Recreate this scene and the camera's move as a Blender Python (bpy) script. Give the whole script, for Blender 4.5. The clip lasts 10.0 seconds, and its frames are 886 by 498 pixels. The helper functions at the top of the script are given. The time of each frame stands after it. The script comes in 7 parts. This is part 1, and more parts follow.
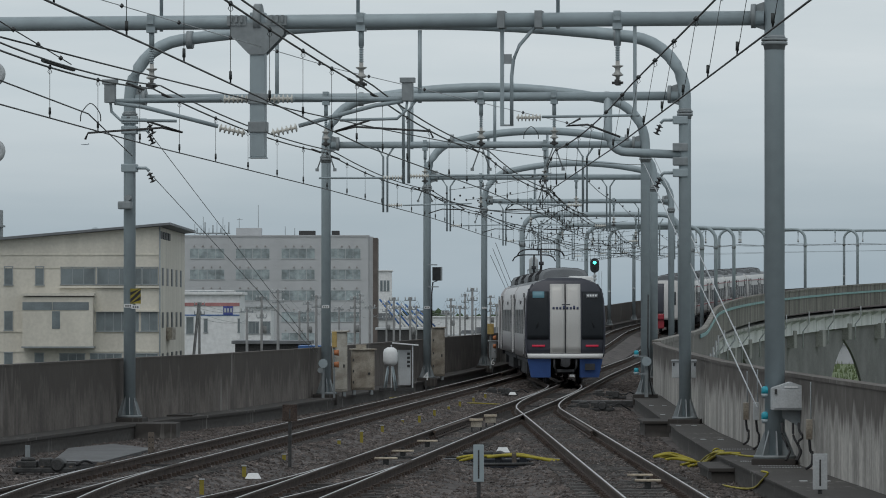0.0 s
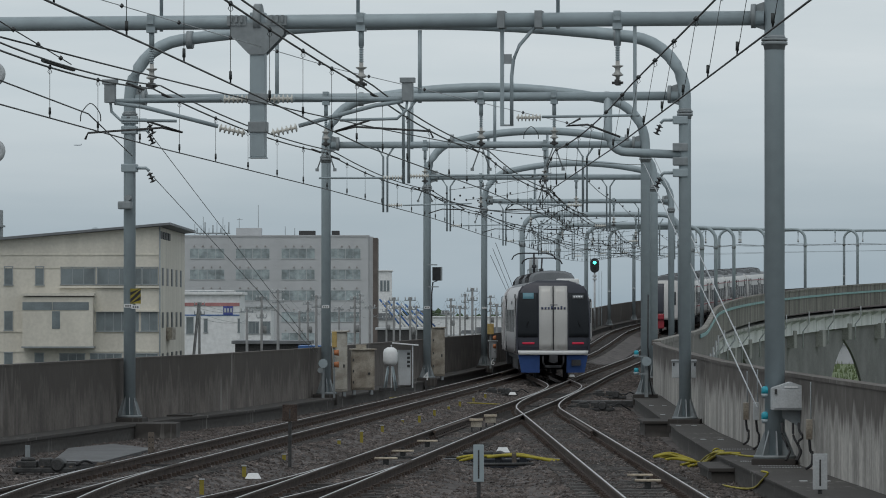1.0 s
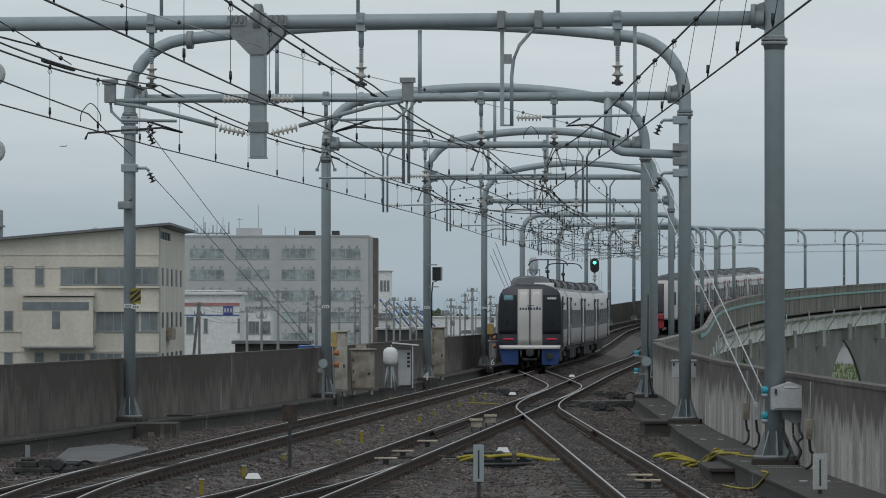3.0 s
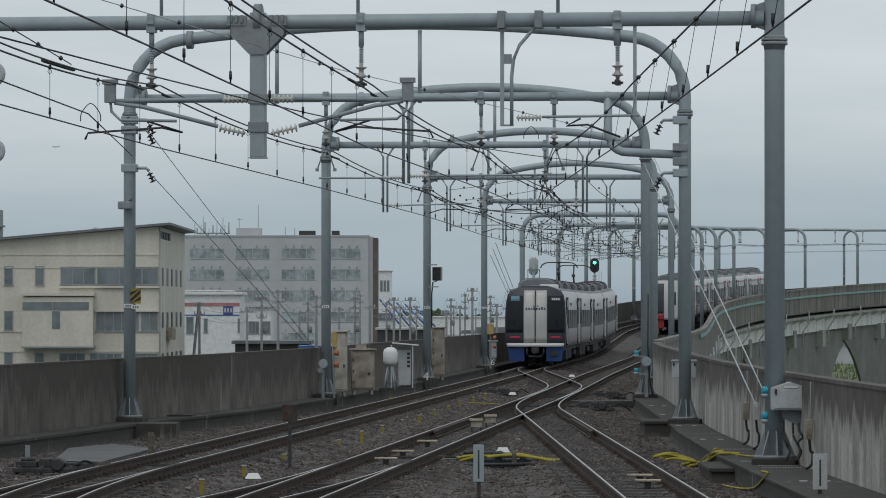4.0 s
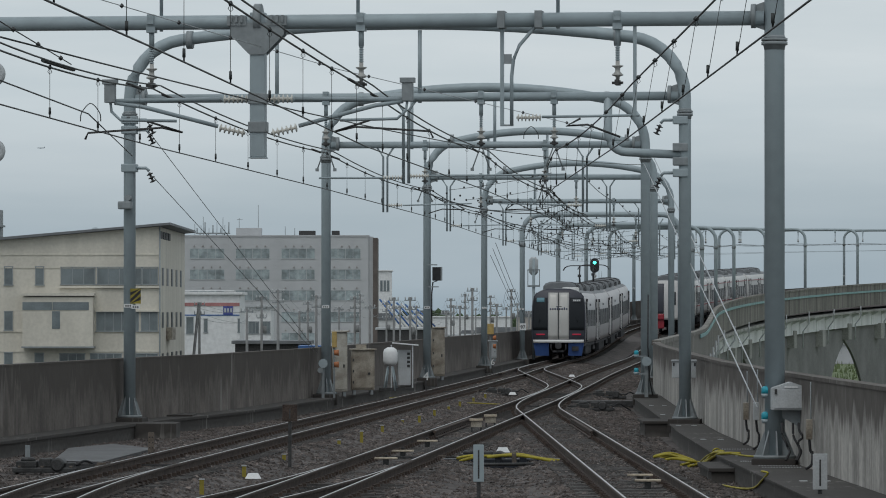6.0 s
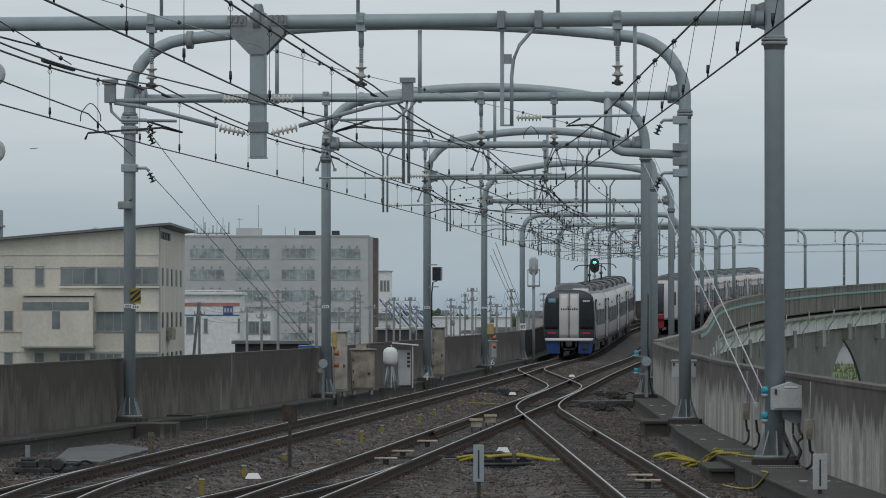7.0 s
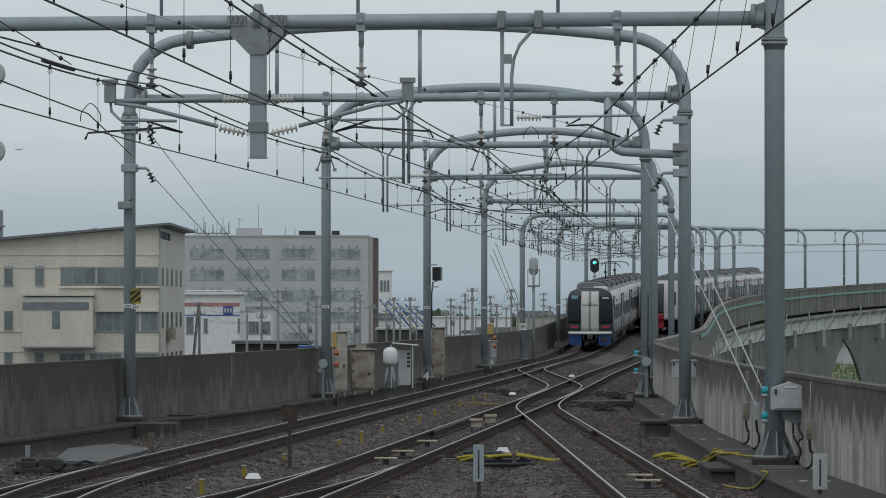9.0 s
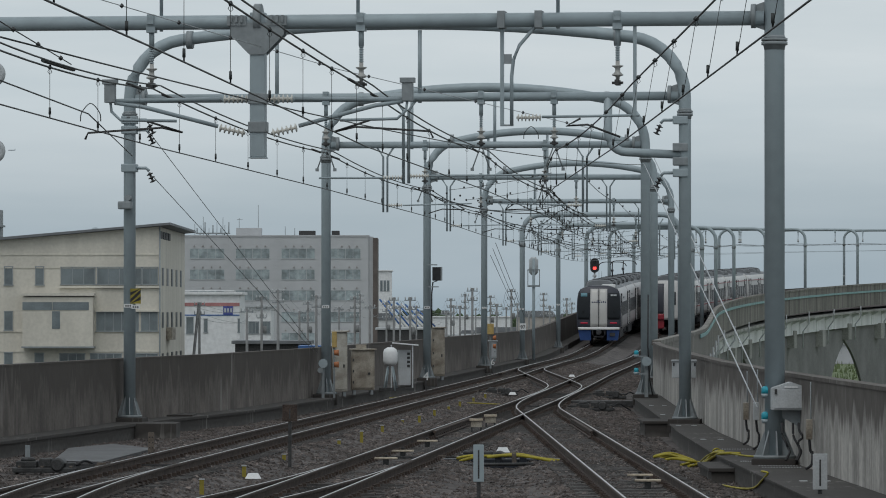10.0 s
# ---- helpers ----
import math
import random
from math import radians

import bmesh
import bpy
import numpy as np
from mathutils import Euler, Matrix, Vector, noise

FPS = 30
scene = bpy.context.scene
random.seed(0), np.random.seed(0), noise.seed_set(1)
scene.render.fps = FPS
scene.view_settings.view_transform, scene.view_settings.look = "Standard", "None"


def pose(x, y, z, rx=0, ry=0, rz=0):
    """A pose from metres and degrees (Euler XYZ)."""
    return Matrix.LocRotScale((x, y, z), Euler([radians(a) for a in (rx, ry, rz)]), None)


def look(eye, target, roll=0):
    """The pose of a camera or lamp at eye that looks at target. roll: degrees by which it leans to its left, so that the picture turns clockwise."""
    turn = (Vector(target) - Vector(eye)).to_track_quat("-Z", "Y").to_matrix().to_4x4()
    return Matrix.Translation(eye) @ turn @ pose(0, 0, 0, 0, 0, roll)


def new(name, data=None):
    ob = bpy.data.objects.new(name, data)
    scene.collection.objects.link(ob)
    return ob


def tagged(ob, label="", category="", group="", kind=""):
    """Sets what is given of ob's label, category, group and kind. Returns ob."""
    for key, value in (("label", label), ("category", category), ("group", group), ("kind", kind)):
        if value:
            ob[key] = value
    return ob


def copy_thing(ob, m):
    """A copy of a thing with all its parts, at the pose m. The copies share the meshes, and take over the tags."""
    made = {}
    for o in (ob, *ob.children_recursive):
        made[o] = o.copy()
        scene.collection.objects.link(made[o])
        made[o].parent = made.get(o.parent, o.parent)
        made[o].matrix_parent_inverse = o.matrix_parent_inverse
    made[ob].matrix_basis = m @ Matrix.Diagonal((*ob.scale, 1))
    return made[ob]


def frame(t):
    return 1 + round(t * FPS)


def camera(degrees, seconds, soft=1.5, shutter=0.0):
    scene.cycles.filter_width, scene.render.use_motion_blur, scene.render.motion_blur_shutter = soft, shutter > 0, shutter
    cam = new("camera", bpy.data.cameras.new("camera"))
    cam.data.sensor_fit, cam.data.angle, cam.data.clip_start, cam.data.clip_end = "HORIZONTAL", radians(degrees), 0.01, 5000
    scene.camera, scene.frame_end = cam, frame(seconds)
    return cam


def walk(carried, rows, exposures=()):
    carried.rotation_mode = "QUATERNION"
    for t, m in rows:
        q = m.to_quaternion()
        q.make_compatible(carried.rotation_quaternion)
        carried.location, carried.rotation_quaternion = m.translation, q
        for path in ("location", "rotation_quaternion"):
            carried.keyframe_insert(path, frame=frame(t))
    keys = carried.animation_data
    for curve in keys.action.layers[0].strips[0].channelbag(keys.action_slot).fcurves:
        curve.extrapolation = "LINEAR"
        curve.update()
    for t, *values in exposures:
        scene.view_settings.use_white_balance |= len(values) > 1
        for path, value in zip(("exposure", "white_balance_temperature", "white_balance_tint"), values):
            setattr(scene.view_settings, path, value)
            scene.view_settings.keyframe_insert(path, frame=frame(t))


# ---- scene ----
# camera: stands still at the end of a platform, long lens
cam = camera(10.54, 10.0, soft=1.0)
EYE = pose(0, 0, 2.54, 90.735, 0, 0)
walk(cam, [(0.0, EYE), (10.0, EYE)], exposures=[(0.0, 0.0, 6500, 10), (10.0, 0.0, 6500, 10)])

# world: overcast sky
world = bpy.data.worlds.new("overcast_sky")
scene.world = world
world.use_nodes = True
wn, wl = world.node_tree.nodes, world.node_tree.links
wn.clear()
w_out = wn.new("ShaderNodeOutputWorld")
w_bg = wn.new("ShaderNodeBackground")
w_sky = wn.new("ShaderNodeTexSky")
w_sky.sky_type, w_sky.sun_disc = "NISHITA", False
w_sky.sun_elevation, w_sky.sun_rotation = radians(48), radians(200)
w_scale = wn.new("ShaderNodeVectorMath")
w_scale.operation = "SCALE"
w_scale.inputs["Scale"].default_value = 0.10
w_coord = wn.new("ShaderNodeTexCoord")
w_map = wn.new("ShaderNodeMapping")
w_map.inputs["Scale"].default_value = (9, 9, 60)
w_noise = wn.new("ShaderNodeTexNoise")
w_noise.inputs["Scale"].default_value = 1.3
w_noise.inputs["Detail"].default_value = 5
w_ramp = wn.new("ShaderNodeValToRGB")
w_ramp.color_ramp.elements[0].position, w_ramp.color_ramp.elements[0].color = 0.3, (0.56, 0.628, 0.668, 1)
w_ramp.color_ramp.elements[1].position, w_ramp.color_ramp.elements[1].color = 0.72, (0.675, 0.725, 0.752, 1)
w_sep = wn.new("ShaderNodeSeparateXYZ")
w_low = wn.new("ShaderNodeValToRGB")
w_low.color_ramp.elements[0].position, w_low.color_ramp.elements[0].color = 0.0, (0.52, 0.60, 0.665, 1)
w_low.color_ramp.elements[1].position, w_low.color_ramp.elements[1].color = 0.07, (1, 1, 1, 1)
w_mid = w_low.color_ramp.elements.new(0.022)
w_mid.color = (0.66, 0.72, 0.765, 1)
w_up = w_low.color_ramp.elements.new(0.042)
w_up.color = (0.95, 0.97, 0.985, 1)
w_haze = wn.new("ShaderNodeMix")
w_haze.data_type, w_haze.blend_type = "RGBA", "MULTIPLY"
w_haze.inputs["Factor"].default_value = 1.0
wl.new(w_coord.outputs["Generated"], w_sep.inputs["Vector"])
wl.new(w_sep.outputs["Z"], w_low.inputs["Fac"])
w_mix = wn.new("ShaderNodeMix")
w_mix.data_type = "RGBA"
w_mix.inputs["Factor"].default_value = 0.93
wl.new(w_sky.outputs["Color"], w_scale.inputs[0])
wl.new(w_coord.outputs["Generated"], w_map.inputs["Vector"])
wl.new(w_map.outputs["Vector"], w_noise.inputs["Vector"])
wl.new(w_noise.outputs["Fac"], w_ramp.inputs["Fac"])
wl.new(w_scale.outputs["Vector"], w_mix.inputs["A"])
wl.new(w_ramp.outputs["Color"], w_haze.inputs["A"])
wl.new(w_low.outputs["Color"], w_haze.inputs["B"])
wl.new(w_haze.outputs["Result"], w_mix.inputs["B"])
wl.new(w_mix.outputs["Result"], w_bg.inputs["Color"])
wl.new(w_bg.outputs["Background"], w_out.inputs["Surface"])
w_bg.inputs["Strength"].default_value = 0.97
sun_data = bpy.data.lights.new("sun", "SUN")
sun_data.energy, sun_data.angle, sun_data.color = 0.6, radians(40), (1, 0.97, 0.93)
sun = new("sun", sun_data)
sun.matrix_world = look((0, 0, 60), (14, 40, 0))


# ---- materials ----
def mat(name, color, rough=0.7, metal=0.0, vary=0.25, scale=3.0, bump=0.15, stain=None, streak=False, fine=40.0, spec=0.4, each=0.0):
    m = bpy.data.materials.new(name)
    m.use_nodes = True
    n, l = m.node_tree.nodes, m.node_tree.links
    b = n["Principled BSDF"]
    b.inputs["Roughness"].default_value, b.inputs["Metallic"].default_value = rough, metal
    b.inputs["Specular IOR Level"].default_value = spec
    tc = n.new("ShaderNodeTexCoord")
    mp = n.new("ShaderNodeMapping")
    if streak:
        mp.inputs["Scale"].default_value = (1, 1, 0.12)
    l.new(tc.outputs["Object"], mp.inputs["Vector"])
    big, small = n.new("ShaderNodeTexNoise"), n.new("ShaderNodeTexNoise")
    big.inputs["Scale"].default_value, big.inputs["Detail"].default_value = scale, 6
    small.inputs["Scale"].default_value, small.inputs["Detail"].default_value = fine, 4
    l.new(mp.outputs["Vector"], big.inputs["Vector"])
    l.new(tc.outputs["Object"], small.inputs["Vector"])
    ramp = n.new("ShaderNodeValToRGB")
    dark = stain or tuple(c * (1 - vary) for c in color)
    lite = tuple(min(1, c * (1 + vary * 0.5)) for c in color)
    ramp.color_ramp.elements[0].position, ramp.color_ramp.elements[0].color = 0.33, (*dark, 1)
    ramp.color_ramp.elements[1].position, ramp.color_ramp.elements[1].color = 0.62, (*lite, 1)
    l.new(big.outputs["Fac"], ramp.inputs["Fac"])
    mul = n.new("ShaderNodeMix")
    mul.data_type, mul.blend_type = "RGBA", "MULTIPLY"
    mul.inputs["Factor"].default_value = min(1, vary * 2)
    r2 = n.new("ShaderNodeValToRGB")
    r2.color_ramp.elements[0].position, r2.color_ramp.elements[0].color = 0.3, (0.55, 0.55, 0.55, 1)
    r2.color_ramp.elements[1].position, r2.color_ramp.elements[1].color = 0.7, (1.25, 1.25, 1.25, 1)
    l.new(small.outputs["Fac"], r2.inputs["Fac"])
    l.new(ramp.outputs["Color"], mul.inputs["A"])
    l.new(r2.outputs["Color"], mul.inputs["B"])
    last = mul.outputs["Result"]
    if each:
        oi = n.new("ShaderNodeObjectInfo")
        hs = n.new("ShaderNodeHueSaturation")
        mr = n.new("ShaderNodeMapRange")
        mr.inputs["To Min"].default_value, mr.inputs["To Max"].default_value = 1 - each, 1 + each
        l.new(oi.outputs["Random"], mr.inputs["Value"])
        l.new(mr.outputs["Result"], hs.inputs["Value"])
        l.new(last, hs.inputs["Color"])
        last = hs.outputs["Color"]
    l.new(last, b.inputs["Base Color"])
    if bump:
        bp = n.new("ShaderNodeBump")
        bp.inputs["Strength"].default_value, bp.inputs["Distance"].default_value = bump, 0.02
        l.new(small.outputs["Fac"], bp.inputs["Height"])
        l.new(bp.outputs["Normal"], b.inputs["Normal"])
    return m


def glow(name, color, strength):
    m = bpy.data.materials.new(name)
    m.use_nodes = True
    b = m.node_tree.nodes["Principled BSDF"]
    b.inputs["Base Color"].default_value = (*[c * 0.5 for c in color], 1)
    b.inputs["Emission Color"].default_value = (*color, 1)
    b.inputs["Emission Strength"].default_value = strength
    return m


STEEL = mat("galvanised_steel", (0.318, 0.374, 0.397), 0.5, 0.1, 0.08, 0.8, 0.02, streak=True, fine=5)
STEEL2 = mat("weathered_steel_plate", (0.26, 0.285, 0.295), 0.6, 0.15, 0.12, 2.5, 0.04, fine=12)
BLUE_BLACK = mat("blue_black_plastic", (0.022, 0.027, 0.036), 0.4, 0, 0.3, 6, 0.05)
IRON = mat("dark_fitting_iron", (0.07, 0.07, 0.07), 0.6, 0.5, 0.3, 8, 0.1)
WIRE = mat("copper_wire_oxidised", (0.05, 0.055, 0.055), 0.5, 0.5, 0.2, 5, 0)
WIRE_GREY = mat("steel_stay_wire", (0.42, 0.44, 0.45), 0.4, 0.6, 0.2, 5, 0)
PORCELAIN_GREY = mat("grey_glazed_porcelain", (0.40, 0.40, 0.38), 0.35, 0, 0.15, 9, 0)
PORCELAIN = mat("white_porcelain", (0.62, 0.61, 0.56), 0.3, 0, 0.15, 9, 0)


def stained_concrete(name, base, dark, top, drip, least=0.05):
    """Board-marked concrete with blotches, faint streaks and drip stains that run down unevenly from the coping at height top."""
    m = mat(name, base, 0.9, 0, 0.22, 0.45, 0.15, fine=9)
    n, l = m.node_tree.nodes, m.node_tree.links
    b = n["Principled BSDF"]
    tc, sep = n.new("ShaderNodeTexCoord"), n.new("ShaderNodeSeparateXYZ")
    l.new(tc.outputs["Object"], sep.inputs["Vector"])
    mp, streak = n.new("ShaderNodeMapping"), n.new("ShaderNodeTexNoise")
    mp.inputs["Scale"].default_value = (2.0, 1.3, 0.09)
    streak.inputs["Scale"].default_value, streak.inputs["Detail"].default_value, streak.inputs["Roughness"].default_value = 1.0, 6, 0.7
    l.new(tc.outputs["Object"], mp.inputs["Vector"])
    l.new(mp.outputs["Vector"], streak.inputs["Vector"])
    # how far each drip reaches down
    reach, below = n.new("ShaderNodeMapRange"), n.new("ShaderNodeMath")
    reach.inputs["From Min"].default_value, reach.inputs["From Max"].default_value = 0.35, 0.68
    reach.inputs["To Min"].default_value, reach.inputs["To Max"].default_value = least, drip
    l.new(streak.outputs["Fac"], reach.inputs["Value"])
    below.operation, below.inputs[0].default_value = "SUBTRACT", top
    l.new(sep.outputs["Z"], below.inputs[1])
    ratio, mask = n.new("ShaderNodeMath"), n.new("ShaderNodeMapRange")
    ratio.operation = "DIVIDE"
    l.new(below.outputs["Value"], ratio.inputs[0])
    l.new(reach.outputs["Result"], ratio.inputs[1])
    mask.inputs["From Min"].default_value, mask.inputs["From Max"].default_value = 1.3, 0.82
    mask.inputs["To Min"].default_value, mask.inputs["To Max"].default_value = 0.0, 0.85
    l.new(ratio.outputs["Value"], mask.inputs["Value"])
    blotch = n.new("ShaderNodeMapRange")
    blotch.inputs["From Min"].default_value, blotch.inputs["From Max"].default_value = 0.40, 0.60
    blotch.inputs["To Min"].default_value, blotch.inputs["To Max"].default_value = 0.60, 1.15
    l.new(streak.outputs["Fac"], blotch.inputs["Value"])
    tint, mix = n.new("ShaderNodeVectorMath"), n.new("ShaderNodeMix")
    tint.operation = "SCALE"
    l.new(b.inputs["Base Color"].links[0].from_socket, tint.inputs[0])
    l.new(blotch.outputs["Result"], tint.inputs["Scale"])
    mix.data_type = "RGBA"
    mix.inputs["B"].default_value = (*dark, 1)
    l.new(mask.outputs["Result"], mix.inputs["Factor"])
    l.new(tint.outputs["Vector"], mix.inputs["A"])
    # thin pale lime runs in a few patches
    mp2, run, patch = n.new("ShaderNodeMapping"), n.new("ShaderNodeTexNoise"), n.new("ShaderNodeTexNoise")
    mp2.inputs["Scale"].default_value = (9.0, 3.2, 0.35)
    run.inputs["Scale"].default_value, run.inputs["Detail"].default_value = 1.0, 3
    patch.inputs["Scale"].default_value, patch.inputs["Detail"].default_value = 0.45, 3
    l.new(tc.outputs["Object"], mp2.inputs["Vector"])
    l.new(mp2.outputs["Vector"], run.inputs["Vector"])
    l.new(tc.outputs["Object"], patch.inputs["Vector"])
    both, lime, pale = n.new("ShaderNodeMath"), n.new("ShaderNodeMapRange"), n.new("ShaderNodeMix")
    both.operation = "MULTIPLY"
    l.new(run.outputs["Fac"], both.inputs[0])
    l.new(patch.outputs["Fac"], both.inputs[1])
    lime.inputs["From Min"].default_value, lime.inputs["From Max"].default_value = 0.345, 0.44
    lime.inputs["To Min"].default_value, lime.inputs["To Max"].default_value = 0.0, 0.4
    l.new(both.outputs["Value"], lime.inputs["Value"])
    pale.data_type = "RGBA"
    pale.inputs["B"].default_value = (0.36, 0.35, 0.33, 1)
    l.new(lime.outputs["Result"], pale.inputs["Factor"])
    l.new(mix.outputs["Result"], pale.inputs["A"])
    l.new(pale.outputs["Result"], b.inputs["Base Color"])
    return m


CONC = stained_concrete("concrete_parapet", (0.44, 0.42, 0.39), (0.06, 0.05, 0.043), 1.5, 0.95, 0.2)
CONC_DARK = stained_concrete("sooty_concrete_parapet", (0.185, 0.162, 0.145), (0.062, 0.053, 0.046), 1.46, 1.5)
CONC_PLAIN = mat("weathered_viaduct_parapet", (0.215, 0.205, 0.185), 0.9, 0, 0.3, 1.1, 0.15, stain=(0.10, 0.095, 0.085), streak=True, fine=12)
CONC_FLOOR = stained_concrete("walkway_concrete", (0.115, 0.108, 0.10), (0.045, 0.04, 0.037), 0.0, 0.34, 0.1)
CONC_FAR = mat("viaduct_concrete", (0.33, 0.33, 0.31), 0.9, 0, 0.25, 0.35, 0.1, stain=(0.2, 0.2, 0.185), streak=True, fine=8)
BALLAST = mat("ballast_stone", (0.090, 0.078, 0.074), 0.95, 0, 0.62, 1.7, 0.9, fine=11)
STONE = mat("ballast_stone_piece", (0.108, 0.093, 0.088), 0.8, 0, 0.5, 1.2, 0.3, fine=50)
_n, _l = STONE.node_tree.nodes, STONE.node_tree.links
_geo, _ramp, _mul = _n.new("ShaderNodeNewGeometry"), _n.new("ShaderNodeValToRGB"), _n.new("ShaderNodeMix")
_ramp.color_ramp.elements[0].color, _ramp.color_ramp.elements[1].color = (0.45, 0.43, 0.41, 1), (1.5, 1.45, 1.4, 1)
_chip = _ramp.color_ramp.elements.new(0.96)
_chip.color = (1.25, 1.2, 1.15, 1)
_pale = _ramp.color_ramp.elements.new(0.985)
_pale.color = (2.6, 2.5, 2.4, 1)
_mul.data_type, _mul.blend_type = "RGBA", "MULTIPLY"
_mul.inputs["Factor"].default_value = 1.0
_bsdf = _n["Principled BSDF"]
_l.new(_bsdf.inputs["Base Color"].links[0].from_socket, _mul.inputs["A"])
_l.new(_geo.outputs["Random Per Island"], _ramp.inputs["Fac"])
_l.new(_ramp.outputs["Color"], _mul.inputs["B"])
_l.new(_mul.outputs["Result"], _bsdf.inputs["Base Color"])
WET_CONC = mat("wet_concrete", (0.085, 0.085, 0.087), 0.6, 0, 0.35, 0.8, 0.1, fine=8)
RAIL_RUST = mat("weathered_brown_steel", (0.15, 0.125, 0.105), 0.8, 0.1, 0.35, 6, 0.1)
SLEEPER = mat("wet_weathered_sleeper", (0.085, 0.08, 0.077), 0.9, 0, 0.45, 4, 0.3)
RAIL_TOP = mat("polished_rail_head", (0.45, 0.45, 0.45), 0.33, 0.9, 0.15, 3, 0.02)
RAIL_SIDE = mat("rusty_rail_web", (0.072, 0.053, 0.044), 0.85, 0.1, 0.4, 5, 0.2)
GROUND = mat("town_ground", (0.14, 0.145, 0.13), 0.95, 0, 0.4, 0.05, 0.1, fine=0.6)
TOWN_WALL = mat("beige_render", (0.60, 0.57, 0.50), 0.85, 0, 0.10, 0.5, 0.05, streak=True, fine=4)
GREY_WALL = mat("grey_cladding", (0.46, 0.47, 0.48), 0.8, 0, 0.05, 0.15, 0.0, streak=True, fine=0.6)
ROOF = mat("dark_sheet_roof", (0.18, 0.19, 0.2), 0.6, 0.2, 0.2, 0.8, 0.05)
WHITE = mat("white_paint", (0.7, 0.71, 0.71), 0.5, 0, 0.10, 2, 0.03)
YELLOW = mat("yellow_plastic", (0.27, 0.22, 0.03), 0.55, 0, 0.2, 8, 0.05)
BLACK = mat("black_rubber", (0.02, 0.02, 0.022), 0.6, 0, 0.3, 8, 0.05)
TEAL = mat("teal_paint", (0.03, 0.33, 0.42), 0.5, 0, 0.2, 6, 0.03)
DOOR_SILVER = mat("brushed_silver_door", (0.50, 0.49, 0.47), 0.4, 0.2, 0.06, 0.8, 0.0)
TRAIN_SILVER = mat("silver_train_paint", (0.40, 0.385, 0.39), 0.35, 0.2, 0.06, 0.8, 0.0)
TRAIN_DARK = mat("charcoal_train_paint", (0.045, 0.048, 0.062), 0.35, 0.1, 0.1, 1, 0.0)
TRAIN_BLUE = mat("blue_train_skirt", (0.055, 0.115, 0.32), 0.4, 0, 0.15, 2, 0.0)
TRAIN_WHITE = mat("white_train_paint", (0.72, 0.72, 0.71), 0.35, 0, 0.06, 1, 0)
TRAIN_PALE = mat("pale_steel_train_side", (0.52, 0.51, 0.50), 0.4, 0.1, 0.08, 1, 0)
TRAIN_RED = mat("red_train_paint", (0.30, 0.03, 0.045), 0.4, 0, 0.1, 1, 0)
# dark base colour raised a little to stand in for haze
UNDER = mat("haze_lifted_sooty_underframe", (0.055, 0.056, 0.06), 0.8, 0.1, 0.3, 4, 0.1)
GLASS_DARK = mat("tinted_window_glass", (0.022, 0.025, 0.029), 0.34, 0, 0.1, 2, 0, spec=0.15)
GLASS_TOWN = mat("office_window_glass", (0.17, 0.20, 0.21), 0.15, 0, 0.35, 0.5, 0, spec=0.6)
# pane colour lightened for curtains and for the sky's reflection
GLASS_OFFICE = mat("curtain_and_sky_toned_office_glass", (0.30, 0.35, 0.36), 0.25, 0, 0.4, 0.35, 0, spec=0.5, fine=1.2)
LEAF = mat("dark_foliage", (0.055, 0.085, 0.04), 0.9, 0, 0.4, 2, 0.1)
GRASS = mat("green_grass", (0.12, 0.155, 0.07), 0.95, 0, 0.4, 1.5, 0.3)


# ---- building helpers ----
def part(name, bm, material, parent=None, label=""):
    me = bpy.data.meshes.new(name)
    bm.normal_update()
    bm.to_mesh(me)
    bm.free()
    for m in material if isinstance(material, (list, tuple)) else [material]:
        me.materials.append(m)
    ob = new(name, me)
    if parent:
        ob.parent = parent
    if label:
        ob["label"] = label
    return ob


def thing(name, label, category, m=None, group="", kind=""):
    ob = new(name)
    ob.empty_display_size = 0.2
    if m:
        ob.matrix_basis = m
    return tagged(ob, label, category, group, kind)


def box(bm, x0, x1, y0, y1, z0, z1, m=None, mi=0, bevel=0.0):
    vs = [bm.verts.new(Vector(c) if m is None else m @ Vector(c)) for c in
          ((x0, y0, z0), (x1, y0, z0), (x1, y1, z0), (x0, y1, z0), (x0, y0, z1), (x1, y0, z1), (x1, y1, z1), (x0, y1, z1))]
    fs = [bm.faces.new([vs[i] for i in q]) for q in ((3, 2, 1, 0), (4, 5, 6, 7), (0, 1, 5, 4), (1, 2, 6, 5), (2, 3, 7, 6), (3, 0, 4, 7))]
    for f in fs:
        f.material_index = mi
    if bevel:
        bmesh.ops.bevel(bm, geom=list({e for f in fs for e in f.edges}), offset=bevel, segments=2, affect="EDGES", profile=0.6)
    return bm


def boxed(x0, x1, y0, y1, z0, z1, bevel=0.0, m=None):
    return box(bmesh.new(), x0, x1, y0, y1, z0, z1, m, 0, bevel)


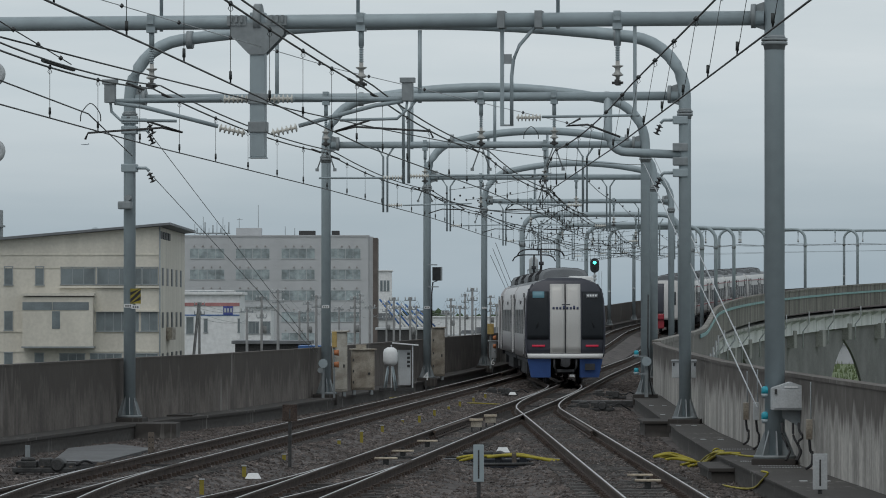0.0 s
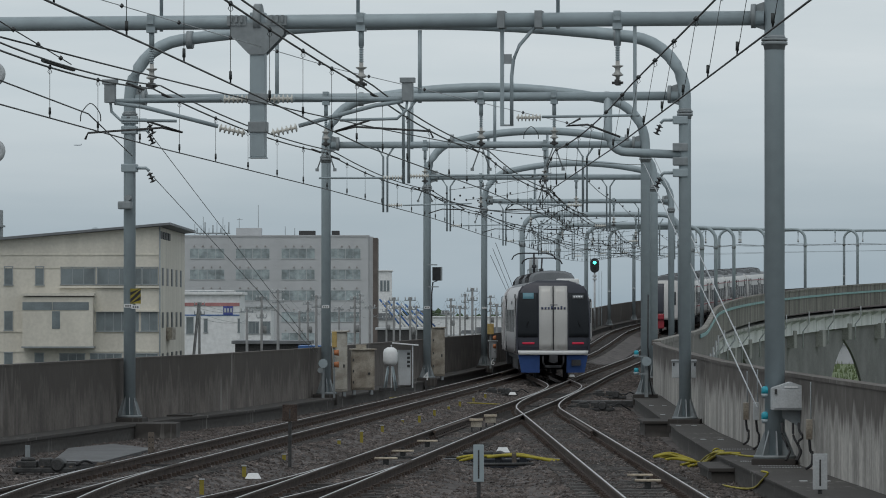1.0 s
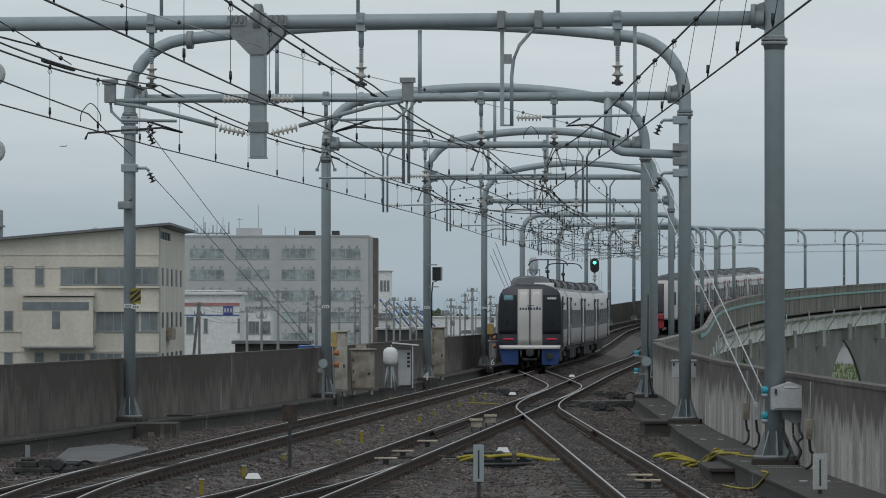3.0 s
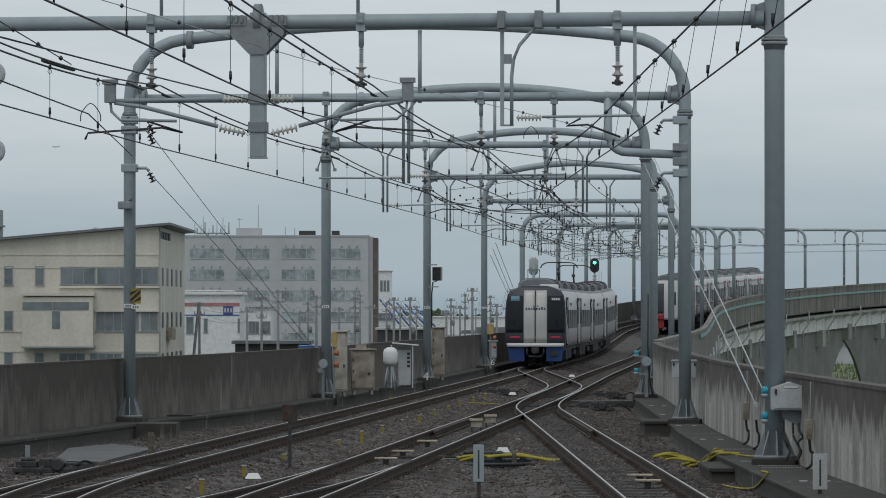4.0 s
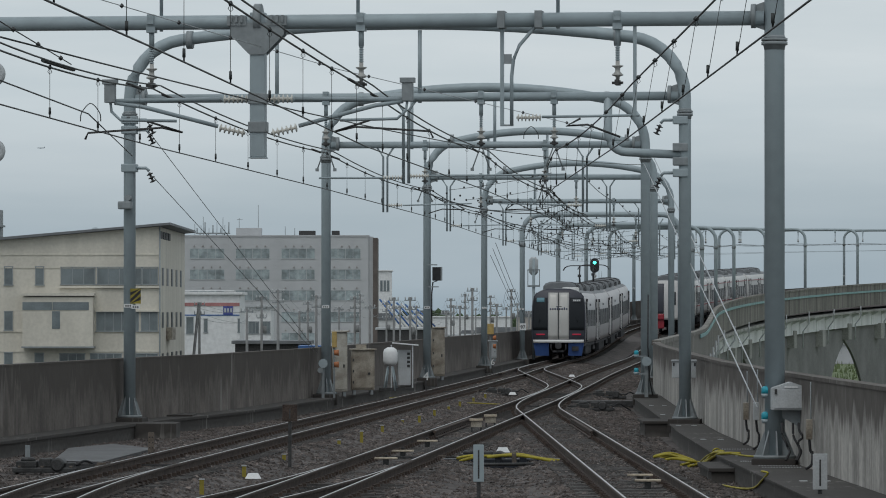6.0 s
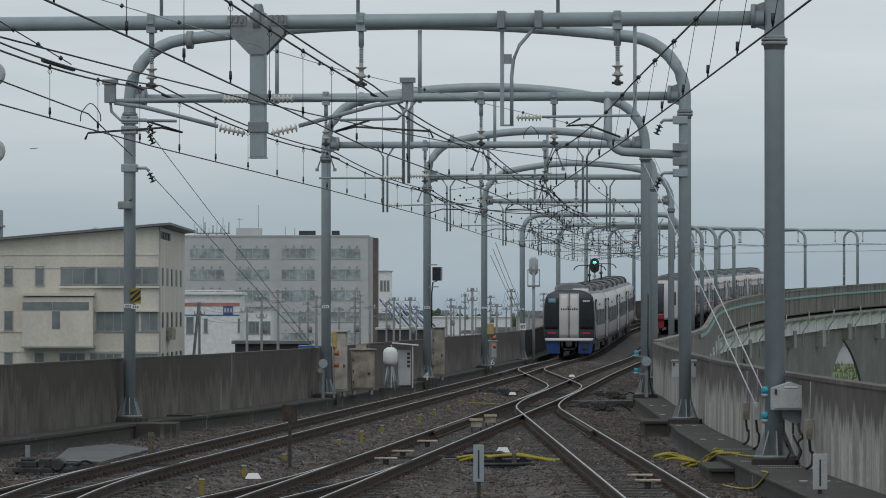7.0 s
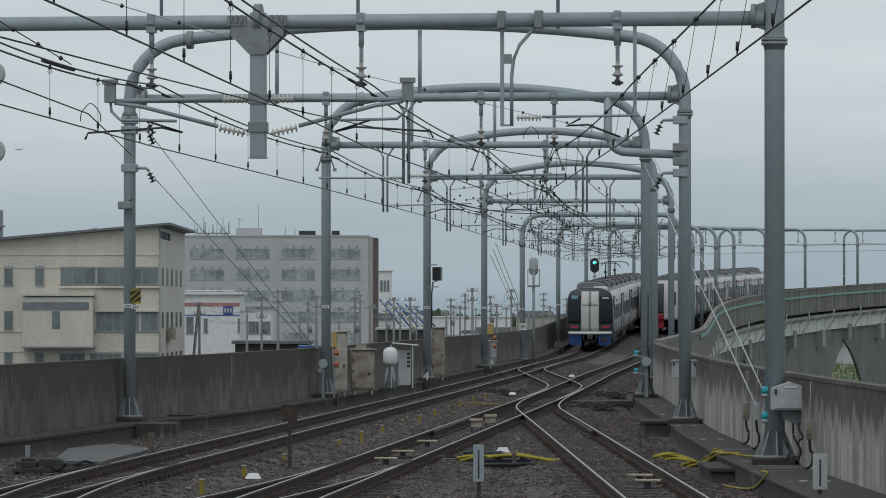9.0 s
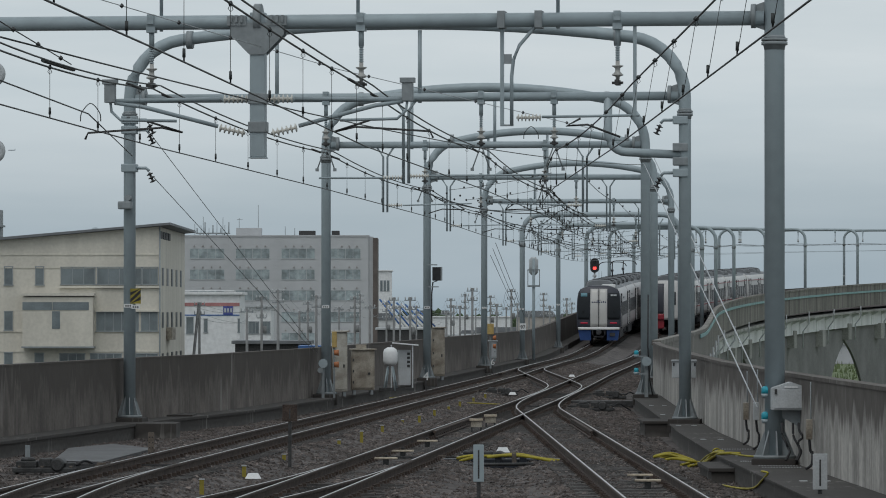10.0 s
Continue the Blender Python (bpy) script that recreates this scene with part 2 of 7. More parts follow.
def tube(bm, pts, r, seg=10, caps=True, mi=0, smooth=True):
    pts = [Vector(p) for p in pts]
    rings = []
    for i, p in enumerate(pts):
        a, c = pts[max(i - 1, 0)], pts[min(i + 1, len(pts) - 1)]
        d = (c - a).normalized()
        up = Vector((0, 0, 1)) if abs(d.z) < 0.9 else Vector((0, 1, 0))
        e1 = d.cross(up).normalized()
        e2 = e1.cross(d)
        rr = r[i] if isinstance(r, (list, tuple)) else r
        rings.append([bm.verts.new(p + rr * (math.cos(k * math.tau / seg) * e1 + math.sin(k * math.tau / seg) * e2)) for k in range(seg)])
    for a, b in zip(rings, rings[1:]):
        for k in range(seg):
            f = bm.faces.new((a[k], a[(k + 1) % seg], b[(k + 1) % seg], b[k]))
            f.smooth, f.material_index = smooth, mi
    if caps:
        for ring in (rings[0][::-1], rings[-1]):
            bm.faces.new(ring).material_index = mi
    return bm


def rounded(pts, n=6):
    """A smooth curve through a few points."""
    pts = [Vector(q) for q in pts]
    out = []
    for i in range(len(pts) - 1):
        a, b, c, d = pts[max(i - 1, 0)], pts[i], pts[i + 1], pts[min(i + 2, len(pts) - 1)]
        for k in range(n):
            t = k / n
            out.append(0.5 * (2 * b + (c - a) * t + (2 * a - 5 * b + 4 * c - d) * t * t + (3 * b - a - 3 * c + d) * t ** 3))
    return out + [pts[-1]]


def rod(pts, r, seg=10):
    return tube(bmesh.new(), pts, r, seg)


def sweep(bm, frames, profile, mats=None, closed=True, caps=True):
    """profile: (across, up) points, carried along frames of (place, right, up)."""
    rings = [[bm.verts.new(p + a * r + b * u) for a, b in profile] for p, r, u in frames]
    n = len(profile)
    for a, b in zip(rings, rings[1:]):
        for k in range(n if closed else n - 1):
            f = bm.faces.new((a[k], b[k], b[(k + 1) % n], a[(k + 1) % n]))
            if mats:
                f.material_index = mats[k]
    if caps and closed:
        bm.faces.new(rings[0])
        bm.faces.new(rings[-1][::-1])
    return bm


# ---- plan: the line of the left track, by arc length u, and offsets to its right ----
def heading(u):
    return math.atan(0.06864 if u < 150 else 0.0660) + max(0.0, u - 329) / 854


LINE = [(-10.46, 0.0)]
for k in range(1400):
    LINE.append((LINE[-1][0] + math.sin(heading(k + 0.5)), LINE[-1][1] + math.cos(heading(k + 0.5))))


def rise(u):
    d = u - 271
    return 0.0 if d < -16 else 0.0149 * (d + 16) ** 2 / 64 if d < 16 else 0.0149 * d


def at(u, off=0.0, up=0.0):
    i = int(max(0, min(u, 1398)))
    f = u - i
    (x0, y0), (x1, y1) = LINE[i], LINE[i + 1]
    h = heading(u)
    return Vector((x0 + f * (x1 - x0) + off * math.cos(h), y0 + f * (y1 - y0) - off * math.sin(h), rise(u) + up))


def along(us, off):
    out = []
    for u in us:
        h = heading(u)
        o = off(u) if callable(off) else off
        out.append((at(u, o), Vector((math.cos(h), -math.sin(h), 0)), Vector((0, 0, 1))))
    return out


def span(a, b, step):
    n = max(1, int(round((b - a) / step)))
    return [a + (b - a) * k / n for k in range(n + 1)]


def smooth(x):
    x = max(0.0, min(1.0, x))
    return x * x * (3 - 2 * x)


def poly(table):
    """Straight interpolation through a short table of (u, value)."""
    def value(u):
        if u <= table[0][0]:
            return table[0][1]
        for (a, va), (b, vb) in zip(table, table[1:]):
            if u <= b:
                return va + (vb - va) * (u - a) / (b - a)
        return table[-1][1]
    return value


GAP = 3.74


def off_left(u):
    return -0.2 * smooth((u - 188) / 30) + 0.2 * smooth((u - 255) / 50)


def off_mid(u):
    return GAP - 0.2 * smooth((u - 152) / 48)


def off_right(u):
    """The right-hand track: straight on, then swings into the middle track."""
    d = 3.69 - 0.009558 * u - at(u).x - GAP
    return GAP + (d if d > 0.72 else 0.72 * math.exp((d - 0.72) / 0.72) if u < 160 else 0)


def off_cross(u):
    """The crossover from the middle track to the left one."""
    x = (u - 186.5) / 23
    g = 0.5 + 0.25 * (math.hypot(x + 1, 0.32) - math.hypot(x - 1, 0.32))
    return off_mid(u) * (1 - g) + off_left(u) * g if u < 236 else off_left(u)


def off_left_branch(u):
    return 0.0021 * max(0, 80.2 - u) ** 2


def off_mid_branch(u):
    return GAP - 0.0019 * max(0, 82.3 - u) ** 2


wall_left_off = poly([(26, -9.3), (93, -4.95), (109, -4.3), (120, -3.4), (138, -2.85), (180, -2.6), (1390, -2.6)])


viaduct_lift = poly([(300, 0.0), (360, 0.25), (400, 0.38), (470, 0.5), (900, 0.5)])


def wall_right_off(u):
    if u < 160:
        return poly([(26, 6.9), (60, 6.2), (73, 5.94), (85, 5.74), (100, 5.72), (115, 5.92), (145, 6.5), (160, 6.95)])(u) - at(u).x
    return 6.5 + 0.3 * smooth((u - 160) / 80)


# ---- ground, viaduct deck, parapets ----
def build_ground():
    bm = bmesh.new()
    vs = [bm.verts.new(c) for c in ((-2500, -300, -9), (2500, -300, -9), (2500, 4000, -9), (-2500, 4000, -9))]
    bm.faces.new(vs)
    tagged(part("ground", bm, GROUND), "flat grey-green built-up ground far below the viaduct", "ground", kind="structure")


def ballast_height(u, f, o):
    """Height of the ballast bed at a share f across the deck."""
    n = noise.noise(Vector((u * 0.35, o * 0.35, 0))) * (0.03 if u < 120 else 0.008) + noise.noise(Vector((u * 1.7, o * 1.7, 3))) * (0.022 if u < 140 else 0.005)
    low = min(min(abs(o), abs(o - GAP), abs(o - off_right(u)) if u < 157 else 9) / 1.6, 1.0)
    return -0.184 - 0.12 * max(0, low - 0.72) / 0.28 + n


def build_deck():
    bm = bmesh.new()
    us = span(29, 168, 0.5) + span(170, 545, 2.5) + span(553, 900, 12)
    n = 52
    rows = []
    for u in us:
        a, b = wall_left_off(u) - 0.02, wall_right_off(u) + 0.02
        row = []
        for k in range(n + 1):
            o = a + (b - a) * k / n
            row.append(bm.verts.new(at(u, o, ballast_height(u, k / n, o))))
        rows.append(row)
    for p, q in zip(rows, rows[1:]):
        for k in range(n):
            f = bm.faces.new((p[k], p[k + 1], q[k + 1], q[k]))
            f.smooth = True
    tagged(part("ballast_bed", bm, BALLAST), "brown-grey crushed stone ballast between the rails", "ballast", kind="structure")
    # the slab that carries it
    bm = bmesh.new()
    us = span(29, 900, 5)
    fr_l, fr_r = along(us, lambda u: wall_left_off(u) - 0.3), along(us, lambda u: wall_right_off(u) + 0.3)
    rings = []
    for (pl, _, _), (pr, _, _) in zip(fr_l, fr_r):
        rings.append([bm.verts.new(p + Vector((0, 0, z))) for p, z in ((pl, -0.55), (pr, -0.55), (pr, -0.75), (pl, -0.75))])
    for a, b in zip(rings, rings[1:]):
        for k in range(4):
            bm.faces.new((a[k], a[(k + 1) % 4], b[(k + 1) % 4], b[k]))
    tagged(part("deck_slab", bm, CONC_FAR), "grey concrete viaduct deck slab under the ballast", "viaduct", kind="structure")


def wall_profile(t, top, bottom, cope=0.035, ch=0.12):
    return [(0, bottom), (0, top - ch), (-cope, top - ch), (-cope, top), (t + cope, top), (t + cope, top - ch), (t, top - ch), (t, bottom)]


def build_walls():
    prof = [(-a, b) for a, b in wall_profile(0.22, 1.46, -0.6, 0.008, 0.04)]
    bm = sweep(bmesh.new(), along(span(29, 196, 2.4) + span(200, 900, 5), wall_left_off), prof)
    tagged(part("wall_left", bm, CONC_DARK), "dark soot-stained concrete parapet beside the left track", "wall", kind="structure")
    near = along(span(29, 160, 2.4), wall_right_off)
    bm = sweep(bmesh.new(), near, wall_profile(0.22, 1.5, -0.6, 0.02, 0.06))
    tagged(part("wall_right", bm, CONC), "pale streaked concrete parapet with a flat coping", "wall", kind="structure")
    rim = [(p + Vector((0, 0, viaduct_lift(u))), r, up) for (p, r, up), u in zip(along(span(160.3, 900, 5), wall_right_off), span(160.3, 900, 5))]
    bm = sweep(bmesh.new(), rim, wall_profile(0.22, 1.55, -0.62, 0.05, 0.16))
    tagged(part("wall_viaduct", bm, CONC_PLAIN), "weathered concrete parapet along the curving viaduct", "wall", kind="structure")


def build_walkways():
    bm = sweep(bmesh.new(), along(span(29, 480, 3), wall_left_off), [(0.01, -0.5), (0.01, 0.03), (0.72, 0.03), (0.72, -0.03), (0.68, -0.03), (0.68, -0.5)])
    tagged(part("walkway_left", bm, CONC_FLOOR), "dark concrete cable-trough walkway along the parapet", "walkway", kind="structure")
    wid = poly([(29, 1.15), (64, 1.15), (71, 1.07), (84, 0.95), (108, 0.74), (140, 0.86), (150, 0.8)])
    fr = along(span(29, 143, 2.4), wall_right_off)
    bm = bmesh.new()
    rings = []
    for (p, r, up), u in zip(fr, span(29, 143, 2.4)):
        w = wid(u)
        rings.append([bm.verts.new(p + a * r + b * up) for a, b in ((-0.01, -0.5), (-w, -0.5), (-w, 0.0), (-w - 0.03, 0.0), (-w - 0.03, 0.03), (-0.01, 0.03))])
    for a, b in zip(rings, rings[1:]):
        for k in range(6):
            bm.faces.new((a[k], b[k], b[(k + 1) % 6], a[(k + 1) % 6]))
    bm.faces.new(rings[0])
    bm.faces.new(rings[-1][::-1])
    tagged(part("walkway_right", bm, CONC_FLOOR), "concrete walkway with square edge beside the pale parapet", "walkway", kind="structure")


# ---- tracks ----
RAIL_PROFILE = [(-0.033, -0.009), (-0.027, -0.002), (-0.015, 0.0), (0.015, 0.0), (0.027, -0.002), (0.033, -0.009), (0.033, -0.038), (0.009, -0.05), (0.009, -0.125),
                (0.063, -0.14), (0.063, -0.153), (-0.063, -0.153), (-0.063, -0.14), (-0.009, -0.125), (-0.009, -0.05), (-0.033, -0.038)]
RAIL_MATS = [0, 0, 1] + [0] * 13


def build_track(name, label, off, a, b, sleeper_gap=0.6, sleepers=True):
    t = thing(name, label, "railway track", kind="structure")
    us = span(a, min(b, 240), 2.0) + (span(243, b, 4) if b > 243 else [])
    for side in (-1, 1):
        bm = sweep(bmesh.new(), along(us, lambda u: off(u) + side * 0.566), RAIL_PROFILE, RAIL_MATS)
        part("rail", bm, [RAIL_SIDE, RAIL_TOP], t, "rusty rail with a bright worn head")
    if sleepers:
        bm, plates = bmesh.new(), bmesh.new()
        plank = bpy.data.meshes.new("sleeper")
        pb = boxed(-1.02, 1.02, -0.115, 0.115, -0.33, -0.168)
        pb.to_mesh(plank)
        pb.free()
        plank.materials.append(SLEEPER)
        for u in span(a, min(b, 430), sleeper_gap):
            h = heading(u)
            m = Matrix.Translation(at(u, off(u))) @ Matrix.Rotation(-h, 4, "Z")
            j = random.uniform(-0.02, 0.02)
            if u < 118:
                ob = new("sleeper", plank)
                ob.parent, ob.matrix_basis = t, m @ Matrix.Translation((j, 0, 0))
            else:
                box(bm, -1.02 + j, 1.02 + j, -0.115, 0.115, -0.33, -0.168, m)
            for s in (-1, 1):
                box(plates, s * 0.566 - 0.15, s * 0.566 + 0.15, -0.09, 0.09, -0.166, -0.15, m)
                for q in (-1, 1):
                    box(plates, s * 0.566 + q * 0.1 - 0.035, s * 0.566 + q * 0.1 + 0.035, -0.05, 0.05, -0.15, -0.105, m)
        tagged(part("sleepers", bm, SLEEPER, t), kind="stuff")
        tagged(part("rail_fastenings", plates, RAIL_SIDE, t), kind="stuff")
    return t


def check_rails(t, off, side, a, b):
    """A short guard rail inside a running rail, flared at its ends."""
    us = span(a, b, 0.8)

    def o(u):
        f = min(u - a, b - u)
        return off(u) + side * (0.566 - 0.105 - 0.03 * max(0, 1 - f / 1.2))
    part("check_rail", sweep(bmesh.new(), along(us, o), RAIL_PROFILE, [0] * 16), RAIL_SIDE, t, "rusty check rail")


# ---- portals that carry the wires ----
def portal_points(x0, x1, z0, ztop, r, bow):
    """Up the left post, round the corner, over a slightly bowed top and down again, in the portal's plane."""
    pts = [Vector((x0, 0, z0)), Vector((x0, 0, ztop - bow - r * 1.0))]
    for k in range(1, 9):
        a = k / 8 * math.pi / 2 * 0.92
        pts.append(Vector((x0 + r * (1 - math.cos(a)), 0, ztop - bow - r + r * math.sin(a))))
    n = 12
    xa, za = pts[-1].x, pts[-1].z
    for k in range(1, n):
        f = k / n
        x = xa + (x0 + x1 - 2 * xa) * f
        pts.append(Vector((x, 0, za + (ztop - za) * (1 - (2 * f - 1) ** 2))))
    left = pts[:10]
    pts += [Vector((x0 + x1 - p.x, 0, p.z)) for p in reversed(left)]
    return pts


def collar(bm, x, z, r, h=0.16):
    tube(bm, [(x, 0, z - h * 0.8), (x, 0, z - h * 0.35), (x, 0, z - h * 0.3)], [r * 1.01, r * 1.1, r * 1.18], 16)
    tube(bm, [(x, 0, z - h * 0.3), (x, 0, z + h * 0.05)], r * 1.3, 16)
    tube(bm, [(x, 0, z + h * 0.12), (x, 0, z + h * 0.4)], r * 1.3, 16)
    tube(bm, [(x, 0, z + h * 0.4), (x, 0, z + h * 0.7)], [r * 1.14, r * 1.01], 16)
    return bm


def base_shoe(t, x, r, z):
    bm = tube(bmesh.new(), [(x, 0, z), (x, 0, z + 0.05)], r * 2.1, 14)
    shoe = part("base_shoe", bm, STEEL2, t)
    for k in range(8):
        bm = bmesh.new()
        a = k * math.tau / 8 + 0.2
        m = Matrix.Translation((x, 0, z)) @ Matrix.Rotation(a, 4, "Z")
        vs = [bm.verts.new(m @ Vector(c)) for c in ((r, -0.012, 0.05), (r * 2, -0.012, 0.05), (r, -0.012, 0.45), (r, 0.012, 0.05), (r * 2, 0.012, 0.05), (r, 0.012, 0.45))]
        for q in ((0, 1, 2), (5, 4, 3), (1, 4, 5, 2), (0, 3, 4, 1), (0, 2, 5, 3)):
            bm.faces.new([vs[i] for i in q])
        part("gusset", bm, STEEL2, shoe)
    part("plinth", boxed(x - 0.36, x + 0.36, -0.36, 0.36, z - 0.3, z, 0.02), CONC_FLOOR, t, "square concrete plinth")


def insulator(bm, p, d, n=5, r=0.085, length=0.42):
    """A string of porcelain sheds from p along d."""
    p, d = Vector(p), Vector(d).normalized()
    pts, rs = [], []
    for k in range(n):
        q = length * k / n
        for f, rr in ((0.0, 0.3), (0.25, 0.35), (0.45, 1.0), (0.6, 0.95), (0.75, 0.35)):
            pts.append(p + d * (q + f * length / n))
            rs.append(r * rr)
    return tube(bm, pts, rs, 10)


def build_portal(name_label, xl, yl, xr, yr, z, lower=True, r=0.135, hang=(), top=8.95, ribs=(), yoke=0.0):
    """A tubular portal: posts at (xl, yl) and (xr, yr) on ground z; hang: distances along the beam of the wire supports."""
    d = Vector((xr - xl, yr - yl, 0))
    w = d.length
    m = Matrix.Translation((xl, yl, z)) @ Matrix.Rotation(math.atan2(d.y, d.x), 4, "Z")
    t = thing("catenary_portal", name_label, "catenary portal", m, "tubular portals over the tracks")
    beam_z = 7.33
    if lower:
        part("arch", rod(portal_points(0, w, -0.1, top, 1.35, 0.32), r, 14), STEEL, t)
        bm = rod([(r, 0, beam_z - 0.035), (w - r, 0, beam_z - 0.035)], r * 0.73, 14)
        part("beam", bm, STEEL, t)
        for x, s in ((0, 1), (w, -1)):
            bm = bmesh.new()
            tube(bm, [(x + s * 0.30, 0, beam_z), (x + s * 0.38, 0, beam_z)], 0.2, 12)
            for zz in (-0.17, 0.17):
                v = [(x + s * 0.1, -0.015, beam_z + zz * 1.5), (x + s * 0.34, -0.015, beam_z + zz), (x + s * 0.34, -0.015, beam_z), (x + s * 0.1, -0.015, beam_z)]
                vs = [bm.verts.new(c) for c in v] + [bm.verts.new((c[0], 0.015, c[2])) for c in v]
                for q in ((0, 1, 2, 3), (7, 6, 5, 4), (0, 4, 5, 1), (1, 5, 6, 2), (2, 6, 7, 3), (3, 7, 4, 0)):
                    bm.faces.new([vs[i] for i in q])
            part("beam_socket", bm, STEEL2, t)
        for x in ribs:
            part("strut", rod([(x, 0, beam_z - 0.16), (x, 0, top - 0.15)], 0.045, 8), STEEL, t)
        for x in (w * 0.11, w * 0.88):
            part("arch_flange", tube(bmesh.new(), [(x - 0.07, 0, top - 0.33), (x + 0.07, 0, top - 0.33)], r * 1.5, 12), STEEL2, t)
    else:
        part("arch", rod(portal_points(0, w, 0.05, beam_z + 0.12, 0.95, 0.02), r, 12), STEEL, t)
    for x in (0, w):
        part("collar", collar(bmesh.new(), x, 6.9 if lower else 5.9, r), STEEL2, t)
        base_shoe(t, x, r, 0.1 if lower else 0.05)
    plate = part("pole_plate", boxed(-0.1, 0.1, -r - 0.012, -r + 0.02, 2.58, 2.66), WHITE, t, "small white pole plate")
    for k in range(3):
        part("plate_bar", boxed(-0.07 + k * 0.05, -0.04 + k * 0.05, -r - 0.015, -r - 0.01, 2.60, 2.64), BLACK, plate)
    for x in hang:
        wire_hanger(t, x, beam_z, yoke)
    return t


def wire_hanger(t, x, z, yoke=0.0):
    """A bolted clamp, a slim drop tube and two disc insulators that hold the carrier wire; a yoke splays down to the pull-off tube."""
    bm = bmesh.new()
    box(bm, x - 0.055, x + 0.055, -0.15, 0.15, z - 0.06, z + 0.1)
    for q in (-0.03, 0.03):
        tube(bm, [(x + q, -0.16, z + 0.04), (x + q, -0.13, z + 0.04)], 0.02, 6)
    box(bm, x - 0.075, x + 0.075, -0.1, 0.1, z - 0.2, z - 0.1)
    tube(bm, [(x, 0, z - 0.1), (x, 0, z - 0.45)], 0.045, 8)
    for k in range(7):
        tube(bm, [(x, 0, z - 0.45 - k * 0.04), (x, 0, z - 0.47 - k * 0.04)], 0.04, 8)
    tube(bm, [(x, 0, z - 0.45), (x, 0, z - 0.75)], 0.026, 8)
    hanger = part("wire_hanger", bm, STEEL, t, "grey clamp and slim drop tube")
    bm = tube(bmesh.new(), [(x, 0, z - zz) for zz in (0.72, 0.79, 0.795, 0.81, 0.84, 0.9, 0.945, 0.96, 0.98, 1.03)],
              [0.035, 0.035, 0.095, 0.09, 0.04, 0.045, 0.095, 0.09, 0.035, 0.03], 12)
    part("post_insulator", bm, PORCELAIN_GREY, hanger, "grey disc insulators")
    bm = boxed(x - 0.04, x + 0.04, -0.14, 0.14, z - 1.12, z - 1.03, 0.01)
    box(bm, x - 0.09, x + 0.09, -0.05, 0.05, z - 1.1, z - 1.06)
    part("wire_clamp", bm, IRON, hanger, "dark iron wire clamp")
    if yoke:
        for q in (-0.2, 0.2):
            bm = rod([(x, 0, z - 1.1), (x + q, 0, z - 1.1 - yoke)], 0.015, 6)
            box(bm, x + q - 0.035, x + q + 0.035, -0.03, 0.03, z - 1.14 - yoke, z - 1.07 - yoke)
            part("yoke_leg", bm, STEEL2, hanger, "grey yoke leg")


# ---- overhead wires ----
aside_left = poly([(20, 0.4), (50, 0.3), (79.9, 0.16), (108.3, 0.42), (139.4, 0.44), (173.2, 0.05), (211.1, 0.22), (245.3, -0.15), (289, 0.15), (335, -0.15), (364, 0.15), (417, -0.15), (483, 0.15)])
aside_mid = poly([(20, 0.45), (50, 0.28), (79.9, -0.05), (108.3, 0.2), (139.4, 0.17), (173.2, -0.18), (211.1, 0.15), (245.3, -0.15), (289, 0.15), (335, -0.15), (364, 0.15), (417, -0.15), (483, 0.15)])
aside_right = poly([(20, 0.0), (50, 0.02), (79.9, 0.02), (108.3, -0.15), (139.4, 0.2), (176, 0.0)])
system_height = poly([(20, 1.04), (50, 1.02), (79.9, 0.96), (108.3, 0.82), (139.4, 0.72), (600, 0.78)])


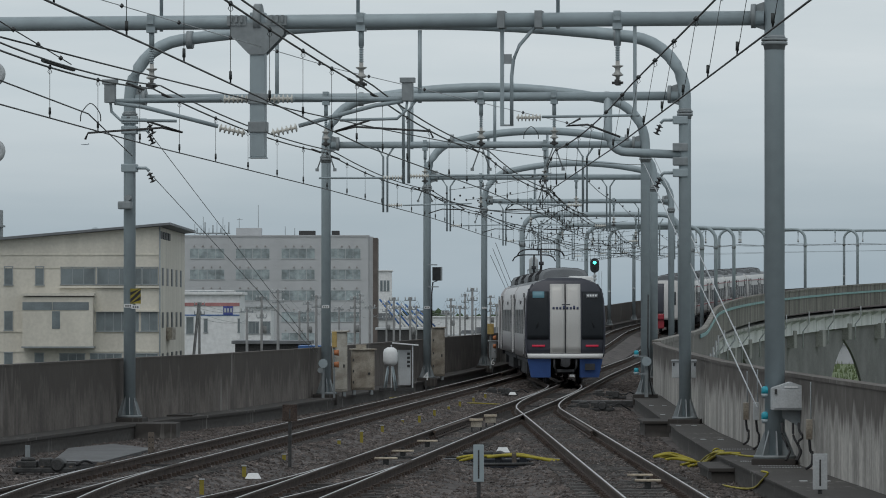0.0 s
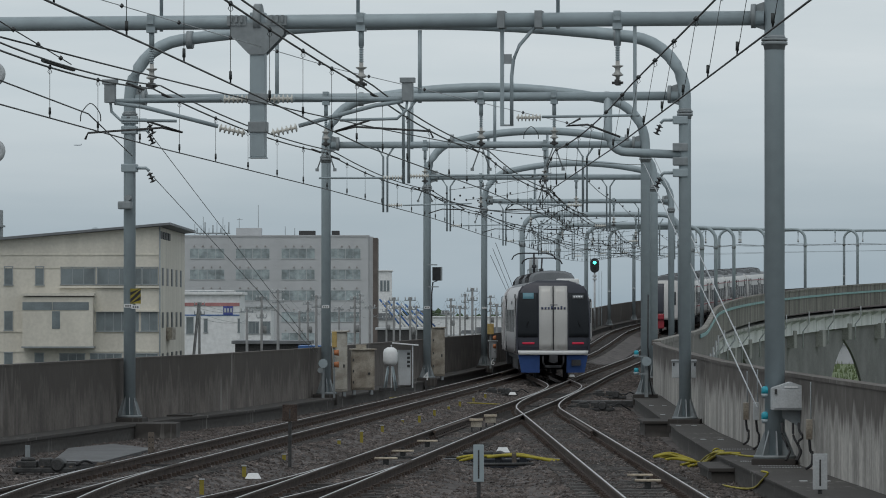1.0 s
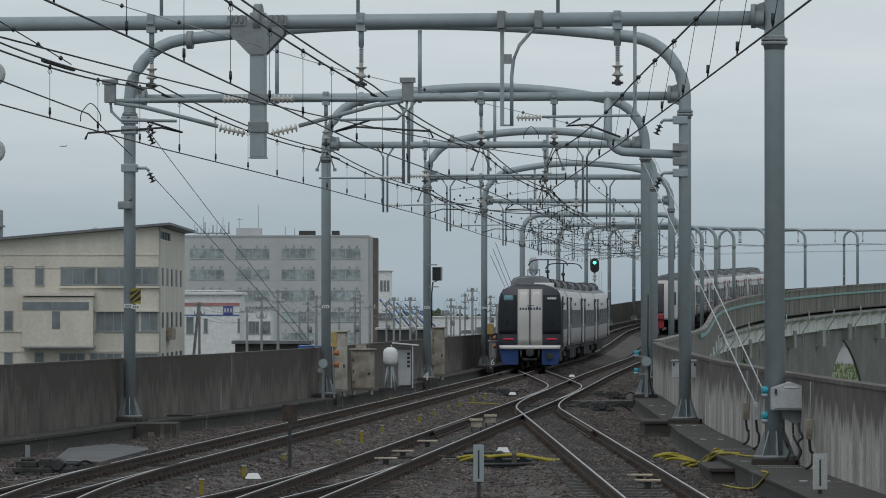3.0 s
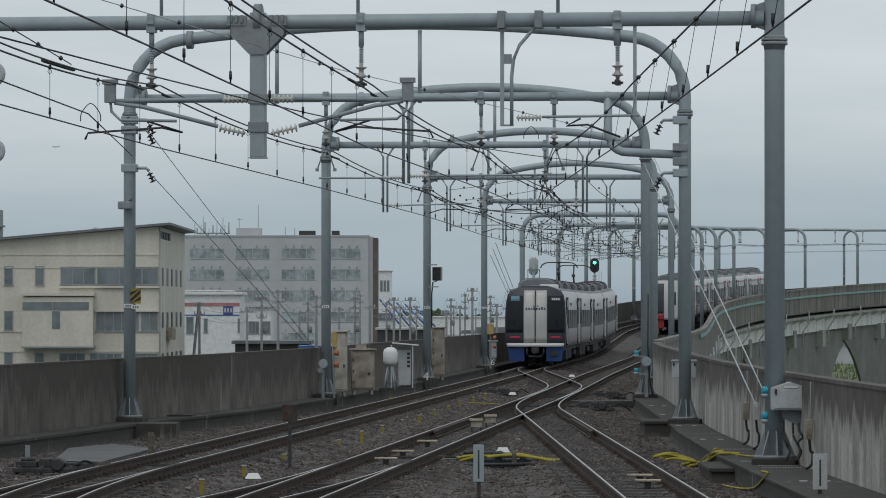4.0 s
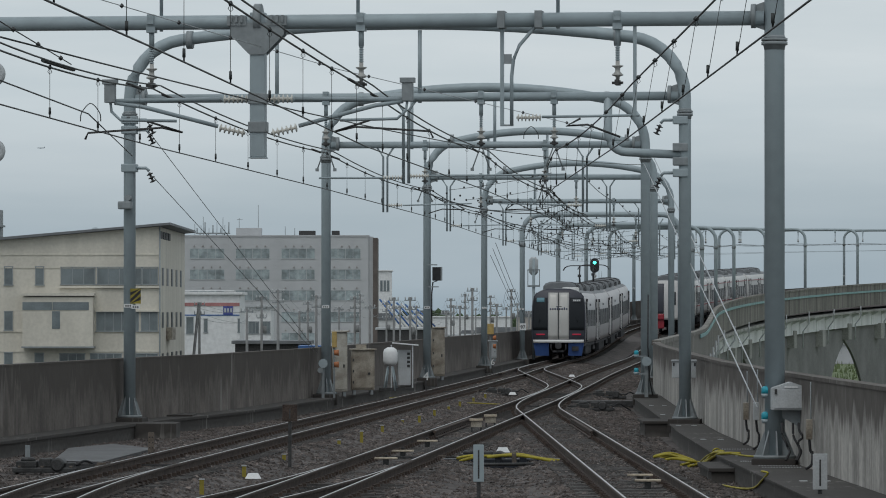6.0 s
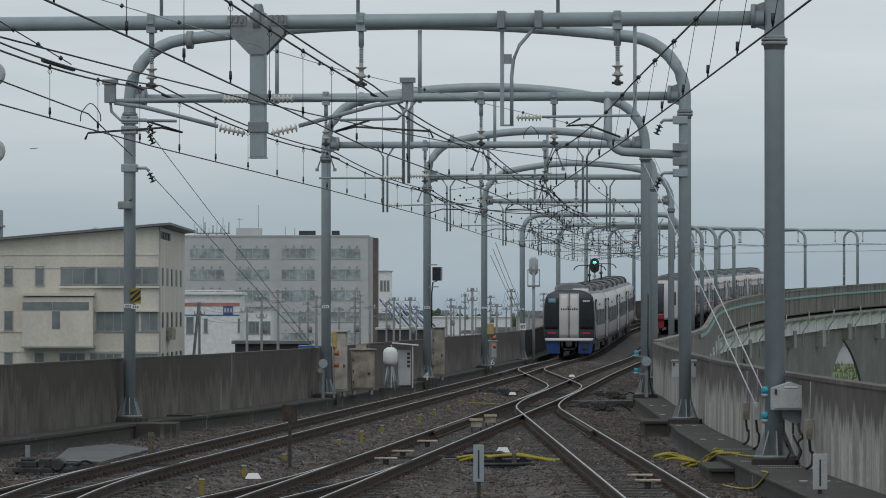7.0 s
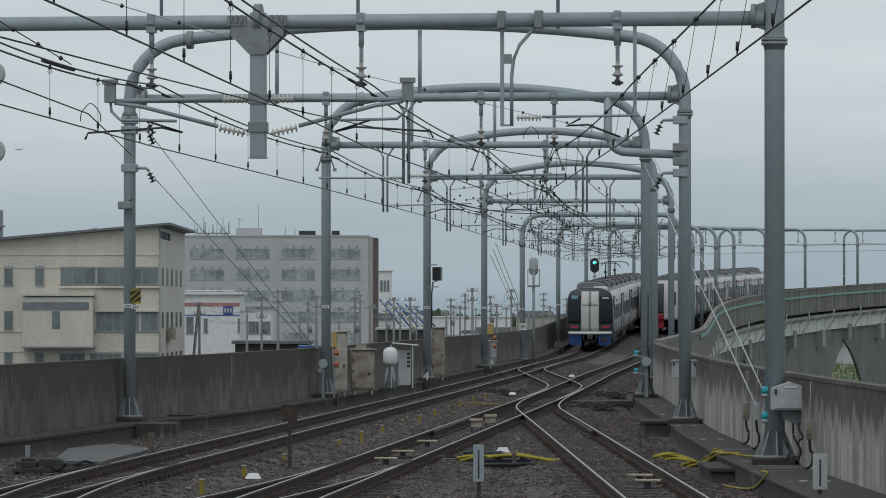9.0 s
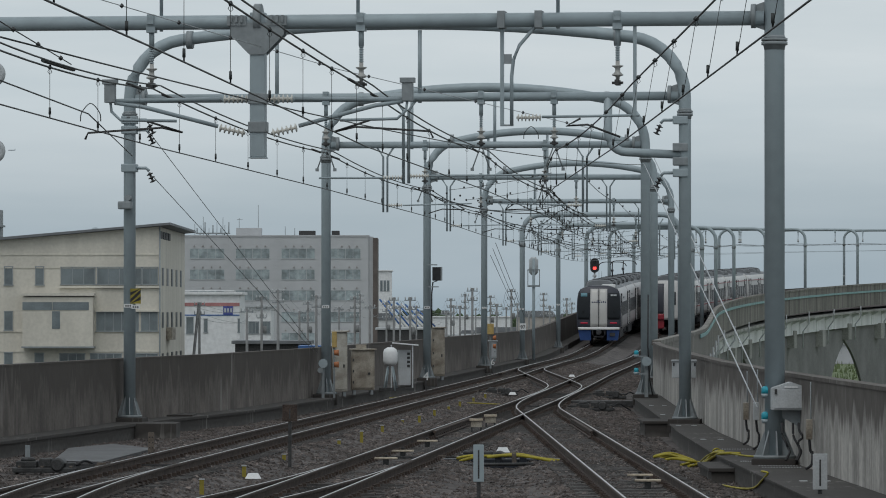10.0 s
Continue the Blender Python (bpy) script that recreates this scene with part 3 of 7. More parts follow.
def build_wire_run(label, off, aside, a, b, posts, zc=5.27, doubled=False, beads=False, lift=0.0, near_sag=0.14, near_shift=0.0):
    """A contact wire and a sagging carrier wire with droppers."""
    t = thing("overhead_wire", label, "overhead wire", group="overhead contact lines")

    def high(u):
        k = 0
        for k in range(len(posts) - 1):
            if posts[k] <= u <= posts[k + 1]:
                break
        f = max(0, min(1, (u - posts[k]) / (posts[k + 1] - posts[k])))
        return zc + system_height(u) - (near_sag if u < 79.9 else 0.14) * 4 * f * (1 - f) + lift

    def over(u):
        return off(u) + aside(u) + near_shift * max(0.0, min(1.0, (108 - u) / 28))

    us = span(a, b, 2.0)
    part("contact_wire", rod([at(u, off(u) + aside(u), zc) for u in us], 0.011, 6), WIRE, t)
    part("carrier_wire", rod([at(u, over(u), high(u)) for u in us], 0.014, 6), WIRE, t)
    if doubled:
        part("carrier_wire", rod([at(u, off(u) + aside(u) + 0.13, high(u) + 0.05) for u in us], 0.013, 6), WIRE, t)
    for k, u in enumerate(span(a + 1, min(b, 345), 5.0)):
        o = off(u) + aside(u)
        p = over(u)
        bm = rod([at(u, o, zc), at(u, p, high(u))], 0.0045, 5)
        tube(bm, [at(u, o, zc), at(u, o, zc + 0.05), at(u, o, zc + 0.051), at(u, o, zc + 0.15)], [0.01, 0.01, 0.019, 0.017], 6)
        loop = [at(u, p, high(u) + dz) + Vector((dx, 0, 0)) for dx, dz in ((0, 0.0), (-0.03, -0.06), (0.0, -0.1), (0.03, -0.07), (0.015, -0.03))]
        tube(bm, loop, 0.005, 5)
        tube(bm, [at(u, p, high(u) - 0.03), at(u, p, high(u)), at(u, p, high(u) + 0.035)], [0.015, 0.045 if beads else 0.03, 0.015], 8)
        part("dropper", bm, WIRE, t)
    if doubled:
        for u in posts:
            if a < u < b and u < 350:
                for du in (-2.2, 2.2):
                    part("turnbuckle", rod([at(u + du - 1.0, off(u) + aside(u + du), high(u + du)), at(u + du + 1.0, off(u) + aside(u + du), high(u + du))], 0.024, 6), IRON, t, "dark turnbuckle")
    return t


# ---- trains ----
CAR_LEN, CAR_GAP = 18.5, 0.6


def car_outline():
    """Half section of the body from the sill to the roof ridge, then mirrored."""
    half = [(1.30, 0.90), (1.345, 1.15), (1.36, 1.7), (1.355, 2.3), (1.32, 2.9), (1.25, 3.25), (1.12, 3.45), (0.9, 3.58), (0.6, 3.65), (0.3, 3.68)]
    return [(-x, z) for x, z in half] + [(0.0, 3.69)] + list(reversed(half))


def face_y(x, z):
    return 0.20 * (abs(x) / 1.35) ** 2.5 + 0.42 * max(0.0, (z - 1.9) / 1.8) ** 2


def half_width(z):
    half = [(1.30, 0.90), (1.345, 1.15), (1.36, 1.7), (1.355, 2.3), (1.32, 2.9), (1.25, 3.25), (1.12, 3.45), (0.9, 3.58), (0.6, 3.65)]
    for (xa, za), (xb, zb) in zip(half, half[1:]):
        if z <= zb:
            return xa + (xb - xa) * max(0, (z - za)) / (zb - za)
    return 0.6


def face_patch(x0, x1, z0, z1, out, nx=8, nz=10, thick=0.03, clip=True):
    """A curved panel on the end face, proud by out."""
    bm = bmesh.new()
    rows = []
    for j in range(nz + 1):
        z = z0 + (z1 - z0) * j / nz
        lim = half_width(z) - 0.02
        rows.append([(max(-lim, min(lim, x0 + (x1 - x0) * i / nx)) if clip else x0 + (x1 - x0) * i / nx, z) for i in range(nx + 1)])
    front = [[bm.verts.new((x, face_y(x, z) - out, z)) for x, z in r] for r in rows]
    back = [[bm.verts.new((x, face_y(x, z) - out + thick, z)) for x, z in r] for r in rows]
    for j in range(nz):
        for i in range(nx):
            f = bm.faces.new((front[j][i], front[j][i + 1], front[j + 1][i + 1], front[j + 1][i]))
            f.smooth = True
    edge = [(0, i) for i in range(nx)] + [(j, nx) for j in range(nz)] + [(nz, nx - i) for i in range(nx)] + [(nz - j, 0) for j in range(nz)]
    for (ja, ia), (jb, ib) in zip(edge, edge[1:] + edge[:1]):
        bm.faces.new((front[ja][ia], back[ja][ia], back[jb][ib], front[jb][ib]))
    return bm


def car_body(end_face):
    bm = bmesh.new()
    prof = car_outline()
    stations = [(0.0, 0.955), (0.05, 0.985), (0.15, 1.0)] if end_face else [(0.0, 0.97), (0.06, 1.0)]
    stations += [(y, 1.0) for y in (1.2, 3, 6, 9, 12, 15, CAR_LEN - 0.06)] + [(CAR_LEN, 0.97)]
    rings = []
    for y, s in stations:
        blend = max(0.0, 1 - y / 1.2) if end_face else 0.0
        rings.append([bm.verts.new((x * s, y + (face_y(x * s, z) * (1 if y < 0.2 else blend)), 2.3 + (z - 2.3) * (s if z > 2.3 else 1))) for x, z in prof])
    n = len(prof)
    for a, b in zip(rings, rings[1:]):
        for k in range(n):
            f = bm.faces.new((a[k], b[k], b[(k + 1) % n], a[(k + 1) % n]))
            zm = sum(v.co.z for v in f.verts) / 4
            f.material_index = 1 if zm > 3.5 else 0
            f.smooth = k < n - 1
    bm.faces.new(rings[-1][::-1])
    if not end_face:
        bm.faces.new(rings[0])
    return bm


def bogie(t, yc):
    bm = bmesh.new()
    for s in (-1, 1):
        box(bm, s * 0.95 - 0.07, s * 0.95 + 0.07, yc - 1.4, yc + 1.4, 0.38, 0.62, bevel=0.03)
    box(bm, -0.95, 0.95, yc - 0.25, yc + 0.25, 0.4, 0.7)
    b = part("bogie", bm, UNDER, t, "dark steel bogie frame")
    for y in (yc - 1.05, yc + 1.05):
        w = bmesh.new()
        for s in (-1, 1):
            tube(w, [(s * 0.53, y, 0.43), (s * 0.62, y, 0.43)], 0.43, 20)
            tube(w, [(s * 0.50, y, 0.43), (s * 0.53, y, 0.43)], 0.455, 20)
        tube(w, [(-0.55, y, 0.43), (0.55, y, 0.43)], 0.08, 8)
        part("wheelset", w, UNDER, b, "steel wheelset")


def pantograph(t, yc):
    bm = bmesh.new()
    box(bm, -0.55, 0.55, yc - 0.5, yc + 0.5, 3.78, 3.84)
    for s in (-0.45, 0.45):
        tube(bm, [(s, yc - 0.4, 3.68), (s, yc - 0.4, 3.8)], 0.05, 8)
        tube(bm, [(s, yc + 0.4, 3.68), (s, yc + 0.4, 3.8)], 0.05, 8)
    tube(bm, [(0, yc + 0.3, 3.86), (0, yc - 0.75, 4.42)], 0.05, 8)
    tube(bm, [(0, yc - 0.75, 4.42), (0, yc, 4.98)], 0.04, 8)
    tube(bm, [(0, yc - 0.75, 4.36), (0, yc - 0.75, 4.5)], 0.1, 8)
    p = part("pantograph", bm, UNDER, t, "raised single-arm pantograph")
    hd = bmesh.new()
    for dy in (-0.16, 0.16):
        pts = [(-0.95, yc + dy, 4.72), (-0.86, yc + dy, 4.88), (-0.7, yc + dy, 4.97), (-0.5, yc + dy, 5.0), (0.5, yc + dy, 5.0), (0.7, yc + dy, 4.97), (0.86, yc + dy, 4.88), (0.95, yc + dy, 4.72)]
        tube(hd, pts, 0.03, 6)
    tube(hd, [(-0.4, yc - 0.16, 5.0), (-0.4, yc + 0.16, 5.0)], 0.02, 6)
    tube(hd, [(0.4, yc - 0.16, 5.0), (0.4, yc + 0.16, 5.0)], 0.02, 6)
    part("collector_head", hd, UNDER, p, "dark bowed collector head")


def roof_unit(t, y0, y1, dark=False):
    """A low rounded cooler cover on the roof."""
    prof = [(-0.86, 3.6), (-0.84, 3.78), (-0.74, 3.92), (-0.5, 4.0), (0, 4.03), (0.5, 4.0), (0.74, 3.92), (0.84, 3.78), (0.86, 3.6)]
    bm = bmesh.new()
    rings = [[bm.verts.new((x * s, y, 3.6 + (z - 3.6) * s)) for x, z in prof] for y, s in ((y0, 0.85), (y0 + 0.25, 1), (y1 - 0.25, 1), (y1, 0.85))]
    for a, b in zip(rings, rings[1:]):
        for k in range(len(prof) - 1):
            bm.faces.new((a[k], b[k], b[k + 1], a[k + 1])).smooth = True
    bm.faces.new(rings[0])
    bm.faces.new(rings[-1][::-1])
    u = part("roof_cooler", bm, ROOF, t, "dark rounded roof cooler cover")
    for k in range(5):
        y = y0 + 0.5 + (y1 - y0 - 1) * k / 4
        part("cover_rib", rod([(x * 1.012, y, 3.6 + (z - 3.6) * 1.015) for x, z in prof], 0.012, 5), UNDER, u)


def side_panels(t, first, colour_door, stripe=None, doors=2, panes=5):
    """Windows and doors of both sides."""
    spots = [2.6 if first else 1.6, CAR_LEN - 1.7]
    if doors == 3:
        spots.insert(1, CAR_LEN / 2)
    for s in (-1, 1):
        x0, x1 = (1.335, 1.366) if s > 0 else (-1.366, -1.335)
        for yd in spots:
            part("door", boxed(x0, x1 + 0.002 * s, yd - 0.62, yd + 0.62, 1.02, 3.0, 0.01), colour_door, t)
            for q in (-0.72, 0.72):
                part("door_seam", boxed(x0, x1 + 0.012 * s, yd + q - 0.1, yd + q + 0.1, 0.95, 3.15), BLACK, t, "black rubber door seal")
            part("door_window", boxed(x0, x1 + 0.012 * s, yd - 0.28, yd + 0.28, 1.9, 2.7), GLASS_DARK, t)
        part("side_display", boxed(x0, x1 + 0.008 * s, CAR_LEN * 0.4, CAR_LEN * 0.4 + 1.0, 2.78, 2.9), DISPLAY2, t, "small dark side display")
        for a, b in zip(spots, spots[1:]):
            a, b = a + 1.05, b - 1.05
            for k in range(panes):
                g = 0.3
                ya, yb = a + (b - a) * k / panes + g, a + (b - a) * (k + 1) / panes - g
                part("side_window", boxed(x0, x1 + 0.006 * s, ya, yb, 1.72, 2.58, 0.006), GLASS_DARK, t)
        for ye in ((0.0, CAR_LEN) if not first else (CAR_LEN,)):
            part("end_strip", boxed(x0, x1 + 0.01 * s, ye - 0.03 if ye else 0.0, ye if ye else 0.09, 0.95, 3.1), TRAIN_WHITE, t, "pale end strip")
        if stripe:
            for z, h in ((1.55, 0.08), (2.98, 0.06)):
                part("stripe", boxed(x0, x1 + 0.003 * s, 0.3, CAR_LEN - 0.3, z, z + h), stripe, t)


def underframe(t, end_face):
    bm = bmesh.new()
    box(bm, -1.2, 1.2, 0.6, CAR_LEN - 0.3, 0.72, 0.93)
    for k in range(4):
        y = 6.0 + k * 1.9
        for s in (-1, 1):
            box(bm, s * 0.75 - 0.42, s * 0.75 + 0.42, y, y + 1.4, 0.28, 0.8, bevel=0.03)
    part("underframe", bm, UNDER, t, "sooty underfloor equipment, colour lightened for haze")
    bogie(t, 2.9)
    bogie(t, CAR_LEN - 2.7)


def lamp_bar(t, x0, x1, z, material, label, out=0.075):
    part("tail_light", face_patch(x0, x1, z - 0.035, z + 0.035, out, 4, 1, 0.02), material, t, label)


TAIL_RED = glow("lit_red_tail_light", (0.55, 0.02, 0.06), 0.28)
DISPLAY = glow("lit_destination_display", (0.10, 0.22, 0.27), 0.35)
EMBLEM = mat("dark_emblem_ink", (0.05, 0.06, 0.11), 0.5)
DISPLAY2 = mat("unlit_number_display", (0.16, 0.17, 0.18), 0.3)


def silver_car(tail, panto):
    t = thing("train_car", "silver commuter express car with charcoal face and blue skirt" if tail else "silver commuter express car with long tinted windows", "train car",
              group="departing silver train")
    part("body", car_body(tail), [TRAIN_SILVER, ROOF], t)
    side_panels(t, tail, TRAIN_SILVER)
    underframe(t, tail)
    for a, b in ((1.6, 6.6), (10.4, 15.6)):
        roof_unit(t, a, b)
    part("roof_box", boxed(0.15, 1.0, 0.75, 1.7, 3.45, 3.73, 0.06), TRAIN_WHITE, t, "pale roof equipment box") if tail else None
    if not tail:
        part("gangway", boxed(-0.55, 0.55, -CAR_GAP + 0.02, 0.05, 0.95, 3.3, 0.04), BLACK, t, "black rubber gangway bellows")
    if panto:
        pantograph(t, 8.6)
    if tail:
        part("face_mask", face_patch(-1.33, 1.33, 1.06, 3.66, 0.03, 20, 16, 0.05), TRAIN_DARK, t, "charcoal curved end face")
        for s in (-1, 1):
            x0, x1 = sorted((s * 0.02, s * 0.525))
            d = part("end_door", face_patch(x0, x1, 1.08, 3.46, 0.055, 4, 10, 0.03), DOOR_SILVER, t, "brushed silver gangway door leaf")
            x0, x1 = sorted((s * 0.57, s * 1.31))
            part("windscreen", face_patch(x0, x1, 1.55, 3.2, 0.05, 8, 10, 0.02), GLASS_DARK, t, "black tinted windscreen")
            x0, x1 = sorted((s * 0.70, s * 1.14))
            lamp_bar(t, x0, x1, 1.33, TAIL_RED, "glowing red tail light strip", 0.075)
            # skirt, tapering inward to the bottom
            bm = bmesh.new()
            v = [(0.50, 0.24), (1.17, 0.24), (1.29, 0.88), (0.50, 0.88)]
            a = [bm.verts.new((s * x, 0.06 + 0.16 * (x - 0.5) + (0.15 if z < 0.5 else 0), z)) for x, z in v]
            b = [bm.verts.new((s * x, 0.55, z)) for x, z in v]
            bm.faces.new(a if s > 0 else a[::-1])
            bm.faces.new(b[::-1] if s > 0 else b)
            for k in range(4):
                q = (a[k], b[k], b[(k + 1) % 4], a[(k + 1) % 4])
                bm.faces.new(q if s > 0 else q[::-1])
            sk = part("skirt", bm, TRAIN_BLUE, t, "blue skirt panel")
            # the step recess is only its shade, a dark block on the skirt
            if s > 0:
                part("step_hole", boxed(0.68, 1.02, 0.07, 0.2, 0.5, 0.72), UNDER, sk, "dark block drawn as a shaded step recess")
            # wiper
            part("wiper", rod([(s * 0.75, face_y(0.75, 3.0) - 0.09, 2.55), (s * 1.0, face_y(1, 2) - 0.09, 1.95)], 0.014, 5), BLACK, t, "black wiper")
            # edge strip between the mask and the side
            pts = [(s * (half_width(z) - 0.012), face_y(half_width(z), z) - 0.01, z) for z in [0.95 + 0.1 * k for k in range(26)]]
            part("edge_trim", rod(pts, 0.04, 6), TRAIN_DARK, t, "charcoal corner trim")
        part("door_groove", face_patch(-0.022, 0.022, 1.1, 3.46, 0.058, 1, 10, 0.02), UNDER, t, "dark joint between the door leaves")
        part("bumper_band", face_patch(-1.32, 1.32, 0.90, 1.06, 0.09, 16, 2, 0.12), TRAIN_WHITE, t, "white band under the face")
        part("destination_display", face_patch(-1.12, -0.72, 2.98, 3.2, 0.066, 4, 2, 0.02), DISPLAY, t, "lit pale blue destination display")
        nd = part("number_display", face_patch(0.72, 1.13, 2.98, 3.12, 0.066, 4, 2, 0.02), DISPLAY2, t, "number display")
        for k in range(4):
            part("display_bar", face_patch(0.755 + k * 0.09, 0.82 + k * 0.09, 3.01, 3.09, 0.07, 1, 1, 0.01), WHITE, nd)
        # emblem: plain strokes
        for k in range(8):
            x = -0.44 + k * 0.118
            hgt = 0.13 if k in (3, 6) else 0.09
            part("emblem_stroke", face_patch(x, x + 0.072, 2.58, 2.58 + hgt, 0.062, 1, 1, 0.01), EMBLEM, t, "small dark emblem stroke")
        part("emblem_swoosh", face_patch(-0.12, 0.16, 2.735, 2.765, 0.062, 4, 1, 0.01), TRAIN_DARK, t)
        bm = bmesh.new()
        box(bm, -0.16, 0.16, -0.28, 0.5, 0.62, 0.88, bevel=0.03)
        tube(bm, [(0, -0.32, 0.75), (0, -0.2, 0.75)], 0.16, 12)
        box(bm, -0.3, 0.3, -0.1, 0.3, 0.42, 0.52, bevel=0.02)
        for s in (-0.38, 0.38):
            tube(bm, [(s, 0.0, 0.86), (s, -0.06, 0.62), (s * 0.7, 0.1, 0.4)], 0.035, 6)
        part("coupler", bm, UNDER, t, "dark automatic coupler and hoses")
    return t


def red_car(tail):
    t = thing("train_car", "silver and red suburban train car standing on the viaduct", "train car", group="standing red and silver train")
    part("body", car_body(tail), [TRAIN_PALE, ROOF], t)
    side_panels(t, tail, TRAIN_PALE, TRAIN_RED, 3, 3)
    underframe(t, tail)
    for a, b in ((2.6, 6.6), (10.5, 14.5)):
        roof_unit(t, a, b)
    if tail:
        part("end_panel", face_patch(-1.33, 1.33, 0.92, 3.66, 0.01, 20, 16, 0.04), TRAIN_PALE, t, "pale end panel")
        part("face_mask", face_patch(-1.28, -0.22, 1.35, 3.45, 0.03, 10, 12, 0.05), TRAIN_DARK, t, "black glazed end face")
        part("cab_window", face_patch(0.12, 0.62, 1.95, 2.85, 0.03, 8, 8, 0.05), GLASS_DARK, t, "dark cab window")
        part("face_panel", face_patch(-1.28, -0.2, 0.92, 1.33, 0.05, 10, 4, 0.06), TRAIN_RED, t, "red lower end panel")
        part("skirt", boxed(-1.1, -0.2, 0.1, 0.4, 0.3, 0.95, 0.04), TRAIN_RED, t, "red skirt")
    return t


def track_pose(u, off):
    """Pose of a car whose near end stands at u: both bogies sit on the track."""
    a, b = at(u + 2.9, off(u + 2.9)), at(u + CAR_LEN - 2.7, off(u + CAR_LEN - 2.7))
    d = b - a
    yaw, pitch = math.atan2(-d.x, d.y), math.atan2(d.z, math.hypot(d.x, d.y))
    m = Matrix.Rotation(yaw, 4, "Z") @ Matrix.Rotation(pitch, 4, "X")
    return Matrix.Translation(a - m @ Vector((0, 2.9, 0))) @ m


def tail_at(t):
    return 165.7 + 12.90 * t + 0.058 * t * t


DEPTH = 1.604  # depth stretch for things fitted to the camera's view with a shorter lens


def deep(pts):
    return [(x, y * DEPTH, z) for x, y, z in pts]


# ---- details of the portals ----
def cantilever(t, x, z_top, z_low, reach, side, z_end):
    """An insulated bracket arm on a drop post: level top tube, raking strut, steady arm."""
    top = part("top_tube", rod([(x + side * 0.62, 0, z_top), (x + side * reach, 0, z_top - 0.02)], 0.035, 8), STEEL, t)
    part("tube_insulator", insulator(bmesh.new(), (x + side * 0.16, 0, z_top), (side, 0, 0), 6, 0.075, 0.44), PORCELAIN, top, "white ribbed porcelain insulator")
    low = part("raking_tube", rod([(x + side * 0.68, 0, z_low + 0.10), (x + side * reach * 0.78, 0, z_top - 0.12), (x + side * reach * 0.97, 0, z_top - 0.05)], 0.035, 8), STEEL, t)
    part("tube_insulator", insulator(bmesh.new(), (x + side * 0.22, 0, z_low - 0.02), (side, 0, 0.22), 6, 0.075, 0.46), PORCELAIN, low, "white ribbed porcelain insulator")
    bm = boxed(x + side * reach - 0.09, x + side * reach + 0.09, -0.07, 0.07, z_top - 0.05, z_end, 0.01)
    box(bm, x + side * reach - 0.12, x + side * reach + 0.12, -0.09, 0.09, z_end, z_end + 0.08)
    part("wire_seat", bm, STEEL2, t)
    xs = x + side * reach * 0.55
    part("steady_tube", rod([(xs, 0, z_top - 0.36), (xs + side * 0.95, 0, z_top - 0.34), (xs + side * 1.1, 0, z_top - 0.2), (xs + side * 1.12, 0, z_top - 0.05)], 0.025, 8), STEEL, t)
    part("steady_arm", rod([(xs + side * 0.5, 0, z_top - 0.36), (xs - side * 0.1, 0, z_top - 0.55), (xs + side * 0.25, 0, z_top - 0.47), (xs + side * 1.5, 0, z_top - 0.55), (xs + side * 1.55, 0, z_top - 0.66)], 0.02, 6), IRON, t, "dark steady arm")


def strain_fitting(t, x, z, side):
    """A short bracket with a turnbuckle where a stay or feeder ends."""
    bm = bmesh.new()
    tube(bm, [(x, 0, z), (x + side * 0.38, -0.02, z), (x + side * 0.45, -0.02, z - 0.07)], 0.035, 8)
    box(bm, x - 0.17, x + 0.17, -0.17, 0.17, z - 0.09, z + 0.09, bevel=0.02)
    part("strain_bracket", bm, STEEL, t)
    bm = insulator(bmesh.new(), (x + side * 0.45, -0.02, z - 0.1), (side * 0.45, 0, -1), 3, 0.08, 0.26)
    part("strain_insulator", bm, IRON, t, "dark strain insulator")


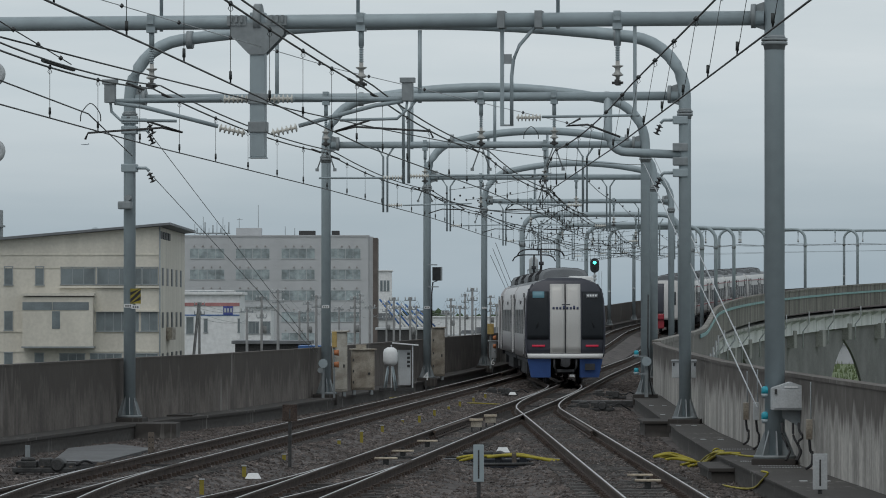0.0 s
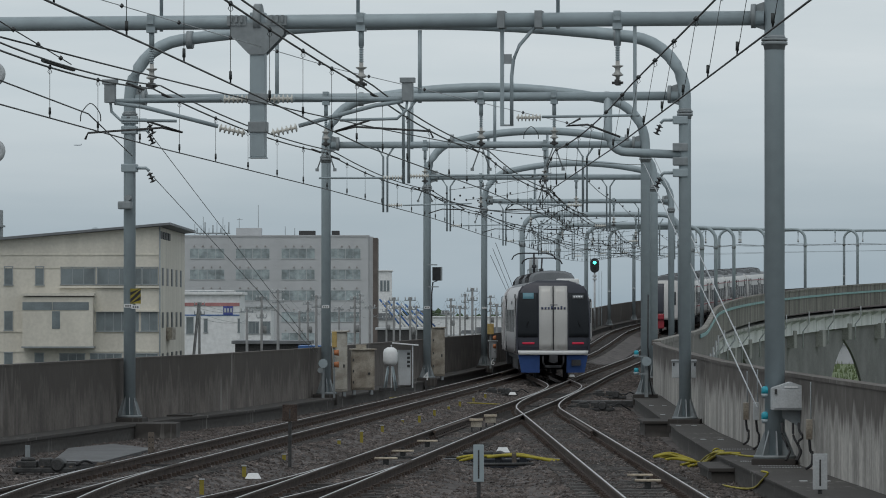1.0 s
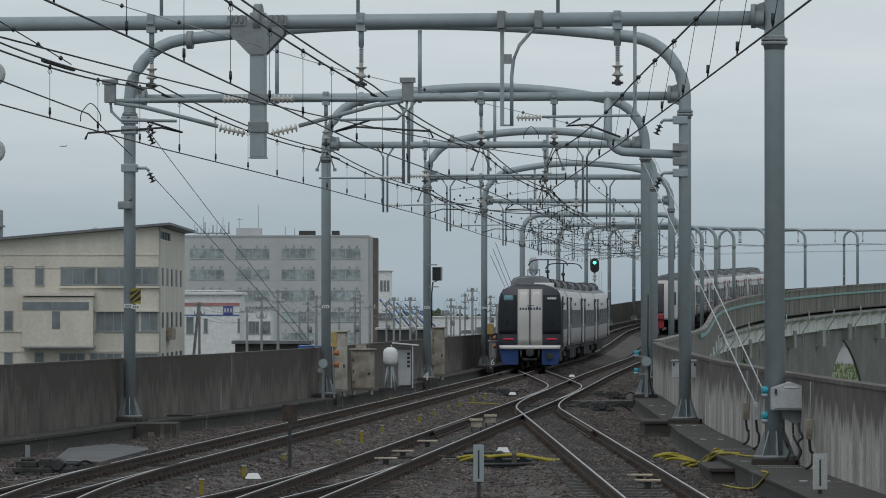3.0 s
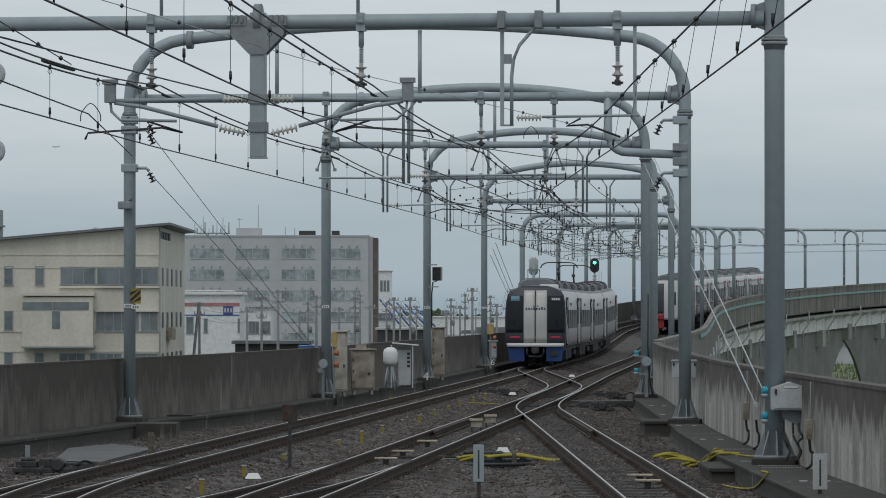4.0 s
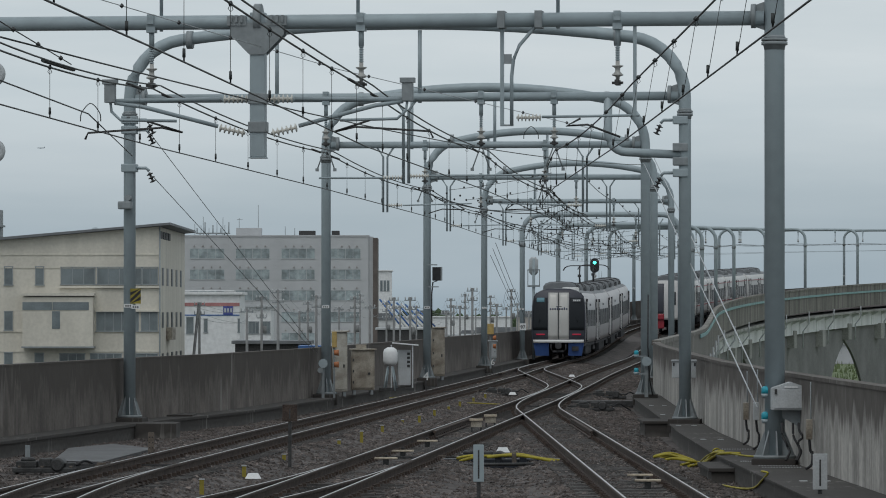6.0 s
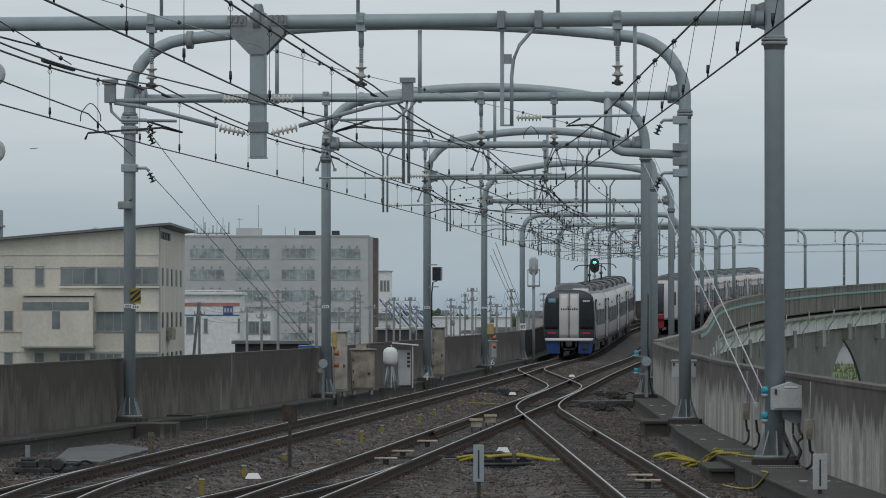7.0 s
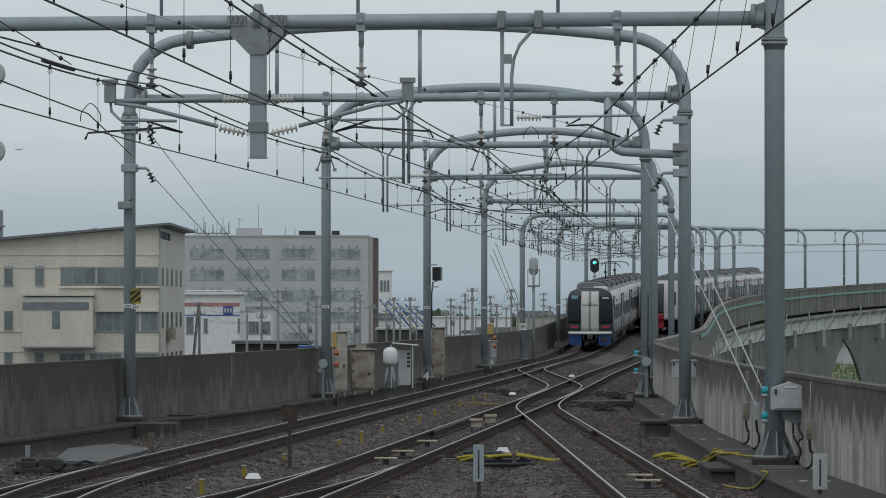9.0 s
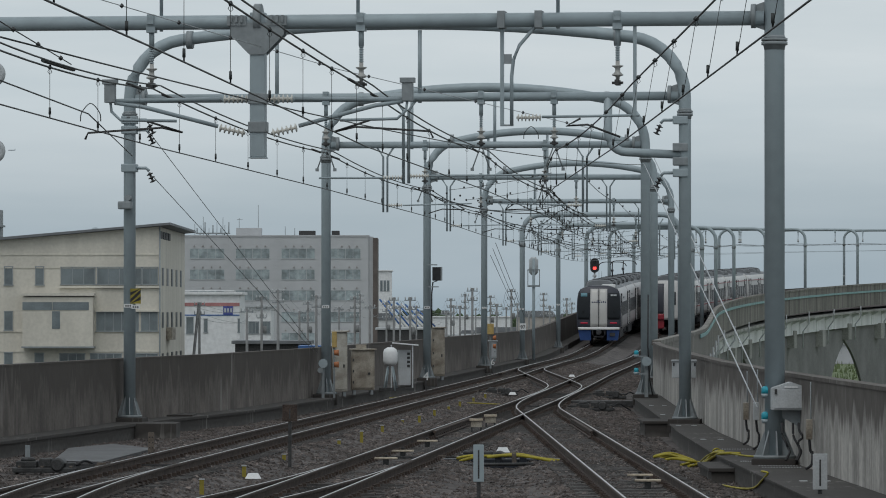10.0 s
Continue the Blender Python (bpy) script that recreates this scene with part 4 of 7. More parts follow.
def near_portal_extras(t, xl):
    """The first portal: a drop post with two bracket arms and a pull-off frame. Its own space starts at the left post."""
    c = -3.091 - xl
    bm = boxed(c - 0.125, c + 0.125, -0.125, 0.125, 5.052, 7.45, 0.015)
    box(bm, c - 0.14, c + 0.14, -0.14, 0.14, 5.052 - 0.02, 5.052)
    post = part("drop_post", bm, STEEL, t, "square grey drop post")
    bm = bmesh.new()
    for y in (-0.15, 0.14):
        v = [(c - 0.45, y, 7.28), (c - 0.45, y, 7.08), (c - 0.13, y, 6.75), (c + 0.13, y, 6.75), (c + 0.45, y, 7.08), (c + 0.45, y, 7.28)]
        a = [bm.verts.new(q) for q in v]
        b = [bm.verts.new((q[0], y + 0.014, q[2])) for q in v]
        bm.faces.new(a[::-1])
        bm.faces.new(b)
        for k in range(6):
            bm.faces.new((a[k], a[(k + 1) % 6], b[(k + 1) % 6], b[k]))
    part("haunch_plate", bm, STEEL2, post)
    bm = tube(bmesh.new(), [(c - 0.06, 0, 7.36), (c + 0.06, 0, 7.36)], 0.24, 12)
    for s in (-1, 1):
        box(bm, c + s * 0.34 - 0.16, c + s * 0.34 + 0.16, -0.17, -0.1, 7.23, 7.39)
        for k in (-1, 0, 1):
            box(bm, c + s * 0.34 + k * 0.09 - 0.02, c + s * 0.34 + k * 0.09 + 0.02, -0.2, -0.12, 7.28, 7.4)
    part("beam_clamp", bm, STEEL2, post)
    for z in (5.55, 6.02):
        part("arm_clamp", boxed(c - 0.15, c + 0.15, -0.15, 0.15, z - 0.09, z + 0.09, 0.015), STEEL2, post)
    cantilever(t, c, 6.02, 5.47, 2.5, -1, 6.276)
    cantilever(t, c, 6.02, 5.47, 2.5, 1, 6.276)
    # pull-off frame
    a, b = 0.981 - xl, 1.139 - xl
    part("pull_off_post", boxed(a - 0.03, a + 0.03, -0.03, 0.03, 5.557, 7.45), STEEL, t)
    part("pull_off_post", rod([(1.616 - xl, 0, 7.3), (1.457 - xl, 0, 7.098), (1.270 - xl, 0, 6.883), (1.167 - xl, 0, 6.631), (b, 0, 6.369), (b, 0, 5.557)], 0.03, 8), STEEL, t)
    part("pull_off_tie", boxed(a, b, -0.02, 0.02, 6.575, 6.733), STEEL2, t)
    part("pull_off_tie", boxed(a - 0.03, b + 0.03, -0.02, 0.02, 5.547, 5.575), STEEL2, t)
    for x in (889, 955):
        xx = (x - 784) * 49.5 / 5300 - xl
        part("rod_clamp", boxed(xx - 0.06, xx + 0.06, -0.19, 0.19, 7.16, 7.44), STEEL2, t)
    e = 3.250 - xl
    part("pull_off_tube", rod([(b + 0.5, 0, 5.697), (e, 0, 5.715)], 0.022, 8), STEEL, t)
    part("tube_insulator", insulator(bmesh.new(), (b + 0.08, 0, 5.687), (1, 0, 0), 7, 0.065, 0.42), PORCELAIN, t, "white ribbed porcelain insulator")
    part("hanger_rod", boxed(3.147 - xl, 3.203 - xl, -0.02, 0.02, 5.697, 7.3), STEEL, t)
    part("steady_arm", rod([(2.279 - xl, 0, 5.669), (2.045 - xl, 0, 5.547), (2.391 - xl, 0, 5.566), (2.933 - xl, 0, 5.361)], 0.02, 6), IRON, t, "dark steady arm")
    for x in (278, 632, 988):
        xx = (x - 784) * 49.5 / 5300 - xl
        part("strut", rod([(xx, 0, 7.15), (xx, 0, 10.1)], 0.03, 8), STEEL, t)


def second_portal_extras(t, xl, w):
    """A bent drop tube from the beam to the right post, pull-off drops, strain brackets on both posts."""
    x0 = 3.684 - xl
    pts = [(x0, 0, 7.3), (x0, 0, 6.465)]
    for k in range(1, 7):
        a = k / 6 * math.pi / 2
        pts.append((x0 + 0.42 * (1 - math.cos(a)), 0, 6.465 - 0.42 * math.sin(a)))
    pts.append((w, 0, 5.984))
    part("bent_drop_tube", rod(pts, 0.095, 12), STEEL, t)
    for z in (6.148, 5.832):
        part("post_clamp", boxed(w - 0.17, w + 0.17, -0.17, 0.17, z - 0.09, z + 0.09, 0.02), STEEL2, t)
    for z in (6.756, 5.578):
        strain_fitting(t, w, z, -1)
    for z in (6.819, 6.591, 5.730):
        strain_fitting(t, 0, z, 1)
    a = -0.861 - xl
    for dx in (-0.06, 0.06):
        part("pull_off_post", rod([(a + dx, 0, 5.363), (a + dx, 0, 7.0), (a + dx * 4, 0, 7.25)], 0.035, 8), STEEL, t)
    e = -2.836 - xl
    part("pull_off_tube", rod([(a - 0.1, 0, 5.490), (e, 0, 5.490)], 0.022, 8), STEEL, t)
    part("tube_insulator", insulator(bmesh.new(), (a - 0.08, 0, 5.490), (-1, 0, 0), 7, 0.06, 0.45), PORCELAIN, t, "white ribbed porcelain insulator")
    part("tube_insulator", insulator(bmesh.new(), (a + 0.08, 0, 5.528), (1, 0, 0), 7, 0.06, 0.45), PORCELAIN, t, "white ribbed porcelain insulator")
    part("pull_off_tube", rod([(a + 0.5, 0, 5.528), (2.735 - xl, 0, 5.553)], 0.022, 8), STEEL, t)
    # plates on the left post
    pl = boxed(-7.115 - xl, -6.875 - xl, -0.155, -0.142, 2.667, 3.008)
    plate = part("warning_plate", pl, YELLOW, t, "yellow plate with black diagonal stripes")
    for k in (-1, 0, 1):
        bm = bmesh.new()
        xc, zc = -6.995 - xl, 2.838 + k * 0.155
        lim = ((2.667), (3.008))
        v = [(-0.12, -0.15), (-0.12, -0.07), (0.12, 0.15), (0.12, 0.07)]
        vs = [bm.verts.new((xc + x, -0.158, max(lim[0], min(lim[1], zc + z)))) for x, z in v]
        bm.faces.new(vs[::-1])
        part("stripe", bm, BLACK, plate, "black diagonal stripe")
    plate = part("number_plate", boxed(-7.090 - xl, -6.900 - xl, -0.155, -0.142, 2.553, 2.629), WHITE, t, "small white plate")
    for k in range(3):
        part("plate_bar", boxed(-7.058 - xl + k * 0.05, -7.058 - xl + k * 0.05 + 0.03, -0.158, -0.154, 2.572, 2.610), BLACK, plate)
    # loudspeaker-like fitting
    bm = boxed(-0.2, 0.1, -0.42, -0.14, 4.794, 4.971, 0.03)
    tube(bm, [(0.02, -0.15, 5.047), (0.02, -0.4, 5.047)], 0.07, 10)
    part("post_lamp", bm, STEEL2, t, "grey lamp on the post")


def pull_offs(t, w, hangs, k):
    """Pull-off drop, insulated tube and steady arms under a beam farther along."""
    for x, s in zip(hangs[:2], (1, -1)):
        a = x - s * 1.15
        for dx in (-0.06, 0.06):
            part("pull_off_post", rod([(a + dx, 0, 5.35), (a + dx, 0, 6.95), (a + dx * 4, 0, 7.22)], 0.03, 6), STEEL, t)
        part("tube_insulator", insulator(bmesh.new(), (a + s * 0.08, 0, 5.55), (s, 0, 0), 6, 0.06, 0.42), PORCELAIN, t, "white ribbed porcelain insulator")
        part("pull_off_tube", rod([(a + s * 0.5, 0, 5.55), (x + s * 1.35, 0, 5.6)], 0.022, 6), STEEL, t)
        part("steady_arm", rod([(x + s * 0.9, 0, 5.58), (x + s * 1.15, 0, 5.42), (x + s * 0.5, 0, 5.44), (x + s * 0.1, 0, 5.32)], 0.018, 6), IRON, t, "dark steady arm")


# ---- trackside things ----
def cabinet(name, label, x, y, z, w, d, h, yaw, material, louvre=False, cap=True):
    t = thing(name, label, "cabinet", pose(x, y * DEPTH, z, 0, 0, yaw))
    body = part("body", boxed(-w / 2, w / 2, 0, d, 0.14, h, 0.02), material, t)
    part("door", boxed(-w / 2 + 0.04, w / 2 - 0.04, -0.025, 0.0, 0.2, h - 0.06, 0.01), material, t)
    if cap:
        part("cap", boxed(-w / 2 - 0.05, w / 2 + 0.05, -0.07, d + 0.05, h, h + 0.05, 0.015), material, t)
    for s in (-1, 1):
        part("foot", boxed(s * (w / 2 - 0.08) - 0.04, s * (w / 2 - 0.08) + 0.04, 0.02, d - 0.02, 0.0, 0.14), STEEL2, t)
    part("handle", boxed(w * 0.2, w * 0.3, -0.05, -0.022, h * 0.45, h * 0.5), IRON, t, "dark door handle")
    for k in range(3):
        part("hinge", boxed(-w / 2 + 0.02, -w / 2 + 0.06, -0.045, -0.01, h * (0.25 + 0.25 * k), h * (0.25 + 0.25 * k) + 0.08), IRON, t)
    return t


OFFWHITE = mat("weathered_off_white_paint", (0.46, 0.44, 0.39), 0.65, 0, 0.2, 2.5, 0.05, stain=(0.27, 0.24, 0.2))
CREAM = mat("weathered_cream_paint", (0.33, 0.30, 0.25), 0.7, 0, 0.3, 2.5, 0.1, stain=(0.16, 0.13, 0.10))
PALE = mat("pale_grey_paint", (0.45, 0.47, 0.48), 0.55, 0, 0.15, 2, 0.05)
ORANGE = mat("faded_orange_paint", (0.42, 0.16, 0.07), 0.6, 0, 0.25, 6, 0.05)
OCHRE = mat("ochre_paint", (0.42, 0.30, 0.11), 0.6, 0, 0.2, 6, 0.05)
WOOD = mat("pale_wood", (0.48, 0.41, 0.32), 0.85, 0, 0.3, 8, 0.2)
PIPE_TEAL = mat("pale_teal_pipe", (0.20, 0.36, 0.36), 0.6, 0, 0.2, 1, 0)
HOSE = mat("yellow_hose", (0.36, 0.30, 0.03), 0.6, 0, 0.25, 6, 0.05)
ROOF_BLUE = mat("blue_sheet_roof", (0.05, 0.14, 0.36), 0.5, 0, 0.2, 0.5, 0)


def build_left_equipment():
    # at the foot of the third portal
    cabinet("relay_cabinet", "tall narrow off-white relay cabinet beside a portal post", -3.005, 87.6, 0.03, 0.42, 0.4, 1.876, 6, OFFWHITE)
    cabinet("relay_cabinet", "squat weathered cream relay cabinet with a vent box", -2.381, 89.5, 0.03, 0.68, 0.5, 1.324, 6, CREAM)
    v = part("vent_box", boxed(-0.2, 0.1, 0.1, 0.35, 1.324 + 0.05, 1.324 + 0.17, 0.01), CREAM)
    v.parent = scene.objects["relay_cabinet.001"]
    t = thing("water_tank", "small white rounded tank on a splayed stand", "tank", pose(-1.649, 150.46, 0.03))
    pts = [(0, 0, z) for z in (0.78, 0.83, 0.92, 1.2, 1.3, 1.36)]
    part("vessel", tube(bmesh.new(), pts, [0.09, 0.19, 0.225, 0.225, 0.19, 0.09], 18), WHITE, t, "white painted vessel")
    for k in range(4):
        a = k * math.tau / 4 + 0.6
        part("leg", rod([(0.1 * math.cos(a), 0.1 * math.sin(a), 0.76), (0.26 * math.cos(a), 0.26 * math.sin(a), 0.0)], 0.025, 6), STEEL, t)
    part("foot_beam", boxed(-0.35, 0.75, -0.2, -0.1, 0.0, 0.1), IRON, t)
    t = thing("equipment_hut", "white equipment locker under a slanted canopy", "cabinet", pose(-1.268, 153.66, 0.03, 0, 0, 4))
    part("locker", boxed(-0.16, 0.24, 0, 0.4, 0.12, 1.25, 0.02), PALE, t)
    bm = boxed(-0.46, 0.34, -0.35, 0.6, 1.42, 1.46, 0.01, pose(0, 0, 0, 0, 5, 0))
    part("canopy", bm, WHITE, t)
    for s in (-0.4, 0.28):
        part("post", boxed(s - 0.02, s + 0.02, -0.3, -0.25, 0, 1.42), PALE, t)
    for k in range(4):
        part("louvre", boxed(0.12, 0.21, -0.015, 0.0, 0.7 + k * 0.13, 0.78 + k * 0.13), IRON, t)
    cabinet("relay_cabinet", "tall grey-cream cabinet with a rounded top behind a portal post", -0.163, 108.2, 0.03, 0.46, 0.4, 1.868, 6, CREAM)
    cabinet("relay_cabinet", "pale low cabinet fixed to a parapet", 2.175, 130.0, 0.35, 0.3, 0.3, 0.85, 6, PALE)
    t = thing("signal_box", "ochre box with orange lamps on a portal post", "signal box", pose(2.064, 208.36, 0))
    part("case", boxed(-0.14, 0.14, -0.15, 0.15, 1.510, 1.976, 0.02), OCHRE, t)
    for z in (1.363, 0.995):
        part("lamp_hood", tube(bmesh.new(), [(0.1, -0.2, z), (0.24, -0.2, z)], [0.08, 0.11], 12), ORANGE, t, "faded orange lamp hood")
    part("stand", boxed(-0.04, 0.04, 0.1, 0.16, 0.03, 1.510), STEEL2, t)
    # fittings on the third portal's left post
    t = thing("point_heater_box", "ochre box and orange round covers beside a portal post", "equipment box", pose(-3.126, 137.94, 0))
    part("case", boxed(-0.06, 0.08, -0.12, 0.12, 1.482, 1.938, 0.015), OCHRE, t)
    for z in (1.335, 0.993):
        part("cover", tube(bmesh.new(), [(0.0, -0.16, z), (0.14, -0.16, z)], [0.07, 0.09], 12), ORANGE, t, "faded orange round cover")
    part("stand", boxed(-0.03, 0.03, 0.06, 0.1, 0.03, 1.482), STEEL2, t)
    t = thing("tension_drum", "grey round drum and pipes beside a portal post", "drum", pose(-3.419, 137.94, 0))
    part("drum", tube(bmesh.new(), [(-0.02, -0.3, 1.026), (-0.02, -0.2, 1.026)], 0.13, 16), STEEL, t)
    part("drum", tube(bmesh.new(), [(-0.1, -0.3, 0.830), (-0.1, -0.2, 0.830)], 0.08, 14), STEEL2, t)
    part("stand", boxed(-0.06, 0.02, -0.22, -0.12, 0.03, 1.075), STEEL2, t)


def trough_lid(label, x0, x1, y0, y1, z0, z1, material=None):
    t = thing("cable_trough", label, "cable trough")
    part("lid", boxed(x0, x1, y0 * DEPTH, y1 * DEPTH, z1 - 0.06, z1, 0.01), material or CONC_FLOOR, t)
    part("side", boxed(x0 + 0.05, x1 - 0.05, y0 * DEPTH + 0.05, y1 * DEPTH - 0.05, z0, z1 - 0.06), material or CONC_FLOOR, t)


def build_post(name, label, x, y, z0, z1, w, material, d=0.05, board=None):
    t = thing(name, label, "post", pose(x, y * DEPTH, 0))
    part("stake", boxed(-0.03, 0.03, 0, 0.05, z0, z1), IRON, t)
    if board:
        bd = part("board", boxed(-w / 2, w / 2, -0.03, 0.0, board, z1, 0.01), material, t)
        part("slot", boxed(-0.012, 0.012, -0.034, -0.03, board + 0.05, z1 - 0.08), IRON, bd, "dark centre slot")
    return t


def digit_sign(x, y, z, size, char, label, material, standing=True):
    t = thing("number_sign", label, "sign", pose(x, y * DEPTH, z))
    cu = bpy.data.curves.new("digits", "FONT")
    cu.body, cu.size, cu.extrude, cu.align_x = char, size, 0.008, "CENTER"
    cu.materials.append(material)
    ob = new("digits", cu)
    ob.parent = t
    ob.matrix_basis = pose(0, -0.03, 0, 90, 0, 0)
    if standing:
        part("stake", boxed(-0.02, 0.02, 0, 0.03, -0.35, 0.05), IRON, t)
    return t


def build_right_equipment():
    # grey cabinet with gabled lid on the first portal's right post
    t = thing("junction_cabinet", "grey gabled steel cabinet on a bracket by the portal post", "cabinet", pose(5.637, 78.11, 0))
    w, z0, z1 = 0.30, 0.925, 1.285
    prof = [(-w, z0), (w, z0), (w, z1), (0, z1 + 0.10), (-w, z1)]
    bm = bmesh.new()
    a, b = [bm.verts.new((x, -0.2, z)) for x, z in prof], [bm.verts.new((x, 0.2, z)) for x, z in prof]
    bm.faces.new(a)
    bm.faces.new(b[::-1])
    for k in range(5):
        bm.faces.new((a[k], b[k], b[(k + 1) % 5], a[(k + 1) % 5]))
    bmesh.ops.bevel(bm, geom=bm.edges[:], offset=0.012, segments=2, affect="EDGES")
    body = part("body", bm, PALE, t)
    part("door", boxed(-w + 0.04, w - 0.03, -0.215, -0.2, z0 + 0.03, z1 - 0.02, 0.006), PALE, t)
    for s in (-1, 1):
        part("latch", boxed(s * (w - 0.06) - 0.02, s * (w - 0.06) + 0.02, -0.24, -0.2, z1 - 0.1, z1 - 0.02), IRON, t)
    part("label_plate", boxed(-0.1, 0.12, -0.222, -0.214, z1 + 0.0, z1 + 0.03), WHITE, t, "small white label")
    bm = bmesh.new()
    v = [(-0.12, z0), (w + 0.02, z0), (w + 0.02, z0 - 0.35), (w - 0.05, z0 - 0.33), (-0.12, z0 - 0.12)]
    a, b = [bm.verts.new((x, 0.02, z)) for x, z in v], [bm.verts.new((x, 0.05, z)) for x, z in v]
    bm.faces.new(a)
    bm.faces.new(b[::-1])
    for k in range(5):
        bm.faces.new((a[k], b[k], b[(k + 1) % 5], a[(k + 1) % 5]))
    part("bracket", bm, STEEL2, t)
    # teal covers, one above the other
    for z in (1.246, 0.830):
        g = thing("strain_cover", "glossy teal insulated cover on the portal post", "cover", pose(5.270, 78.44, z), group="teal covers")
        part("cap", tube(bmesh.new(), [(0, 0, -0.06), (0, 0, 0.03), (0, 0, 0.06)], [0.075, 0.072, 0.04], 16), TEAL, g)
        part("foot", tube(bmesh.new(), [(0, 0, -0.13), (0, 0, -0.06)], [0.06, 0.075], 14), STEEL, g, "grey foot")
        part("arm", boxed(0, 0.12, -0.02, 0.02, -0.12, -0.08), STEEL2, g)
    for x, y in ((1126, 624), (1126, 655)):
        g = thing("strain_cover", "glossy teal insulated cover on the portal post", "cover", pose((x - 784) * 85.5 / 5300, 137.14, 2.54 - (y - 550) * 85.5 / 5300), group="teal covers")
        part("cap", tube(bmesh.new(), [(0, 0, -0.06), (0, 0, 0.03), (0, 0, 0.06)], [0.07, 0.066, 0.035], 16), TEAL, g)
        part("foot", tube(bmesh.new(), [(0, 0, -0.14), (0, 0, -0.06)], [0.06, 0.085], 14), STEEL, g, "grey foot")
        part("arm", boxed(0, 0.3, -0.02, 0.02, -0.13, -0.09), STEEL2, g)
    # small boxes with conduits on the parapet
    for x, y, yy, mt in ((1320, 728, 55.8, CREAM), (1338, 728, 53.9, PALE), (1432, 760, 47.2, CREAM)):
        xx, zz = (x - 784) * yy / 5300, 2.54 - (y - 550) * yy / 5300
        t = thing("conduit_box", "small weathered junction box with black conduit on the parapet", "junction box", pose(xx, yy * DEPTH, 0), group="parapet junction boxes")
        part("box", boxed(-0.05, 0.05, -0.05, 0.08, zz - 0.16, zz + 0.16, 0.01), mt, t)
        part("conduit", rod(rounded([(0.0, 0, zz - 0.15), (0.02, 0, zz - 0.35), (0.05, -0.03, 0.3), (0.03, -0.08, 0.12), (-0.06, -0.12, 0.05)]), 0.022, 8), BLACK, t, "black flexible conduit")
        part("mast", rod([(0.03, 0.06, zz - 0.1), (0.03, 0.06, zz + 0.75)], 0.012, 6), STEEL2, t)
    for k, (x0, z0, x1) in enumerate(((1383, 770, 1392), (1402, 770, 1412), (1412, 760, 1410))):
        t = thing("cable", "black cable looping from the cabinet to the walkway", "cable", group="black cables")
        xa, xb, za = (x0 - 784) * 48.6 / 5300, (x1 - 784) * 48.6 / 5300, 2.54 - (z0 - 550) * 48.6 / 5300
        part("sheath", rod(rounded(deep([(xa, 48.5, 0.72), (xa, 48.45, za), (xa + 0.05, 48.4, za - 0.12), (xb, 48.4, za - 0.2), (xb + 0.02, 48.35, 0.25), (xb - 0.05, 48.3, 0.12)])), 0.02, 8), BLACK, t)
    # cabinet on the second portal's right post
    t = thing("junction_cabinet", "pale steel cabinet fixed behind the portal post", "cabinet", pose(5.438, 108.27, 0))
    part("body", boxed(-0.27, 0.27, 0, 0.22, 1.024, 1.394, 0.02), PALE, t)
    part("lid", boxed(-0.29, 0.29, -0.03, 0.25, 1.394, 1.432, 0.01), PALE, t)
    for s in (-1, 1):
        part("hinge", boxed(s * 0.24 - 0.02, s * 0.24 + 0.02, -0.02, 0, 1.292, 1.368), IRON, t)
    part("stay", boxed(-0.05, 0.05, 0.2, 0.3, 0.757, 1.024), STEEL2, t)
    # fittings on the third portal's right post
    t = thing("tension_drum", "grey round drum with pipes on the portal post", "drum", pose(5.828, 137.78, 0))
    part("drum", tube(bmesh.new(), [(0, -0.28, 1.083), (0, -0.16, 1.083)], 0.14, 16), STEEL, t)
    part("pipe", rod([(0.05, -0.2, 3.0), (0.04, -0.2, 1.5), (0.08, -0.2, 0.6), (0.18, -0.2, 0.1)], 0.02, 6), BLACK, t)
    part("stand", boxed(-0.05, 0.05, -0.18, -0.1, 0.06, 1.083), STEEL2, t)
    # walkway spurs
    trough_lid("concrete cable duct branching off the walkway", 4.48, 5.25, 67.2, 68.9, -0.45, 0.06)
    trough_lid("low concrete cable duct with a square lid", 4.38, 5.1, 49.4, 51.6, -0.4, -0.06)
    # pale marker posts by the camera's side of the walkway
    build_post("marker_post", "translucent white marker board on a thin stake", 5.160, 41, 0.03, 0.583, 0.2, PALE, board=0.09)
    build_post("marker_post", "white marker board with a dark centre line", 0.535, 45, -0.3, 0.528, 0.16, STEEL, board=-0.033)
    build_post("marker_post", "dark rusty marker board on a thin stake", -2.761, 54, -0.3, 0.849, 0.27, RAIL_SIDE, board=0.543)
    # pale plates set in the walkway
    for k, u in enumerate((71.6, 83.7, 94.4, 105.6, 116.6, 127.8)):
        for o in (0.3, 0.64):
            t = thing("walkway_plate", "small pale plate on the walkway", "plate", Matrix.Translation(at(u, wall_right_off(u) - o, 0.032)), group="walkway plates")
            part("plate", boxed(-0.055, 0.055, -0.09, 0.09, 0, 0.008), PALE, t)
